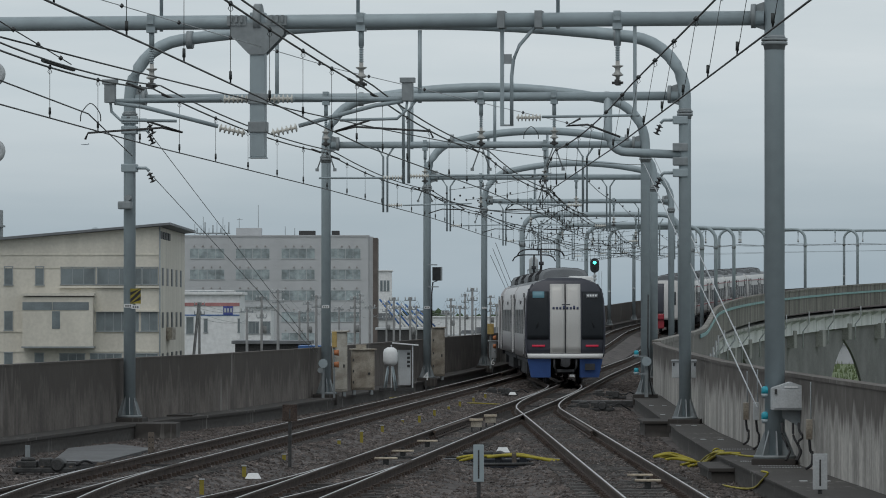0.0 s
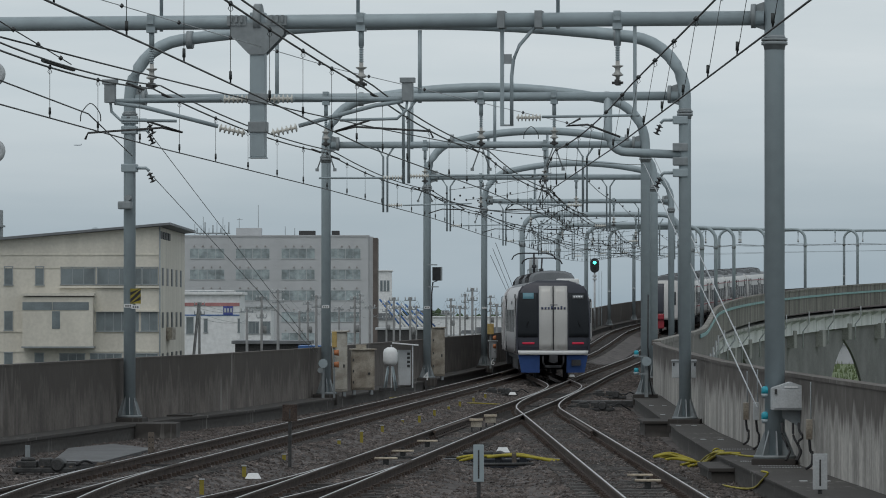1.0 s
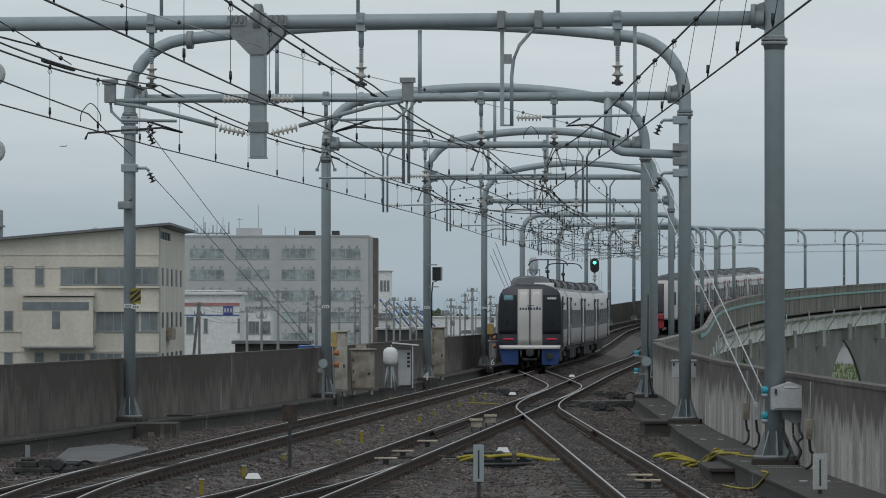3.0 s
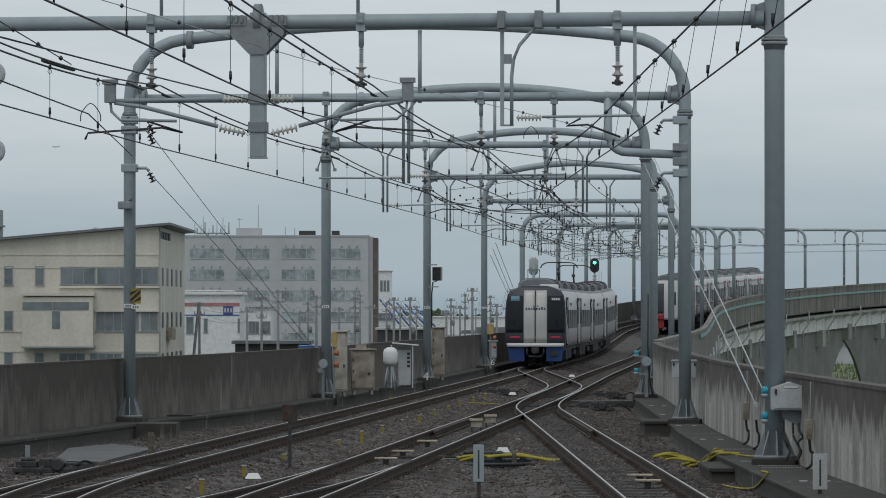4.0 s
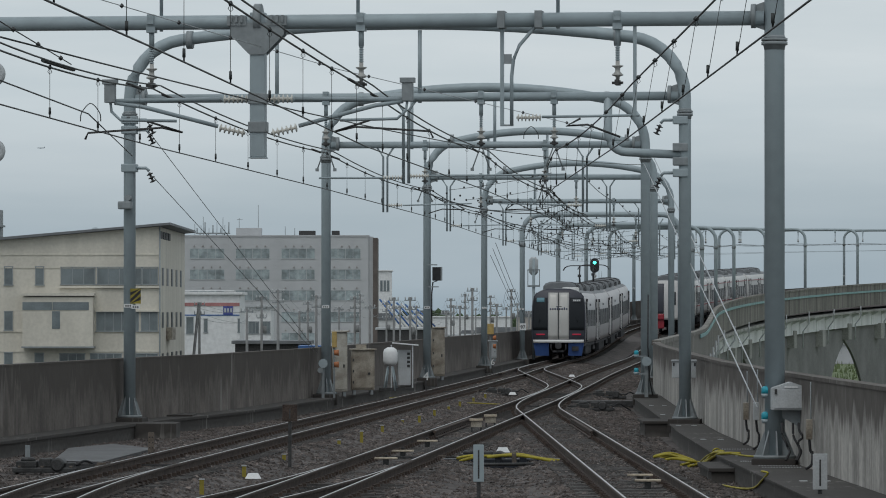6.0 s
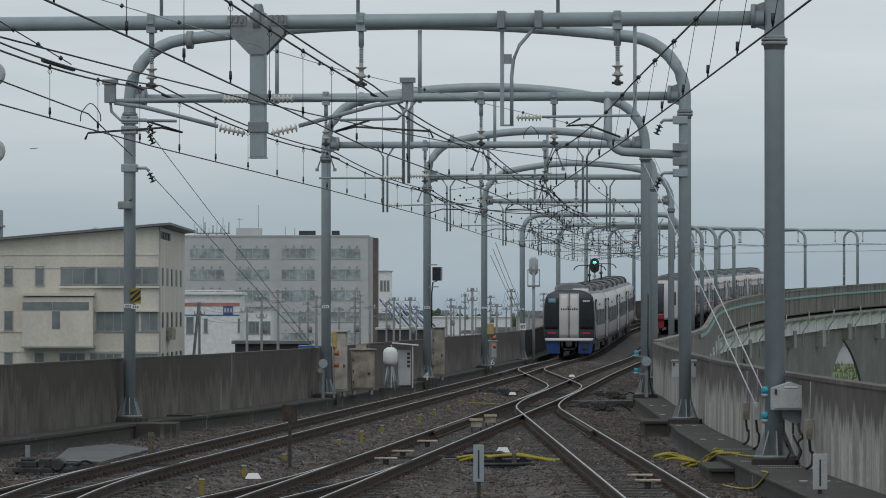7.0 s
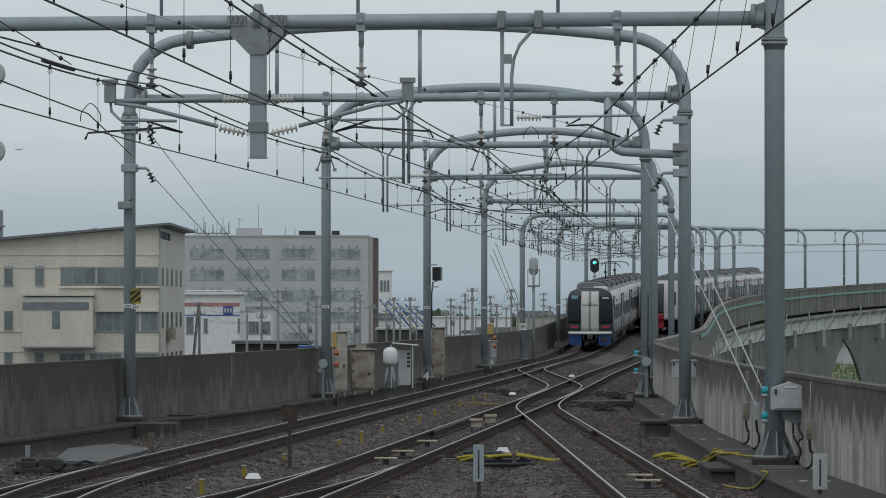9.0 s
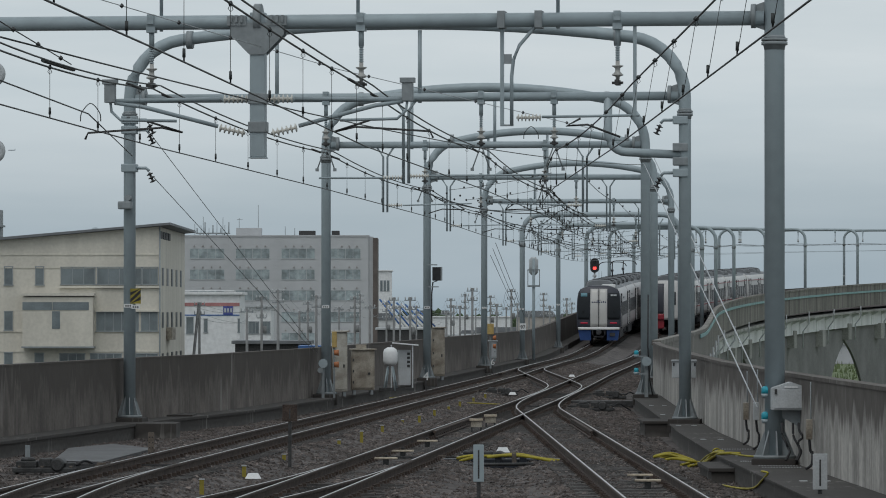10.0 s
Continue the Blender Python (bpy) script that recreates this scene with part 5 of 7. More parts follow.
    # yellow hoses, coiled on the ballast
    runs = (
        ("yellow hose bundle lying on the ballast", ((3.89, 88.2, -0.13), (4.15, 88, -0.07), (4.45, 88, -0.15), (4.70, 87, -0.22), (4.80, 83.5, 0.05), (5.14, 83, 0.07))),
        ("yellow hose bundle lying on the ballast", ((3.86, 88, -0.14), (4.12, 87.8, -0.09), (4.40, 87.7, -0.17), (4.62, 87.2, -0.24), (4.42, 86.5, -0.26))),
        ("yellow hose bundle lying on the ballast", ((4.0, 87.6, -0.2), (4.2, 87.4, -0.15), (4.5, 87.2, -0.19), (4.72, 87, -0.2), (4.76, 84.2, 0.06), (4.9, 83.8, 0.08))),
        ("yellow hose bundle lying on the ballast", ((3.95, 87.9, -0.16), (4.25, 87.8, -0.12), (4.58, 87.6, -0.2), (4.3, 86.8, -0.25))),
        ("thin yellow hose running over the walkway", ((4.60, 86.6, -0.22), (4.75, 84, 0.06), (5.2, 82.4, 0.05), (5.5, 81.6, 0.05))),
        ("yellow hose end hooked over the walkway edge", ((4.80, 85.2, -0.1), (4.78, 85, 0.06), (4.85, 85, 0.1), (4.92, 85.1, 0.06))),
        ("yellow hose looped at the walkway edge", ((4.50, 77.4, -0.27), (4.72, 76.2, -0.28), (4.83, 74.5, -0.2), (4.84, 72.6, 0.0), (4.88, 72.2, 0.1), (4.80, 72.4, 0.12))),
        ("yellow hoses across the black trunking", ((0.25, 86.6, -0.12), (0.5, 86.7, -0.08), (0.9, 86.9, -0.09), (1.35, 86.7, -0.05), (1.75, 86.6, -0.12), (2.1, 86.5, -0.16))),
        ("yellow hoses across the black trunking", ((0.8, 86.8, -0.11), (1.2, 86.7, -0.07), (1.6, 86.5, -0.1), (2.05, 86.3, -0.18))),
        ("yellow hoses across the black trunking", ((0.3, 86.5, -0.17), (0.55, 86.4, -0.1), (0.72, 86.6, -0.1))),
        ("thin yellow hose on the ballast beyond the trunking", ((1.5, 85.2, -0.27), (1.9, 85, -0.25), (2.2, 85.1, -0.27))),
        ("thin yellow hose between the tracks", ((0.35, 143, -0.24), (0.9, 143.5, -0.22), (1.6, 142.8, -0.24), (2.0, 142.5, -0.24))),
        ("yellow cord lying beside a rail", ((-1.65, 148, -0.15), (-1.4, 146, -0.1), (-1.2, 144.5, -0.2))),
    )
    for label, pts in runs:
        t = thing("hose", label, "hose", group="yellow hoses")
        part("hose_length", rod(rounded(pts), 0.026 if "bundle" in label or "across" in label else 0.016, 8), HOSE, t)
    # pale anti-slip strips across the walkway
    for x0, x1, y in ((4.95, 5.6, 86.9), (4.95, 5.5, 79.9), (5.1, 5.75, 77.6), (5.1, 5.75, 76.8)):
        t = thing("cover_joint", "pale dotted joint strip across the walkway covers", "joint strip", group="walkway joint strips")
        for k in range(14):
            x = x0 + (x1 - x0) * k / 14
            part("dash", boxed(x, x + (x1 - x0) / 28, y, y + 0.06, 0.03, 0.04), PALE, t)


def build_track_clutter():
    # yellow stakes in the ballast
    for x, y, h in ((-3.71, 73.9, 0.19), (-3.36, 81.2, 0.16), (-1.745, 103.0, 0.2), (-1.40, 110.8, 0.14), (-0.60, 121.6, 0.14), (-1.0, 118.6, 0.09), (-0.23, 128.2, 0.15), (0.16, 134.7, 0.11),
                    (0.49, 139.5, 0.16), (0.93, 146.4, 0.15), (1.34, 152, 0.16), (-2.175, 100.5, 0.08), (-2.96, 89.5, 0.11)):
        t = thing("survey_stake", "short yellow stake in the ballast", "stake", pose(x, y, -0.3), group="yellow stakes")
        part("stake", boxed(-0.035, 0.035, -0.025, 0.025, 0, h + 0.05, 0.008), YELLOW, t)
        part("cap", boxed(-0.045, 0.045, -0.035, 0.035, h + 0.05, h + 0.066), PALE, t, "pale cap")
    # white ground coils: low truncated pyramids
    for x, y, yy in ((448, 820, 49.6), (890, 797, 55), (990, 655, 122), (907, 684, 99), (1012, 654, 126)):
        t = thing("ground_marker", "low white pyramid-shaped ground marker", "ground marker", pose((x - 784) * yy / 5300, yy * DEPTH, -0.24 if yy != 55 else -0.06), group="white ground markers")
        bm = bmesh.new()
        a = [bm.verts.new(c) for c in ((-0.13, -0.13, 0), (0.13, -0.13, 0), (0.13, 0.13, 0), (-0.13, 0.13, 0))]
        b = [bm.verts.new(c) for c in ((-0.08, -0.08, 0.09), (0.08, -0.08, 0.09), (0.08, 0.08, 0.09), (-0.08, 0.08, 0.09))]
        bm.faces.new(b)
        for k in range(4):
            bm.faces.new((a[k], a[(k + 1) % 4], b[(k + 1) % 4], b[k]))
        part("body", bm, WHITE, t)
    # pale wooden boards and cream boxes between the rails
    for x, y in ((-1.0, 84.2), (-0.74, 88.6), (-0.31, 95.4), (3.12, 73.2), (3.10, 75.6)):
        t = thing("balise", "pale flat board with a dark knob between the rails", "track board", pose(x, y, -0.06, 0, 0, -3), group="boards between the rails")
        part("board", boxed(-0.2, 0.2, -0.11, 0.11, 0, 0.03, 0.008), WOOD, t)
        part("knob", tube(bmesh.new(), [(0, 0, 0.04), (0, 0, 0.075)], 0.03, 10), BLACK, t, "dark knob")
        part("batten", boxed(-0.05, 0.05, -0.05, 0.05, -0.16, 0), IRON, t, "dark batten")
    for x, y in ((0.745, 107.6), (1.105, 111.8)):
        t = thing("timber_block", "cream cable box on legs between the rails", "cable box", pose(x, y, -0.1), group="boxes between the rails")
        part("body", boxed(-0.12, 0.12, -0.12, 0.12, 0.03, 0.17, 0.01), CREAM, t)
        part("lid", boxed(-0.15, 0.15, -0.15, 0.15, 0.17, 0.22, 0.01), WOOD, t, "pale lid")
        for q in (-0.1, 0.1):
            part("foot", boxed(q - 0.02, q + 0.02, -0.1, 0.1, -0.15, 0.03), IRON, t)
    # point machines and drive rods
    for off, u, side in ((off_left, 83.5, -1), (off_mid, 88.2, 1), (off_mid, 154.0, 1), (off_left, 159.6, 1), (off_right, 135.5, 1)):
        p = at(u, off(u) + side * (1.55 if side > 0 else 2.1), -0.27)
        t = thing("point_machine", "dark iron point machine with rods beside the rail", "point machine", Matrix.Translation(p) @ Matrix.Rotation(-heading(u), 4, "Z"), group="point machines")
        bm = boxed(-0.62, 0.5, -0.2, 0.2, 0, 0.09, 0.02)
        box(bm, -0.56, -0.2, -0.17, 0.17, 0.09, 0.2, bevel=0.02)
        box(bm, -0.16, 0.06, -0.14, 0.14, 0.09, 0.25, bevel=0.025)
        box(bm, 0.3, 0.46, -0.12, 0.12, 0.09, 0.17, bevel=0.015)
        part("case", bm, IRON, t)
        part("motor", tube(bmesh.new(), [(0.17, -0.24, 0.14), (0.17, -0.22, 0.14), (0.17, 0.2, 0.14)], [0.09, 0.115, 0.115], 16), IRON, t)
        part("gear_cover", tube(bmesh.new(), [(-0.37, 0, 0.2), (-0.37, 0, 0.25), (-0.37, 0, 0.27)], [0.13, 0.12, 0.06], 14), IRON, t)
        for q in (-0.5, -0.1, 0.4):
            part("bolt", tube(bmesh.new(), [(q, -0.16, 0.08), (q, -0.16, 0.12)], 0.03, 6), RAIL_RUST, t)
        part("cable", rod(rounded([(0.46, 0, 0.12), (0.62, 0.1, 0.2), (0.8, 0.25, 0.1), (0.95, 0.4, 0.0)]), 0.022, 6), BLACK, t, "black cable")
        for y, z in ((-0.14, 0.06), (0.1, 0.1), (0.3, 0.06)):
            e = sorted((-side * 2.2, -0.3 * side))
            part("drive_rod", boxed(e[0], e[1], y - 0.03, y + 0.03, z, z + 0.045), IRON, t)
            part("rod_joint", boxed(-side * 0.9 - 0.08, -side * 0.9 + 0.08, y - 0.05, y + 0.05, z - 0.02, z + 0.07, 0.01), RAIL_RUST, t)
    for off, a, n in ((off_mid, 121, 7), (off_mid, 149, 7), (off_left, 214, 6), (off_left, 66, 6), (off_mid, 68, 6)):
        for k in range(n):
            u = a + k * 1.3
            t = thing("tie_bar", "dark greased tie bar and slide plates across the points", "tie bar", Matrix.Translation(at(u, off(u), -0.13)) @ Matrix.Rotation(-heading(u), 4, "Z"), group="point tie bars")
            part("bar", boxed(-0.9, 0.9, -0.04, 0.04, -0.05, 0.0), SLEEPER, t)
            for s in (-1, 1):
                part("slide_plate", boxed(s * 0.5 - 0.16, s * 0.5 + 0.16, -0.1, 0.1, -0.06, -0.02), IRON, t)
    # black trunking with yellow hoses between the tracks
    t = thing("cable_trunking", "long black cable trunking on the ballast between the tracks", "trunking")
    part("trunk", boxed(-0.15, 2.2, 87.2, 87.5, -0.32, -0.15, 0.02), BLUE_BLACK, t)
    part("trunk", boxed(-0.3, 1.35, 86.3, 86.55, -0.3, -0.2, 0.02), BLUE_BLACK, t)
    part("rod", rod([(-0.5, 85.6, -0.22), (1.9, 85.9, -0.2)], 0.03, 8), IRON, t)
    for x in (0.3, 0.55, 1.0, 1.45):
        part("clamp", boxed(x - 0.06, x + 0.06, 86.9, 87.3, -0.25, -0.1, 0.015), BLUE_BLACK, t)
    part("post", boxed(1.24, 1.32, 86.4, 86.5, -0.3, -0.02, 0.01), RAIL_RUST, t)
    t = thing("cable_trunking", "black cable trunking crossing the ballast", "trunking")
    part("trunk", boxed(3.752, 5.579, 140.6, 141.2, -0.3, -0.1, 0.02), IRON, t)
    t = thing("concrete_pad", "wet flat concrete pad beside the parapet walkway", "concrete pad")
    bm = bmesh.new()
    v = [(-7.25, 89.2), (-6.3, 88.6), (-5.85, 97.2), (-6.9, 100.5), (-7.6, 97.5)]
    lo, hi = [bm.verts.new((x, y, -0.45)) for x, y in v], [bm.verts.new((x, y, -0.245)) for x, y in v]
    bm.faces.new(hi)
    for k in range(5):
        bm.faces.new((lo[k], lo[(k + 1) % 5], hi[(k + 1) % 5], hi[k]))
    part("slab", bm, WET_CONC, t)
    t = thing("post_plinth", "dark stained concrete block carrying a portal post", "plinth")
    part("block", boxed(-7.3, -5.93, 106.7, 108.5, -0.5, 0.032, 0.015), CONC_FLOOR, t)
    t = thing("short_post", "short grey steel post beside the points", "post", pose(-7.65, 88.5, 0))
    part("plate", boxed(-0.045, 0.045, -0.02, 0.02, -0.4, 0.06, 0.006), STEEL2, t)
    t = thing("perforated_post", "short rusty perforated steel post", "post", pose(-5.62, 92.5, 0))
    part("plate", boxed(-0.06, 0.06, -0.02, 0.02, -0.4, 0.2, 0.005), RAIL_RUST, t)
    # no openings cut: black discs stand in for the dark of the holes
    for k in range(4):
        for s in (-1, 1):
            part("hole", tube(bmesh.new(), [(s * 0.03, -0.025, -0.2 + k * 0.1), (s * 0.03, -0.0205, -0.2 + k * 0.1)], 0.013, 8), BLACK, t)
    trough_lid("dark concrete cable duct end beside the walkway", -6.656, -5.939, 71.0, 72.4, -0.45, 0.07)


def build_stones():
    """Loose ballast stones in the nearest stretch of the bed."""
    rng = np.random.default_rng(4)
    base = np.array([(1, 0, 0), (-1, 0, 0), (0, 1, 0), (0, -1, 0), (0, 0, 1), (0.5, 0.6, 0.75), (-0.6, 0.4, 0.7)], float)
    tri = [(0, 2, 5), (0, 5, 4), (2, 1, 6), (2, 6, 5), (5, 6, 4), (1, 3, 6), (6, 3, 4), (3, 0, 4)]
    verts, faces = [], []
    n = 130000
    us = np.concatenate((61 + 80 * rng.random(90000) ** 1.35, 141 + 110 * rng.random(n - 90000) ** 1.2))
    for u in us:
        a, b = wall_left_off(u) + 0.75, wall_right_off(u) - (0.45 if u < 75 else 0.98)
        o = a + (b - a) * rng.random()
        near = min(abs(abs(o - f(u)) - 0.566) for f in (off_left, off_mid, off_right, off_cross))
        if near < 0.1:
            continue
        p = at(u, o, ballast_height(u, 0, o) - 0.008)
        r = (0.018 if u < 141 else 0.026) + 0.03 * rng.random() ** 1.5
        q = base * r * (0.7 + 0.6 * rng.random((7, 1))) * np.array((1.2, 1.0, 0.85))
        c, s = math.cos(rng.random() * 6.28), math.sin(rng.random() * 6.28)
        k = len(verts)
        for x, y, z in q:
            verts.append((p.x + c * x - s * y, p.y + s * x + c * y, p.z + z))
        faces += [(k + i, k + j, k + l) for i, j, l in tri]
    me = bpy.data.meshes.new("ballast_stones")
    me.from_pydata(verts, [], faces)
    me.materials.append(STONE)
    tagged(new("ballast_stones", me), "loose brown-grey ballast stones with pale chips", "ballast", kind="stuff")


# ---- signals ----
GREEN_LIT = glow("lit_green_lens", (0.10, 0.95, 0.72), 2.2)
RED_LIT = glow("lit_red_lens", (1.0, 0.06, 0.05), 2.2)
DARK_LENS = mat("unlit_lens", (0.02, 0.02, 0.02), 0.25, 0, 0.1, 5, 0)


def build_signal():
    """A colour light signal: its lit lamp units slide behind the dark lens plate as the aspect changes."""
    u = 348.0
    p = at(u, -2.1)
    t = thing("railway_signal", "two-lamp colour light signal on a thin post by the viaduct", "railway signal", Matrix.Translation(p))
    zc = 2.54 + (550 - 470) * p.y / 8500 - p.z
    bm = bmesh.new()
    n = 28
    ring = [(0.33 * math.cos(k * math.tau / n), (0.2 if math.sin(k * math.tau / n) > 0 else -0.2) + 0.33 * math.sin(k * math.tau / n)) for k in range(n)]
    a, b = [bm.verts.new((x, 0, zc + z)) for x, z in ring], [bm.verts.new((x, 0.06, zc + z)) for x, z in ring]
    bm.faces.new(a)
    bm.faces.new(b[::-1])
    for k in range(n):
        bm.faces.new((a[k], b[k], b[(k + 1) % n], a[(k + 1) % n]))
    part("backplate", bm, BLACK, t, "black oval backplate")
    part("head", boxed(-0.16, 0.16, 0.06, 0.3, zc - 0.42, zc + 0.42, 0.03), BLACK, t)
    part("pole", rod([(0, 0.15, 0.02), (0, 0.15, zc - 0.42)], 0.07, 10), PALE, t)
    for z in (zc - 0.75, zc - 1.0):
        part("fitting", boxed(-0.14, 0.14, -0.02, 0.2, z - 0.07, z + 0.07, 0.02), PALE, t)
    part("ladder", boxed(0.3, 0.33, 0.1, 0.13, 0.3, zc - 0.4), STEEL, t)
    part("ladder", boxed(0.5, 0.53, 0.1, 0.13, 0.3, zc - 0.4), STEEL, t)
    lamps = []
    for z, m in ((0.2, GREEN_LIT), (-0.2, RED_LIT)):
        part("lens", tube(bmesh.new(), [(0, -0.012, zc + z), (0, 0, zc + z)], 0.12, 18), DARK_LENS, t, "dark unlit lens")
        part("visor", tube(bmesh.new(), [(0, -0.18, zc + z + 0.12), (0, 0, zc + z + 0.12)], [0.03, 0.05], 8), BLACK, t, "black visor")
        lamp = part("lamp_unit", tube(bmesh.new(), [(0, -0.03, 0), (0, -0.014, 0)], [0.10, 0.125], 18), m, t, "lit lamp")
        lamp.matrix_basis = pose(0, 0, zc + z)
        lamps.append((lamp, zc + z))
    return lamps


def build_box_signal():
    """The small black signal box on the fourth portal's left post."""
    t = thing("shunting_signal", "black box signal on a bracket of the portal post", "signal", pose(-0.202, 171.47, 0))
    part("case", boxed(-0.18, 0.17, -0.1, 0.15, 3.610, 4.095, 0.02), BLACK, t)
    part("rim", boxed(0.12, 0.18, -0.13, -0.1, 3.610, 4.095), STEEL2, t)
    part("bracket", boxed(-0.35, 0.0, -0.02, 0.02, 4.155, 4.195), STEEL2, t)
    part("bracket", boxed(-0.35, 0.05, -0.02, 0.02, 3.368, 3.408), STEEL2, t)
    part("conduit", rod([(0, 0.05, 3.610), (-0.16, 0.02, 3.549), (-0.2, 0, 3.146), (-0.2, 0, 1.934)], 0.025, 8), BLACK, t, "black conduit")


def build_antenna_post():
    y = 153.6
    t = thing("antenna_post", "post with a white drum antenna and a small railed platform", "antenna", pose(4.651, y * DEPTH, 0))
    part("pole", rod([(0, 0, 0.03), (0, 0, 5.206)], 0.075, 10), STEEL, t)
    part("drum", tube(bmesh.new(), [(0, 0.22, 4.366), (0, 0.22, 4.511), (0, 0.22, 5.148), (0, 0.22, 5.293)], [0.12, 0.24, 0.24, 0.12], 16), PALE, t, "white drum antenna")
    part("platform", boxed(-0.32, 0.32, -0.15, 0.4, 3.757, 3.844), STEEL2, t)
    for x in (-0.3, 0.3):
        part("rail_post", boxed(x - 0.02, x + 0.02, -0.14, -0.1, 3.844, 4.627), STEEL2, t)
    part("hand_rail", boxed(-0.32, 0.32, -0.14, -0.1, 4.598, 4.656), STEEL2, t)


# ---- extra lines: stays and feeders ----
def line(label, a, b, r=0.012, material=None, name="stay_wire", sag=0.0, beads=0):
    """A strand from a to b, with beads where droppers are clipped on."""
    t = thing(name, label, "wire", group="stay and feeder wires")
    a, b = Vector(a), Vector(b)
    pts = [a.lerp(b, k / 16) - Vector((0, 0, sag * 4 * (k / 16) * (1 - k / 16))) for k in range(17)]
    part("strand", rod(pts, r, 6), material or WIRE, t)
    for k in range(beads):
        q = pts[0].lerp(pts[-1], (k + 0.5) / beads)
        part("bead", tube(bmesh.new(), [q + Vector((-0.03, 0, 0)), q, q + Vector((0.03, 0, 0))], [0.01, 0.04, 0.01], 8), IRON, t)
    return t


def build_lines():
    rows = [
        ("pale steel stay rod from a portal post to the walkway", (5.777, 86, 6.759), (5.277, 50.3, 0.908), 0.013, WIRE_GREY),
        ("pale steel stay rod from a portal post to the walkway", (6.069, 86, 6.921), (5.340, 50, 1.219), 0.013, WIRE_GREY),
        ("thin stay wire from a portal post to the next post foot", (-6.599, 67, 6.560), (-3.586, 85.8, 1.323), 0.008, WIRE),
        ("thin stay wire from a portal post to the next post foot", (-6.498, 67, 5.549), (-3.700, 85.8, 1.372), 0.008, WIRE),
        ("thin stay wire of a portal post", (2.076, 131, 4.962), (3.556, 152, 2.827), 0.012, WIRE),
        ("thin stay wire of a portal post", (2.175, 131, 5.259), (3.757, 152, 2.683), 0.012, WIRE),
        ("thin stay wire of a portal post", (2.299, 131, 5.506), (4.130, 152, 2.253), 0.012, WIRE),
    ]
    for label, a, b, r, m in rows:
        line(label, *deep([a, b]), r, m)
    line("thin head-span wire with clipped beads", *deep([(-4.945, 42, 6.946), (-1.875, 54, 6.891)]), 0.007, WIRE_GREY, "span_wire", 0.0, 5)
    line("thin head-span wire with clipped beads", *deep([(-1.875, 54, 6.891), (3.188, 66, 6.575)]), 0.007, WIRE_GREY, "span_wire", 0.0, 5)
    for x, y, w, h, c in ((160, 215, 36, 32, 44), (940, 246, 26, 22, 60)):
        t = thing("jumper_wire", "arched jumper wire between two contact wires", "wire", group="jumper wires")
        x0, x1, xm = (x - w / 2 - 784) * c / 5300, (x + w / 2 - 784) * c / 5300, (x - 784) * c / 5300
        z0, z1 = 2.54 - (y - 550) * c / 5300, 2.54 - (y - h - 550) * c / 5300
        part("strand", rod(rounded(deep([(x0, c, z0), (x0 + 0.02, c, (z0 + z1) / 2), (xm, c, z1), (x1 - 0.02, c, (z0 + z1) / 2), (x1, c, z0)])), 0.008, 6), WIRE, t)
    line("idle contact wire running to an anchor on a portal post", (-4.61, 50, 5.39), (5.75, 138.3, 6.74), 0.010, WIRE, "idle_wire", 0.3)
    line("branch contact wire crossing to the main track", (-5.31, 57.6, 5.30), (-4.92, 66.6, 5.27), 0.010, WIRE, "idle_wire")
    line("branch contact wire running to an anchor post", (-4.92, 66.6, 5.27), (-6.95, 107.4, 6.0), 0.010, WIRE, "idle_wire")
    line("thin beaded branch carrier", (-5.3, 57.4, 6.0), (-5.15, 66.5, 5.95), 0.008, WIRE, "idle_wire", 0.0, 3)
    line("heavy sheathed carrier joint", (-5.61, 67.3, 6.05), (-5.41, 70.3, 6.07), 0.032, WIRE, "idle_wire")
    for u, o0, o1, z0, z1 in ((139, 0.5, 3.9, 5.95, 5.5), (150, 0.4, 3.6, 5.9, 5.95), (173, 0.2, 3.5, 6.0, 5.6), (196, 0.2, 3.7, 5.9, 5.95), (211, 0.2, 3.9, 6.0, 5.5), (230, 0.0, 3.6, 5.9, 5.9), (245, 0.0, 3.9, 6.0, 5.6), (286, 0.0, 3.7, 6.0, 5.6)):
        a, b = at(u - 6, o0, z0), at(u + 6, o1, z1)
        line("dark beaded cross-feed between two carriers", a, b, 0.014, WIRE, "cross_feed", 0.28, 11)
        line("thin pull-over wire between two carriers", at(u + 9, o0, z0 + 0.3), at(u - 9, o1 + 0.6, z0 + 0.3), 0.008, WIRE, "cross_feed", 0.05, 3)
    # feeder along the outer side of the portals
    posts = [at(u, 5.0, 6.4) for u in (139.4, 173.2, 211.1, 245.3, 289, 335)]
    for a, b in zip(posts, posts[1:]):
        line("dark feeder cable slung between portals", a, b, 0.010, WIRE, "feeder_cable", 0.12, 4)


# ---- town ----
def window_unit(wall, x0, x1, z0, z1, panes, y=0.0, glass=None, frame_mat=None):
    w = part("window", boxed(x0, x1, y - 0.03, y + 0.02, z0, z1), glass or GLASS_TOWN, wall)
    fm = frame_mat or STEEL2
    part("frame", boxed(x0 - 0.06, x1 + 0.06, y - 0.07, y, z1, z1 + 0.07), fm, w)
    part("sill", boxed(x0 - 0.08, x1 + 0.08, y - 0.12, y, z0 - 0.08, z0), fm, w)
    for k in range(panes + 1):
        x = x0 + (x1 - x0) * k / panes
        part("mullion", boxed(x - 0.035, x + 0.035, y - 0.06, y, z0, z1), fm, w)
    return w


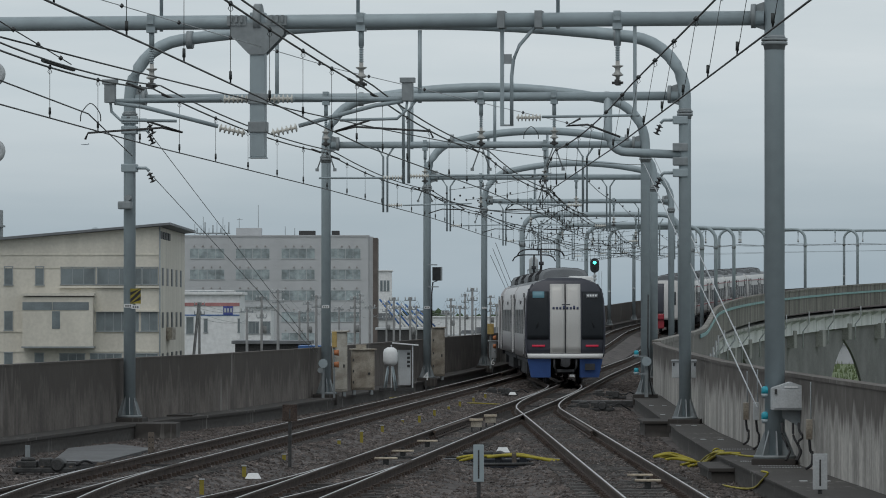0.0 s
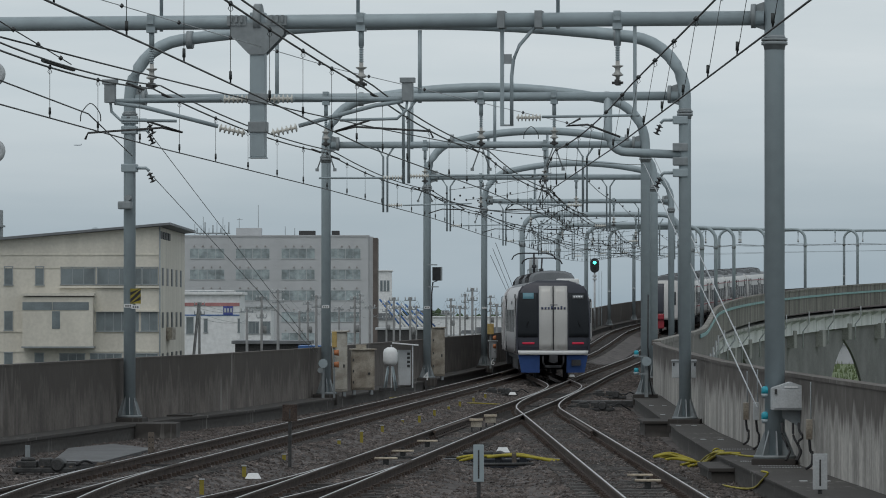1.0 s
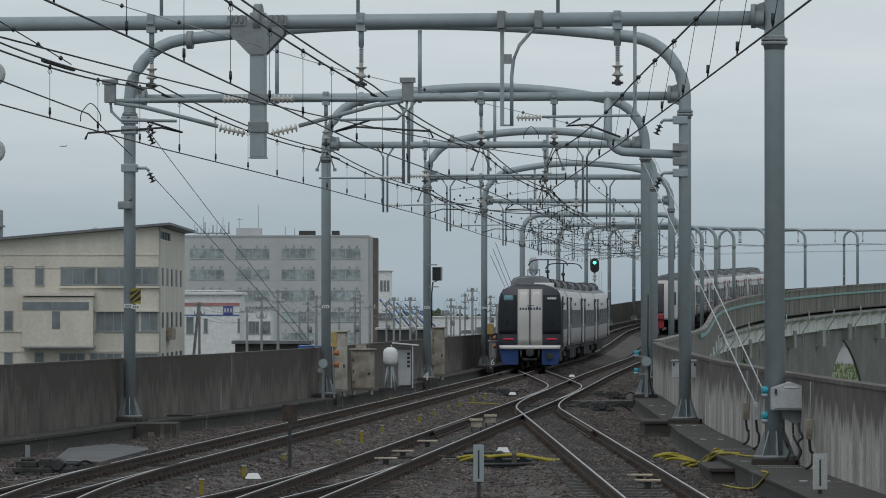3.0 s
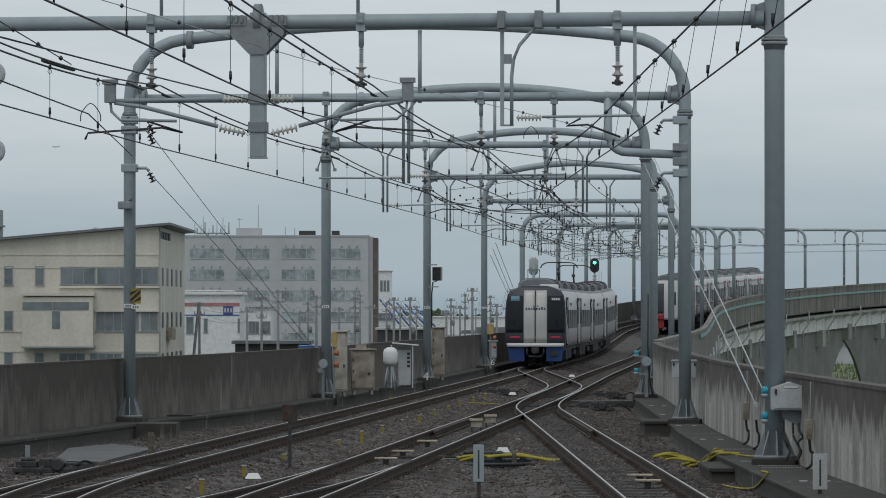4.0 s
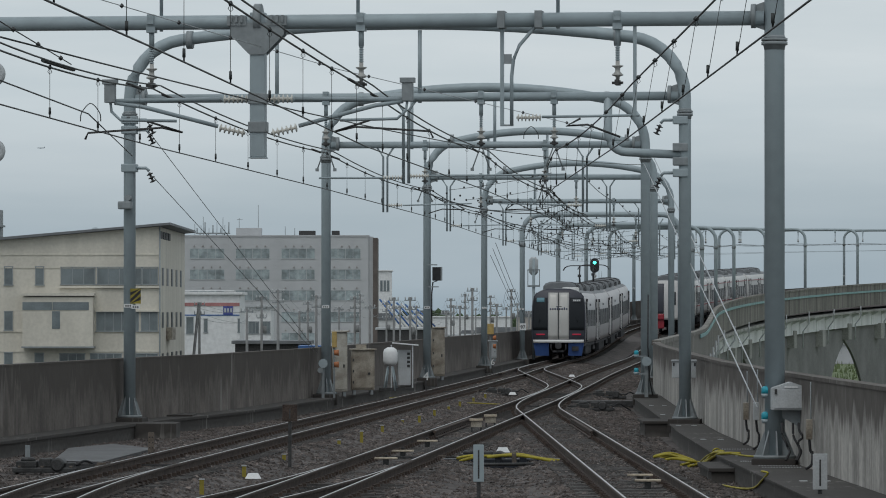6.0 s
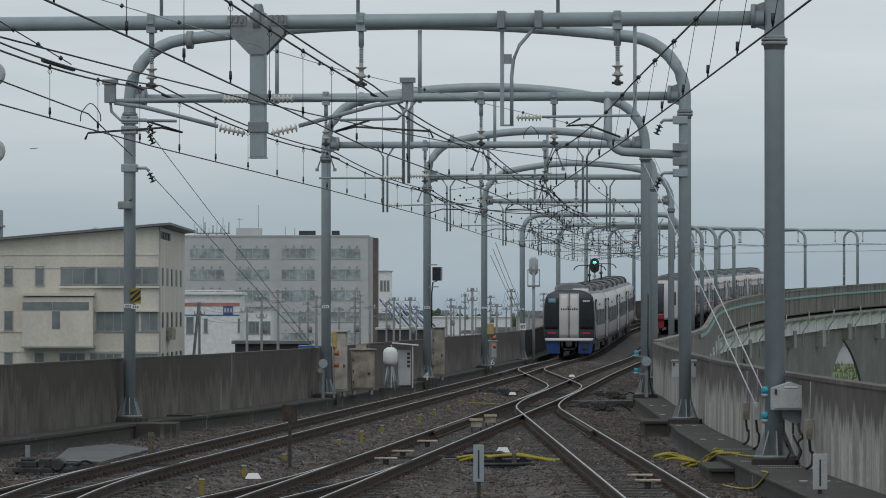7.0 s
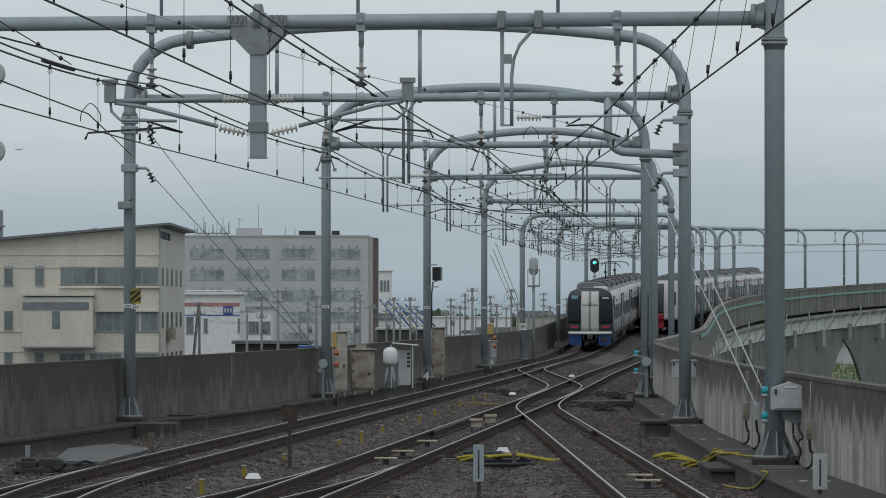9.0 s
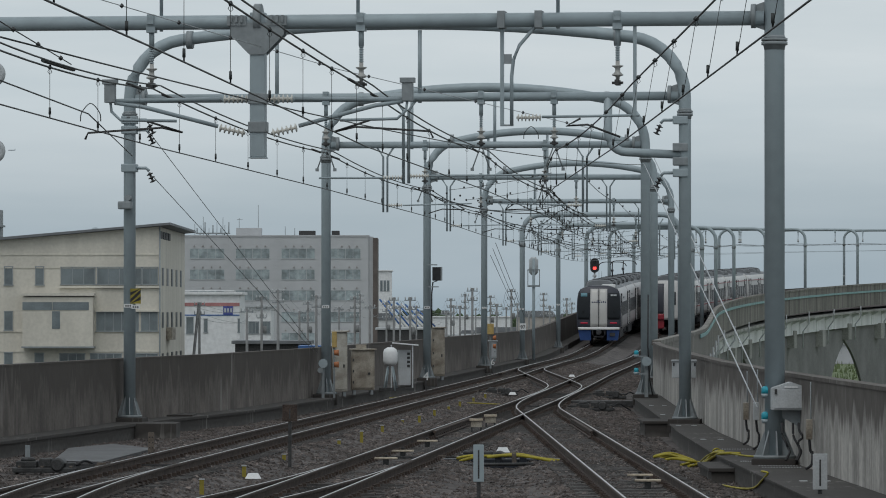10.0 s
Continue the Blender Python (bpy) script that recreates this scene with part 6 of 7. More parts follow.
def build_beige():
    y0 = 230.0
    xl, xr = -39.23, -21.83
    t = thing("apartment_building", "beige three-storey building with a shallow mono-pitch roof", "building", pose(0, y0 * DEPTH, 0))
    zr, zl = 9.006, 7.487
    bm = bmesh.new()
    v = [(xl, -9.0), (xr, -9.0), (xr, zr), (xl, zl)]
    a, b = [bm.verts.new((x, 0, z)) for x, z in v], [bm.verts.new((x, 37, z)) for x, z in v]
    bm.faces.new(a)
    bm.faces.new(b[::-1])
    for k in range(4):
        bm.faces.new((a[k], b[k], b[(k + 1) % 4], a[(k + 1) % 4]))
    wall = part("wall", bm, TOWN_WALL, t)
    bm = bmesh.new()
    v = [(xl, zl), (xr + 0.9, zr + 0.12), (xr + 0.9, zr + 0.3), (xl, zl + 0.22)]
    a, b = [bm.verts.new((x, -0.7, z)) for x, z in v], [bm.verts.new((x, 37.6, z)) for x, z in v]
    bm.faces.new(a)
    bm.faces.new(b[::-1])
    for k in range(4):
        bm.faces.new((a[k], b[k], b[(k + 1) % 4], a[(k + 1) % 4]))
    roof = part("roof", bm, ROOF, t, "thin grey sheet roof")
    part("roof_vent", tube(bmesh.new(), [(-26.86, 2, 8.659), (-26.86, 2, 8.876), (-26.86, 2, 8.963)], [0.3, 0.28, 0.12], 12), STEEL, roof)
    for z, d in ((6.836, 0.06), (5.838, 0.05), (0.934, 0.08), (-0.585, 0.06)):
        part("band", boxed(xl, xr + 0.02, -d, 0, z - 0.05, z + 0.05), TOWN_WALL, wall)
    part("ledge", boxed(-29.47, xr + 0.05, -0.25, 0, 4.276, 4.449), TOWN_WALL, wall)
    part("ledge", boxed(-26.73, xr + 0.05, -0.25, 0, 2.453, 2.583), TOWN_WALL, wall)
    for x0, x1, ya, yb, n in ((8, 22, 473, 504, 1), (63, 77, 473, 504, 1), (108, 168, 474, 503, 3), (172, 250, 474, 503, 4), (252, 279, 474, 503, 2), (8, 22, 552, 584, 1),
                              (171, 245, 553, 586, 5), (250, 279, 553, 586, 2), (8, 22, 625, 652, 1), (62, 77, 626, 652, 1), (106, 150, 627, 652, 3), (160, 215, 627, 652, 4), (240, 279, 627, 652, 2),
                              (-100, -40, 474, 503, 3), (-100, -40, 553, 586, 3)):
        window_unit(wall, (x0 - 784) * y0 / 5300, (x1 - 784) * y0 / 5300, 2.54 - (yb - 550) * y0 / 5300, 2.54 - (ya - 550) * y0 / 5300, n)
    # projecting bay
    bay = part("bay", boxed(-32.16, -26.78, -1.6, 0, -0.194, 3.582), TOWN_WALL, t)
    part("bay_roof", boxed(-32.24, -26.69, -1.8, 0, 3.668, 3.885), TOWN_WALL, bay)
    part("bay_glazing", boxed(-32.16, -29.90, -1.64, -1.6, 2.583, 3.191), GLASS_TOWN, bay)
    part("bay_glazing", boxed(-29.86, -27.08, -1.64, -1.6, 2.583, 3.191), GLASS_TOWN, bay)
    part("bay_glazing", boxed(-29.90, -29.29, -1.64, -1.6, 1.151, 2.497), GLASS_TOWN, bay)
    part("bay_foot", boxed(-32.24, -26.69, -1.7, 0, -0.324, -0.194), STEEL2, bay)
    # the gable side: slit windows, plain dark bars of a sign, air conditioner
    for ya, yb in ((475, 506), (553, 580), (625, 650)):
        for k in range(5):
            yy = 4 + k * 6.4
            part("slit_window", boxed(xr - 0.02, xr + 0.04, yy, yy + 2.1, 2.54 - (yb - 550) * 235 / 5300, 2.54 - (ya - 550) * 235 / 5300), GLASS_DARK, wall, "narrow dark window")
    for k in range(4):
        part("sign_bar", boxed(xr, xr + 0.05, 1.9 + k * 3.5, 4.5 + k * 3.5, 8.103, 8.677), BLACK, wall, "black sign stroke")
    part("downpipe", rod([(xr + 0.08, -0.08, -9), (xr + 0.08, -0.08, zr)], 0.06, 8), STEEL2, wall)
    part("air_box", boxed(xr, xr + 0.5, 9.6, 14.4, 0.234, 1.210, 0.03), CREAM, wall)


VENT = mat("brownish_vent_hood", (0.33, 0.32, 0.31), 0.7, 0, 0.1, 3, 0)


def build_grey_office():
    y0 = 510.0
    xl, xr = -44.84, -12.70
    t = thing("office_building", "long grey five-storey office block with rows of windows", "building", pose(0, y0 * DEPTH, 0))
    top = 15.15
    wall = part("wall", boxed(xl, xr, 0, 14, -9, top), GREY_WALL, t)
    part("parapet", boxed(xl - 0.1, xr + 0.1, -0.15, 14.1, top, top + 0.25), GREY_WALL, t)
    part("stair_tower", boxed(-12.70, -11.93, 0.5, 14, -9, top), GREY_WALL, t)
    part("stair_strip", boxed(-11.93, -11.16, 0.2, 14, -9, top - 0.2), mat("brown_cladding", (0.13, 0.11, 0.10), 0.8, 0, 0.2, 0.4, 0), t, "dark brown cladding strip")
    for r, yc in enumerate((449, 486, 523, 561, 598)):
        za, zb = 2.54 - (yc + 8.5 - 550) * y0 / 5300, 2.54 - (yc - 8.5 - 550) * y0 / 5300
        for x0, x1 in ((336, 397), (417, 477), (498, 557), (585, 638)):
            xa, xb = (x0 - 784) * y0 / 5300, (x1 - 784) * y0 / 5300
            window_unit(wall, xa, xb, za, zb, 4, 0.0, GLASS_OFFICE, PALE)
            for k in range(4):
                if (r * 7 + k * 3 + x0) % 5:
                    xk = xa + (xb - xa) * (k + 0.5) / 4
                    part("vent", tube(bmesh.new(), [(xk, -0.25, zb + 0.42), (xk, 0, zb + 0.42)], [0.13, 0.16], 8), VENT, wall)
        part("joint", boxed(xl, xr, -0.02, 0, zb + 0.8, zb + 0.84), GREY_WALL, wall)
    for x in (404, 410, 486, 492, 565, 572):
        xa = (x - 784) * y0 / 5300
        part("pilaster", boxed(xa - 0.04, xa + 0.04, -0.03, 0, -9, top), GREY_WALL, wall)
    ph = part("penthouse", boxed(-35.41, -31.18, 4, 10, top, 16.69), GREY_WALL, t)
    for x0, x1 in ((528, 557), (586, 600)):
        u = part("roof_chiller", boxed((x0 - 784) * y0 / 5300, (x1 - 784) * y0 / 5300, 3, 6, top, top + 1.05, 0.05), IRON, t, "dark roof chiller")
    deck = part("antenna_deck", boxed(-42.24, -36.47, 2, 5, top + 0.5, top + 0.7), STEEL2, t)
    for k in range(9):
        x = -42.05 + k * 0.68
        part("antenna", rod([(x, 3, top + 0.5), (x, 3, top + 1.5 + 0.5 * (k % 3))], 0.05 if k % 2 else 0.1, 6), STEEL2, deck)
    for k in range(4):
        part("deck_leg", rod([(-41.57 + k * 1.4, 3.5, top), (-41.57 + k * 1.4, 3.5, top + 0.5)], 0.08, 6), STEEL2, deck)
    for x, h in ((342, 395), (357, 383), (392, 384), (455, 362), (503, 400), (520, 403), (421, 385)):
        part("mast", rod([((x - 784) * y0 / 5300, 5, top), ((x - 784) * y0 / 5300, 5, 2.54 - (h - 550) * y0 / 5300)], 0.05, 6), STEEL2, t)
    part("aerial", rod([(-35.32, 5, 18.13), (-34.35, 5, 18.13)], 0.04, 6), STEEL2, t)


def build_low_buildings():
    def shed(label, x0, x1, y0, y, ybot_d, roof_mat, wall_mat, d=12, rows=()):
        t = thing("shed", label, "building", pose(0, y * DEPTH, 0), group="low town buildings")
        xa, xb = (x0 - 784) * y / 5300, (x1 - 784) * y / 5300
        z = 2.54 - (y0 - 550) * y / 5300
        wall = part("wall", boxed(xa, xb, 0, d, -9, z - 0.3), wall_mat, t)
        part("roof", boxed(xa - 0.3, xb + 0.3, -0.4, d + 0.3, z - 0.3, z, 0.03), roof_mat, t)
        for (wx0, wx1, wy0, wy1, n) in rows:
            window_unit(wall, (wx0 - 784) * y / 5300, (wx1 - 784) * y / 5300, 2.54 - (wy1 - 550) * y / 5300, 2.54 - (wy0 - 550) * y / 5300, n)
        return t, wall
    red = mat("faded_red_band", (0.42, 0.2, 0.19), 0.7, 0, 0.2, 1, 0)
    t, w = shed("white two-storey workshop with a red and a blue band", 318, 424, 517, 330, 0, WHITE, WHITE, 14, ((330, 342, 562, 590, 1), (361, 367, 565, 588, 1), (421, 424, 565, 588, 1)))
    part("band", boxed(-29.02, -22.42, -0.06, 0, 3.038, 3.412), red, w, "faded red band")
    part("band", boxed(-29.02, -22.42, -0.05, 0, 1.980, 2.104), ROOF_BLUE, w, "blue band")
    sgn = part("sign_board", boxed(-24.22, -23.16, -0.15, -0.05, 2.104, 3.038), mat("blue_sign", (0.07, 0.09, 0.3), 0.5), w, "blue sign board")
    for k in range(3):
        part("sign_bar", boxed(-24.10 + k * 0.33, -24.10 + k * 0.33 + 0.2, -0.17, -0.15, 2.353, 2.789), PALE, sgn, "pale sign stroke")
    for k in range(4):
        part("roof_rail", boxed(-29.02, -23.04, 1.0, 1.1, 3.785 + k * 0.3, 3.785 + k * 0.3 + 0.1), WHITE, t)
    for x in (365, 413):
        part("roof_dome", tube(bmesh.new(), [((x - 784) * 330 / 5300, 1, 3.474), ((x - 784) * 330 / 5300, 1, 3.723), ((x - 784) * 330 / 5300, 1, 3.848)], [0.5, 0.45, 0.1], 12), WHITE, t, "white roof dome")
    shed("grey shed beside the white workshop", 424, 480, 540, 350, 0, PALE, WHITE, 10, ((440, 458, 570, 590, 3), (462, 478, 570, 590, 3)))
    shed("dark low shed with a flat roof", 416, 545, 603, 260, 0, ROOF, IRON, 8)
    shed("low shed with a blue roof", 534, 572, 612, 250, 0, ROOF_BLUE, PALE, 8)
    shed("small white tower block", 668, 693, 478, 700, 0, WHITE, WHITE, 10, ((673, 677, 497, 515, 1), (679, 683, 497, 515, 1), (685, 689, 497, 515, 1)))
    shed("dark workshop with a deep flat roof", 668, 750, 580, 420, 0, PALE, IRON, 12)
    t, w = shed("long white warehouse with a pale roof", 700, 905, 560, 800, 0, WHITE, WHITE, 30)
    shed("long low grey warehouse", 690, 1010, 592, 600, 0, PALE, mat("grey_sheet_wall", (0.3, 0.32, 0.34), 0.7, 0, 0.15, 0.3, 0), 20)
    t = thing("shed", "workshop with a ribbed blue and white sloping roof", "building", pose(0, 705.76, 0), group="low town buildings")
    part("wall", boxed(-7.804, -2.989, 0, 10, -9, 0.049), PALE, t)
    for k in range(9):
        x = -9.298 + k * 0.62
        part("roof_rib", rod([(x, 0, 4.200 - k * 0.12), (x + 3.2, -1, 0.215)], 0.13, 5), WHITE if k % 2 else ROOF_BLUE, t)


def build_town_backdrop():
    """Tree line and low roofs along the horizon."""
    bm = bmesh.new()
    rng = random.Random(5)
    for k in range(260):
        x, y = rng.uniform(-150, 180), rng.uniform(1400, 1540)
        h = rng.uniform(6.5, 10.5)
        r = rng.uniform(1.2, 2.6)
        for j in range(5):
            c = Vector((x + rng.uniform(-r, r), y + rng.uniform(-r, r), -9 + h * rng.uniform(0.5, 1.0)))
            mm = Matrix.Translation(c) @ Matrix.Rotation(rng.uniform(0, 6), 4, "Z") @ Matrix.Diagonal((r * 0.6, r * 0.6, r * rng.uniform(0.5, 1.1), 1))
            bmesh.ops.create_icosphere(bm, subdivisions=1, radius=1.0, matrix=mm)
        tube(bm, [(x, y, -9), (x, y, -9 + h * 0.6)], [0.3, 0.15], 5)
    tagged(part("trees", bm, LEAF), "dark green line of trees at the horizon", "trees", kind="stuff")
    rng = random.Random(9)
    grey = [mat("far_block_%s" % n, c, 0.85, 0, 0.12, 0.2, 0, fine=1) for n, c in (("pale", (0.4, 0.41, 0.42)), ("white", (0.55, 0.56, 0.56)), ("warm", (0.38, 0.35, 0.32)))]
    for k in range(46):
        x, y = rng.uniform(-190, 60), rng.uniform(600, 1250)
        w, d, h = rng.uniform(6, 18), rng.uniform(6, 14), rng.uniform(5, 11.0)
        t = thing("house", "distant low town house", "building", pose(x, y * DEPTH, -9), group="distant houses")
        part("wall", boxed(-w / 2, w / 2, 0, d, 0, h), rng.choice(grey), t)
        bm = bmesh.new()
        v = [(-w / 2 - 0.3, h), (w / 2 + 0.3, h), (w / 2 - 0.6, h + 1.4), (-w / 2 + 0.6, h + 1.4)]
        a, b = [bm.verts.new((p, -0.3, q)) for p, q in v], [bm.verts.new((p, d + 0.3, q)) for p, q in v]
        bm.faces.new(a)
        bm.faces.new(b[::-1])
        for j in range(4):
            bm.faces.new((a[j], b[j], b[(j + 1) % 4], a[(j + 1) % 4]))
        part("roof", bm, ROOF, t)


POLE_GREY = mat("concrete_pole", (0.22, 0.225, 0.225), 0.85, 0, 0.2, 2, 0.05)


def utility_pole(h, arms):
    t = thing("utility_pole", "grey concrete utility pole with crossarms and insulators", "utility pole", group="utility poles behind the parapet")
    part("shaft", rod([(0, 0, 0), (0, 0, h)], [0.15, 0.09], 8), POLE_GREY, t)
    for k in range(arms):
        z = h - 0.25 - k * 0.75
        arm = part("crossarm", boxed(-0.5 + 0.06 * k, 0.5 - 0.06 * k, -0.04, 0.04, z - 0.04, z + 0.04), STEEL2, t)
        for j in range(4):
            x = -0.42 + 0.28 * j
            part("pin_insulator", tube(bmesh.new(), [(x, 0, z + 0.04), (x, 0, z + 0.2), (x, 0, z + 0.3)], [0.03, 0.06, 0.03], 6), PALE, arm, "small white insulator")
    if arms == 3:
        part("transformer", tube(bmesh.new(), [(0.25, 0, h - 3.0), (0.25, 0, h - 2.4)], 0.17, 10), POLE_GREY, t)
    return t


def build_utility_poles():
    kinds = [utility_pole(12.6, 2), utility_pole(11.4, 1), utility_pole(13.0, 3)]
    rng = random.Random(21)
    spots = [(353, 250), (437, 230), (463, 240), (492, 225), (530, 260), (545, 290), (560, 245), (600, 300), (628, 250), (637, 330), (655, 270), (684, 320), (697, 260), (708, 360), (726, 240),
             (737, 380), (790, 260), (798, 330), (803, 400), (814, 280), (823, 350), (836, 240), (842, 420), (868, 330), (879, 280), (896, 360), (905, 300), (916, 420), (936, 330), (962, 380), (973, 300), (985, 430), (1003, 370), (1012, 450)]
    tops = []
    for k, (x, y) in enumerate(spots):
        m = pose((x - 784) * y / 5300, y * DEPTH, -9.0 + rng.uniform(-0.6, 0.8), 0, 0, rng.uniform(-35, 35))
        if k < 3:
            ob = kinds[k]
            ob.matrix_basis = m
        else:
            ob = copy_thing(kinds[k % 3], m)
        tops.append(m.translation + Vector((0, 0, (12.3, 11.1, 12.7)[k % 3])))
    for a, b in zip(tops, tops[1:]):
        for dz in (0, -0.8):
            for dx in (-0.6, 0.6):
                n = 6
                pts = [a.lerp(b, i / n) + Vector((dx, 0, dz - 0.22 * 4 * (i / n) * (1 - i / n))) for i in range(n + 1)]
                t = thing("power_line", "thin overhead power line between utility poles", "wire", group="town power lines")
                part("strand", rod(pts, 0.012, 4), STEEL2, t)
    t = thing("utility_pole", "leaning brown timber brace pole", "utility pole")
    part("shaft", rod([(-21.60, 401, -9), (-20.38, 401, 3.106)], 0.12, 8), POLE_GREY, t)


def build_tower():
    """A telecom mast with round dishes, at the edge of the view."""
    y = 420
    t = thing("telecom_tower", "grey lattice telecom tower with round dishes", "tower", pose(-64.19, y * DEPTH, -9))
    for sx in (-1, 1):
        for sy in (-1, 1):
            part("leg", rod([(sx * 1.8, sy * 1.8, 0), (sx * 1.3, sy * 1.3, 52)], 0.13, 6), STEEL, t)
    for k in range(17):
        z = k * 3.0
        w = 1.8 - 0.5 * z / 52
        for sy in (-1, 1):
            part("brace", rod([(-w, sy * w, z), (w, sy * w, z + 3)], 0.06, 5), STEEL, t)
            part("brace", rod([(w, sy * w, z), (-w, sy * w, z + 3)], 0.06, 5), STEEL, t)
    for py in (132, 268):
        z = 2.54 - (py - 550) * y / 5300 + 9
        d = part("dish", tube(bmesh.new(), [(1.2, -2.3, z), (1.2, -2.1, z), (1.2, -1.6, z)], [1.35, 1.75, 1.75], 28), PALE, t, "round grey dish")
    part("platform", boxed(-2.2, 2.6, -2.2, 2.2, 2.54 - (402 - 550) * y / 5300 + 9, 2.54 - (399 - 550) * y / 5300 + 9), STEEL2, t)
    part("cabinet", boxed(1.2, 2.4, -1.5, 1, 2.54 - (420 - 550) * y / 5300 + 9, 2.54 - (372 - 550) * y / 5300 + 9, 0.1), STEEL2, t)


# ---- far viaduct side: girders, brackets, piers ----
PIER = mat("grey_pier_concrete", (0.20, 0.20, 0.195), 0.9, 0, 0.2, 0.3, 0.05, fine=6)
GIRDER = mat("pale_girder_paint", (0.70, 0.71, 0.71), 0.7, 0, 0.15, 0.5, 0.02, streak=True)
PIER_0 = 305.0


def build_viaduct_side():
    us = span(241, 674, 5)
    bm = sweep(bmesh.new(), along(us, lambda u: wall_right_off(u) + 0.26), [(0.0, 1.18), (0.0, 1.36), (0.06, 1.36), (0.06, 1.18)])
    tagged(part("cable_pipe", bm, PIPE_TEAL), "pale teal pipe along the outer face of the parapet", "pipe", kind="structure")
    bm = sweep(bmesh.new(), along(us, 6.0), [(-0.25, -2.15), (-0.25, -0.76), (0.25, -0.76), (0.25, -2.15)])
    tagged(part("girder", bm, GIRDER), "pale concrete edge girder under the viaduct deck", "girder", kind="structure")
    bm = sweep(bmesh.new(), along(us, -1.6), [(-0.25, -2.15), (-0.25, -0.76), (0.25, -0.76), (0.25, -2.15)])
    tagged(part("girder", bm, CONC_FAR), "pale concrete edge girder under the viaduct deck", "girder", kind="structure")
    for k, u in enumerate(span(244, 640, 6)):
        h = heading(u)
        m = Matrix.Translation(at(u, 6.25)) @ Matrix.Rotation(-h, 4, "Z")
        t = thing("deck_bracket", "concrete bracket under the deck edge", "bracket", m, group="deck brackets")
        bm = bmesh.new()
        v = [(0, -0.76), (0.7, -0.76), (0.7, -0.9), (0.06, -1.2), (0.06, -2.12), (0, -2.12)]
        a, b = [bm.verts.new((x, -0.12, z)) for x, z in v], [bm.verts.new((x, 0.12, z)) for x, z in v]
        bm.faces.new(a)
        bm.faces.new(b[::-1])
        for j in range(6):
            bm.faces.new((a[j], b[j], b[(j + 1) % 6], a[(j + 1) % 6]))
        part("web", bm, GIRDER, t)
        if k % 3 == 0:
            part("drain_pipe", rod([(0.9, -0.3, -0.1), (0.9, -0.3, -1.2), (0.35, -0.3, -1.9), (0.35, -0.3, -3.4)], 0.06, 8), PALE, t)
    # wide flared piers with pointed gaps, 0.25 m thin to fit the camera's view
    for k in range(8):
        u = PIER_0 + k * 38
        h = heading(u)
        p = at(u, 2.0)
        m = Matrix.Translation((p.x, p.y, -9)) @ Matrix.Rotation(-h, 4, "Z")
        t = thing("viaduct_pier", "wide thin grey concrete pier face with flaring curved sides", "pier", m, group="viaduct piers")
        top = p.z - 2.15 + 9
        bm = bmesh.new()
        n = 24
        a, b = [], []
        for j in range(n + 1):
            f = j / n
            hw = 18.95 - 12.5 * max(0.0, 1 - min(1.0, f / 0.85) ** 2.2) ** 0.8
            # every other joint between piers is closed, so the camera sees one gap
            hl, hr = (18.95, hw) if k % 2 == 0 else (hw, 18.95)
            a.append((bm.verts.new((3.65, -hl, top * f)), bm.verts.new((3.65, hr, top * f))))
            b.append((bm.verts.new((3.9, -hl, top * f)), bm.verts.new((3.9, hr, top * f))))
        for j in range(n):
            for (p0, p1), (q0, q1), flip in ((a[j], a[j + 1], 1), (b[j], b[j + 1], 0)):
                f = (p0, p1, q1, q0)
                bm.faces.new(f[::-1] if flip else f)
            bm.faces.new((a[j][0], b[j][0], b[j + 1][0], a[j + 1][0])).smooth = True
            bm.faces.new((b[j][1], a[j][1], a[j + 1][1], b[j + 1][1])).smooth = True
        bm.faces.new((a[n][0], b[n][0], b[n][1], a[n][1]))
        part("shaft", bm, PIER, t)
        for y in (-19, 0):
            part("bearing_block", boxed(3.2, 4.6, y - 0.9, y + 0.9, top - 1.5, top + 0.1, 0.05), CONC_FAR, t, "pale bearing block")
    bm = bmesh.new()
    rng = random.Random(3)
    for k in range(5000):
        x, y = rng.uniform(20, 120), rng.uniform(305, 1020)
        hgt, w = rng.uniform(0.4, 1.3), rng.uniform(0.1, 0.3)
        a = rng.uniform(0, 3.14)
        c, s = math.cos(a) * w, math.sin(a) * w
        vs = [bm.verts.new(q) for q in ((x - c, y - s, -9), (x + c, y + s, -9), (x + rng.uniform(-0.2, 0.2), y, -9 + hgt))]
        bm.faces.new(vs)
    tagged(part("grass", bm, GRASS), "tall green grass below the viaduct", "grass", kind="stuff")
    bm = boxed(20, 140, 290, 1030, -9.02, -8.96)
    tagged(part("grass_field", bm, GRASS), "green grassy ground below the viaduct", "grass", kind="structure")
    # made-up block, added so the pier gap shows pale grey above the grass
    t = thing("warehouse", "long pale stand-in block beyond the grass", "building", pose(85, 1045, -9))
    part("wall", boxed(-40, 40, 0, 20, 0, 4.2), GREY_WALL, t)
    part("roof", boxed(-40.5, 40.5, -0.6, 20.6, 4.2, 4.6), WHITE, t)
    for k in range(20):
        part("panel_rib", boxed(-39.4 + k * 4.1, -39.2 + k * 4.1, -0.12, 0, 0, 4.1), PALE, t)


# ---- aeroplane ----
PLANE_GREY = mat("hazy_grey_fuselage", (0.25, 0.27, 0.29), 0.6, 0, 0.1, 1, 0)


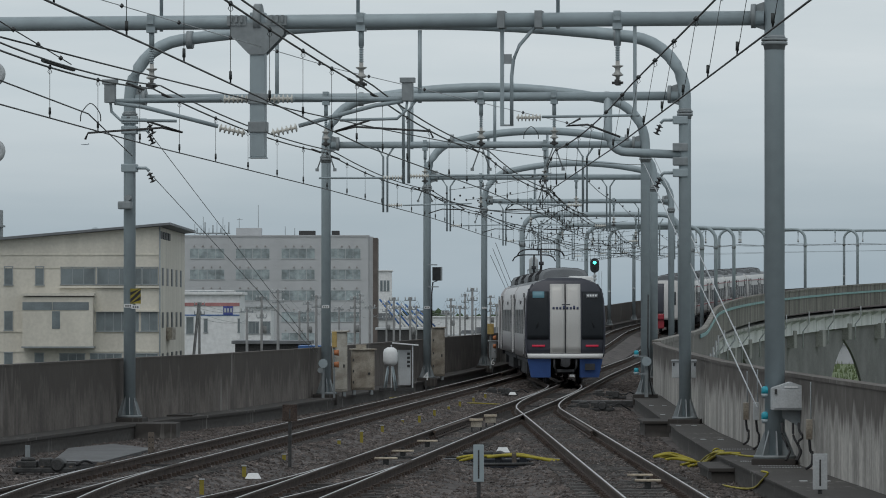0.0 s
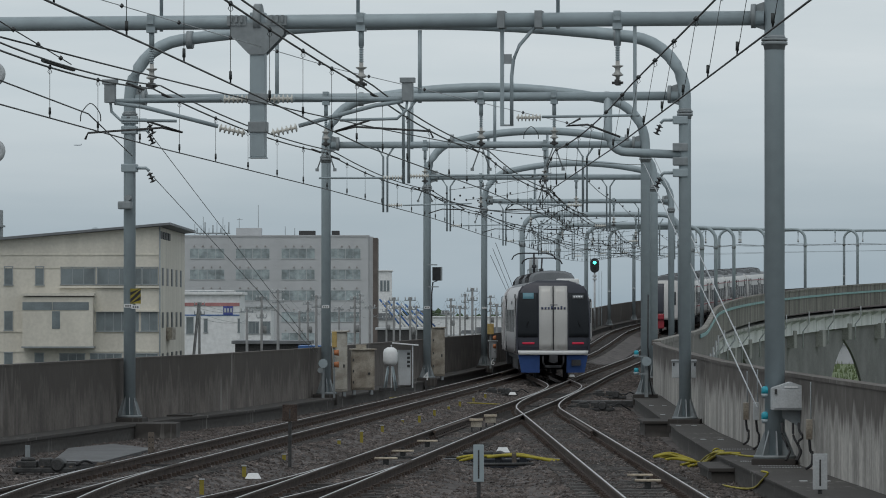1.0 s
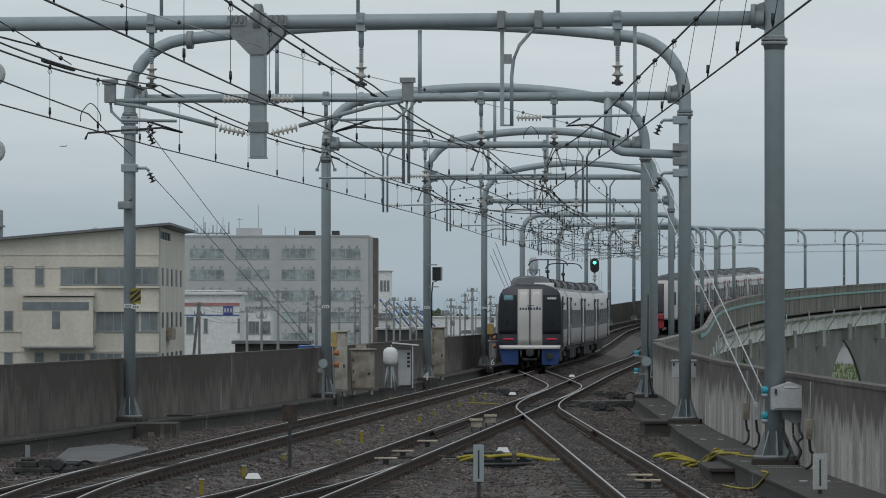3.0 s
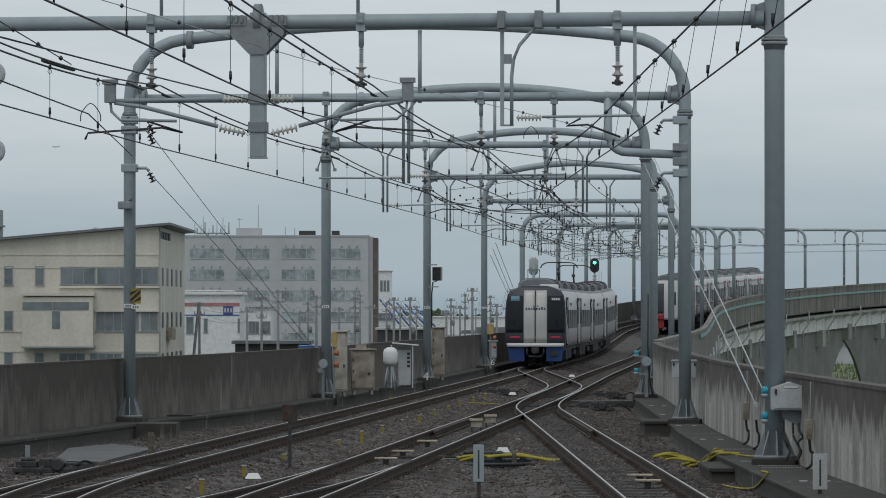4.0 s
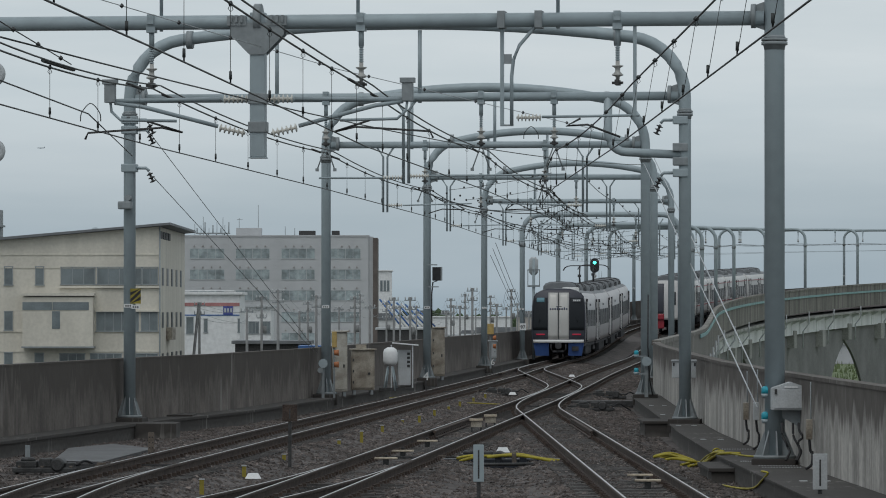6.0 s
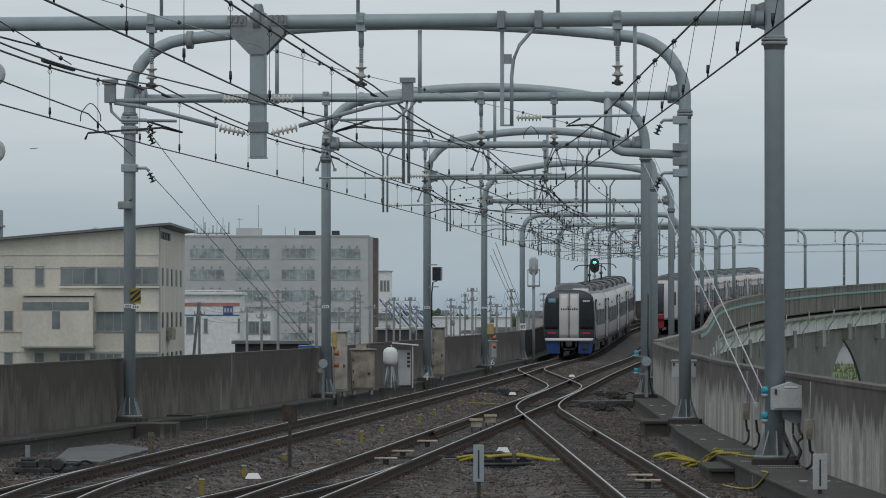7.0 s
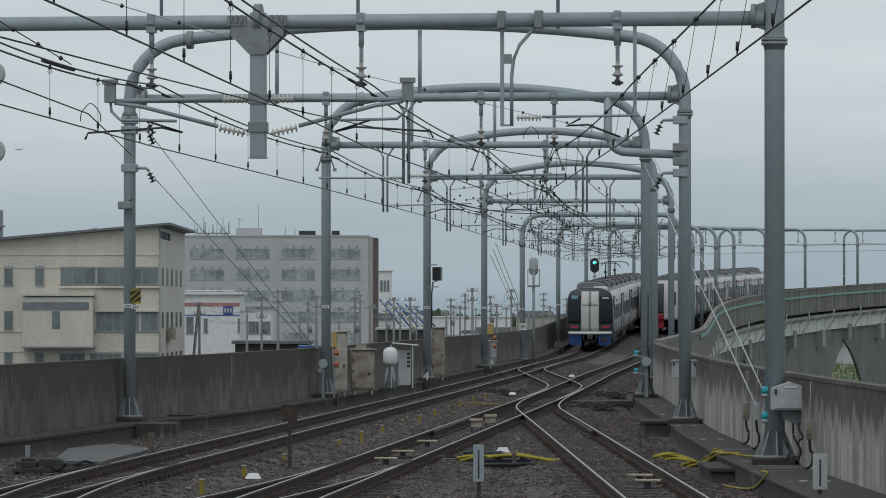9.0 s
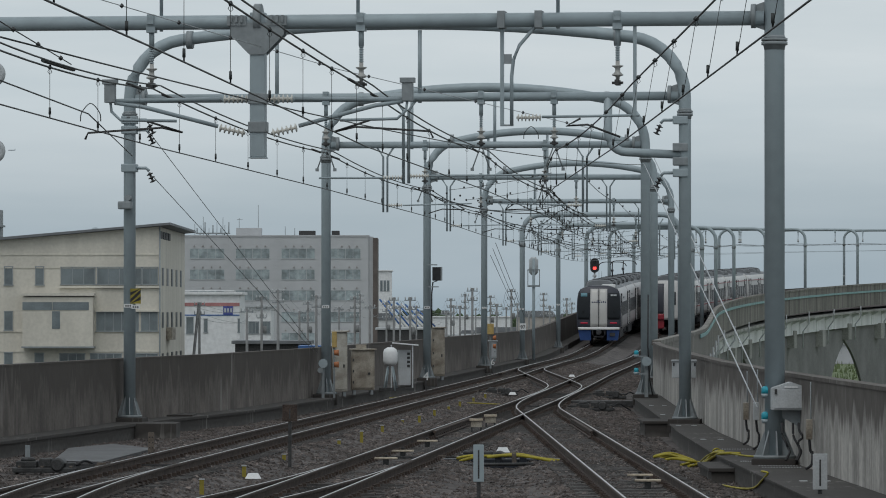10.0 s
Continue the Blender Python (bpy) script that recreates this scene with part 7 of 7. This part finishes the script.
def build_plane():
    t = thing("aeroplane", "small distant aeroplane in the grey sky", "aeroplane")
    part("fuselage", tube(bmesh.new(), [(-18, 0, 0), (-16, 0, 0), (-10, 0, 0), (10, 0, 0), (17, 0, 0.4), (20, 0, 0.8)], [0.4, 1.5, 2, 2, 1.0, 0.3], 12), PLANE_GREY, t)
    for s in (-1, 1):
        bm = bmesh.new()
        v = [(-4, 0, -0.8), (3, 0, -0.8), (9, s * 17, 0.8), (6.5, s * 17, 0.8)]
        a, b = [bm.verts.new(q) for q in v], [bm.verts.new((q[0], q[1], q[2] + 0.5)) for q in v]
        bm.faces.new(a)
        bm.faces.new(b[::-1])
        for k in range(4):
            bm.faces.new((a[k], a[(k + 1) % 4], b[(k + 1) % 4], b[k]))
        w = part("wing", bm, PLANE_GREY, t)
        part("engine", tube(bmesh.new(), [(-3, s * 6, -1.8), (2, s * 6, -1.6)], [1.1, 0.8], 10), PLANE_GREY, w)
        part("tailplane", boxed(15, 18, 0 if s > 0 else -6, 6 if s > 0 else 0, 0.6, 0.9), PLANE_GREY, t)
    part("fin", boxed(15.5, 19, -0.2, 0.2, 0.5, 6.5), PLANE_GREY, t)
    # an airliner's shape at one fifth size, to fit the camera's view
    for ob in t.children_recursive:
        ob.data.transform(Matrix.Scale(0.2, 4))
    return t


# ---- assemble ----
build_ground()
build_deck()
build_walls()
build_walkways()
track_l = build_track("track_left", "main track beside the dark parapet, rusty rails on ballast", off_left, 29, 830)
track_m = build_track("track_middle", "second main track, rusty rails with bright heads on ballast", off_mid, 29, 830)
track_r = build_track("track_right", "straight track that joins the second track by points", off_right, 29, 157)
build_track("track_crossover", "crossover track linking the two main tracks", off_cross, 138, 234, sleepers=False)
build_track("track_left_branch", "points rails branching off the main track", off_left_branch, 29, 80.2, sleepers=False)
build_track("track_middle_branch", "points rails branching off the second track", off_mid_branch, 29, 82.3, sleepers=False)
check_rails(track_m, off_mid, -1, 102, 114)
check_rails(track_r, off_right, 1, 102, 114)
check_rails(track_m, off_mid, 1, 164, 178)
check_rails(track_l, off_left, -1, 196, 210)

PORTALS = [
    # left post x, right post x, y at the middle, how much farther the left post stands
    (-11.38, 5.42, 79.4, 1.3),
    (-7.08, 5.39, 107.6, 0.9),
    (-3.38, 5.83, 138.5, 0.3),
    (-0.57, 7.56, 172.1, 0),
    (1.80, 9.97, 209.8, 0),
]
for k, (xl, xr, y, skew) in enumerate(PORTALS):
    u = y * 1.0024
    hangs = [at(u, off(u)).x + aside(u) - xl + (0.06 if k < 2 else 0) for off, aside in ((off_left, aside_left), (off_mid, aside_mid), (off_right, aside_right))[:3 if k < 2 else 2]]
    w = xr - xl
    p = build_portal("grey galvanised tubular portal with an arched top pipe", xl, y + skew, xr, y - skew * 0.7, 0.03, True, 0.165 if k == 0 else 0.137, hangs,
                     ribs=[w * 0.27, w * 0.53] if k else [], top=8.95 if k else 10.3, yoke=0.55 if k else 0.0)
    if k == 0:
        near_portal_extras(p, xl - 0.1)
    elif k == 1:
        second_portal_extras(p, xl - 0.08, w)
    else:
        pull_offs(p, w, hangs, k)
FAR_PORTALS = [245.3, 289, 335, 364, 387, 417, 448, 483, 519, 553, 588]
for u in FAR_PORTALS:
    a, b = at(u, -2.05), at(u, 6.0)
    p = build_portal("grey tubular portal on the curving viaduct", a.x, a.y, b.x, b.y, rise(u), False, 0.135, [2.05, 2.05 + GAP], yoke=0.5 if u < 300 else 0.0)
    if u < 370:
        pull_offs(p, 8.05, [2.05, 2.05 + GAP], 5)
POSTS = [22.5, 50, 79.9, 108.3, 139.4, 173.2, 211.1] + FAR_PORTALS
build_wire_run("contact line over the main track with droppers", off_left, aside_left, 32, 588, POSTS, 5.27, doubled=True, near_sag=0.28)
build_wire_run("contact line over the second track with droppers", off_mid, aside_mid, 32, 588, POSTS, 5.27, doubled=True, near_sag=0.05)
build_wire_run("contact line over the straight track with droppers", off_right, aside_right, 32, 176, POSTS, 5.3, beads=True, near_sag=0.0, near_shift=0.17)
build_wire_run("contact line over the crossover with beaded carrier", off_cross, aside_right, 139.4, 245.3, POSTS, 5.33, beads=True, lift=0.06)
build_lines()

build_left_equipment()
build_right_equipment()
build_track_clutter()
signal_lamps = build_signal()
build_box_signal()
build_antenna_post()
digit_sign(-0.532, 94, 0.36, 0.36, "4", "small pale number four sign by the track", WHITE)
digit_sign(1.959, 118, 0.40, 0.34, "6", "small pale number six sign by the track", WHITE)
sign = digit_sign(4.058, 152.2, 1.622, 0.26, "97", "white plate with the number 97 on a portal post", BLACK, False)
part("plate", boxed(-0.16, 0.16, -0.01, 0.0, -0.07, 0.27), WHITE, sign, "white plate")

build_beige()
build_grey_office()
build_low_buildings()
build_town_backdrop()
build_utility_poles()
build_tower()
build_viaduct_side()
plane = build_plane()

cars = [silver_car(k == 0, k in (1, 2)) for k in range(4)]
for k in range(5):
    c = red_car(k == 0)
    c.matrix_basis = track_pose(337 + k * (CAR_LEN + CAR_GAP), off_mid)
build_stones()


def motions():
    # the silver train leaves over the crossover
    for k, c in enumerate(cars):
        rows = []
        for j in range(21):
            t = j * 0.5
            rows.append((t, track_pose(tail_at(t) + k * (CAR_LEN + CAR_GAP), off_cross)))
        walk(c, rows)
    # the aeroplane drifts across the sky, placed and sized for the camera's view
    walk(plane, [(0.0, Matrix.Translation((-343.0, 4600, 161.6)) @ Matrix.Rotation(0.15, 4, "Z")), (10.0, Matrix.Translation((-413.5, 4600, 156.2)) @ Matrix.Rotation(0.15, 4, "Z"))])
    # the signal's lamp units: green until 9.35 s, then red
    (green, zg), (red, zr) = signal_lamps
    out, back = 0.0, 0.12
    walk(green, [(0.0, pose(0, out, zg)), (9.3, pose(0, out, zg)), (9.4, pose(0, back, zg)), (10.0, pose(0, back, zg))])
    walk(red, [(0.0, pose(0, back, zr)), (9.3, pose(0, back, zr)), (9.4, pose(0, out, zr)), (10.0, pose(0, out, zr))])


motions()
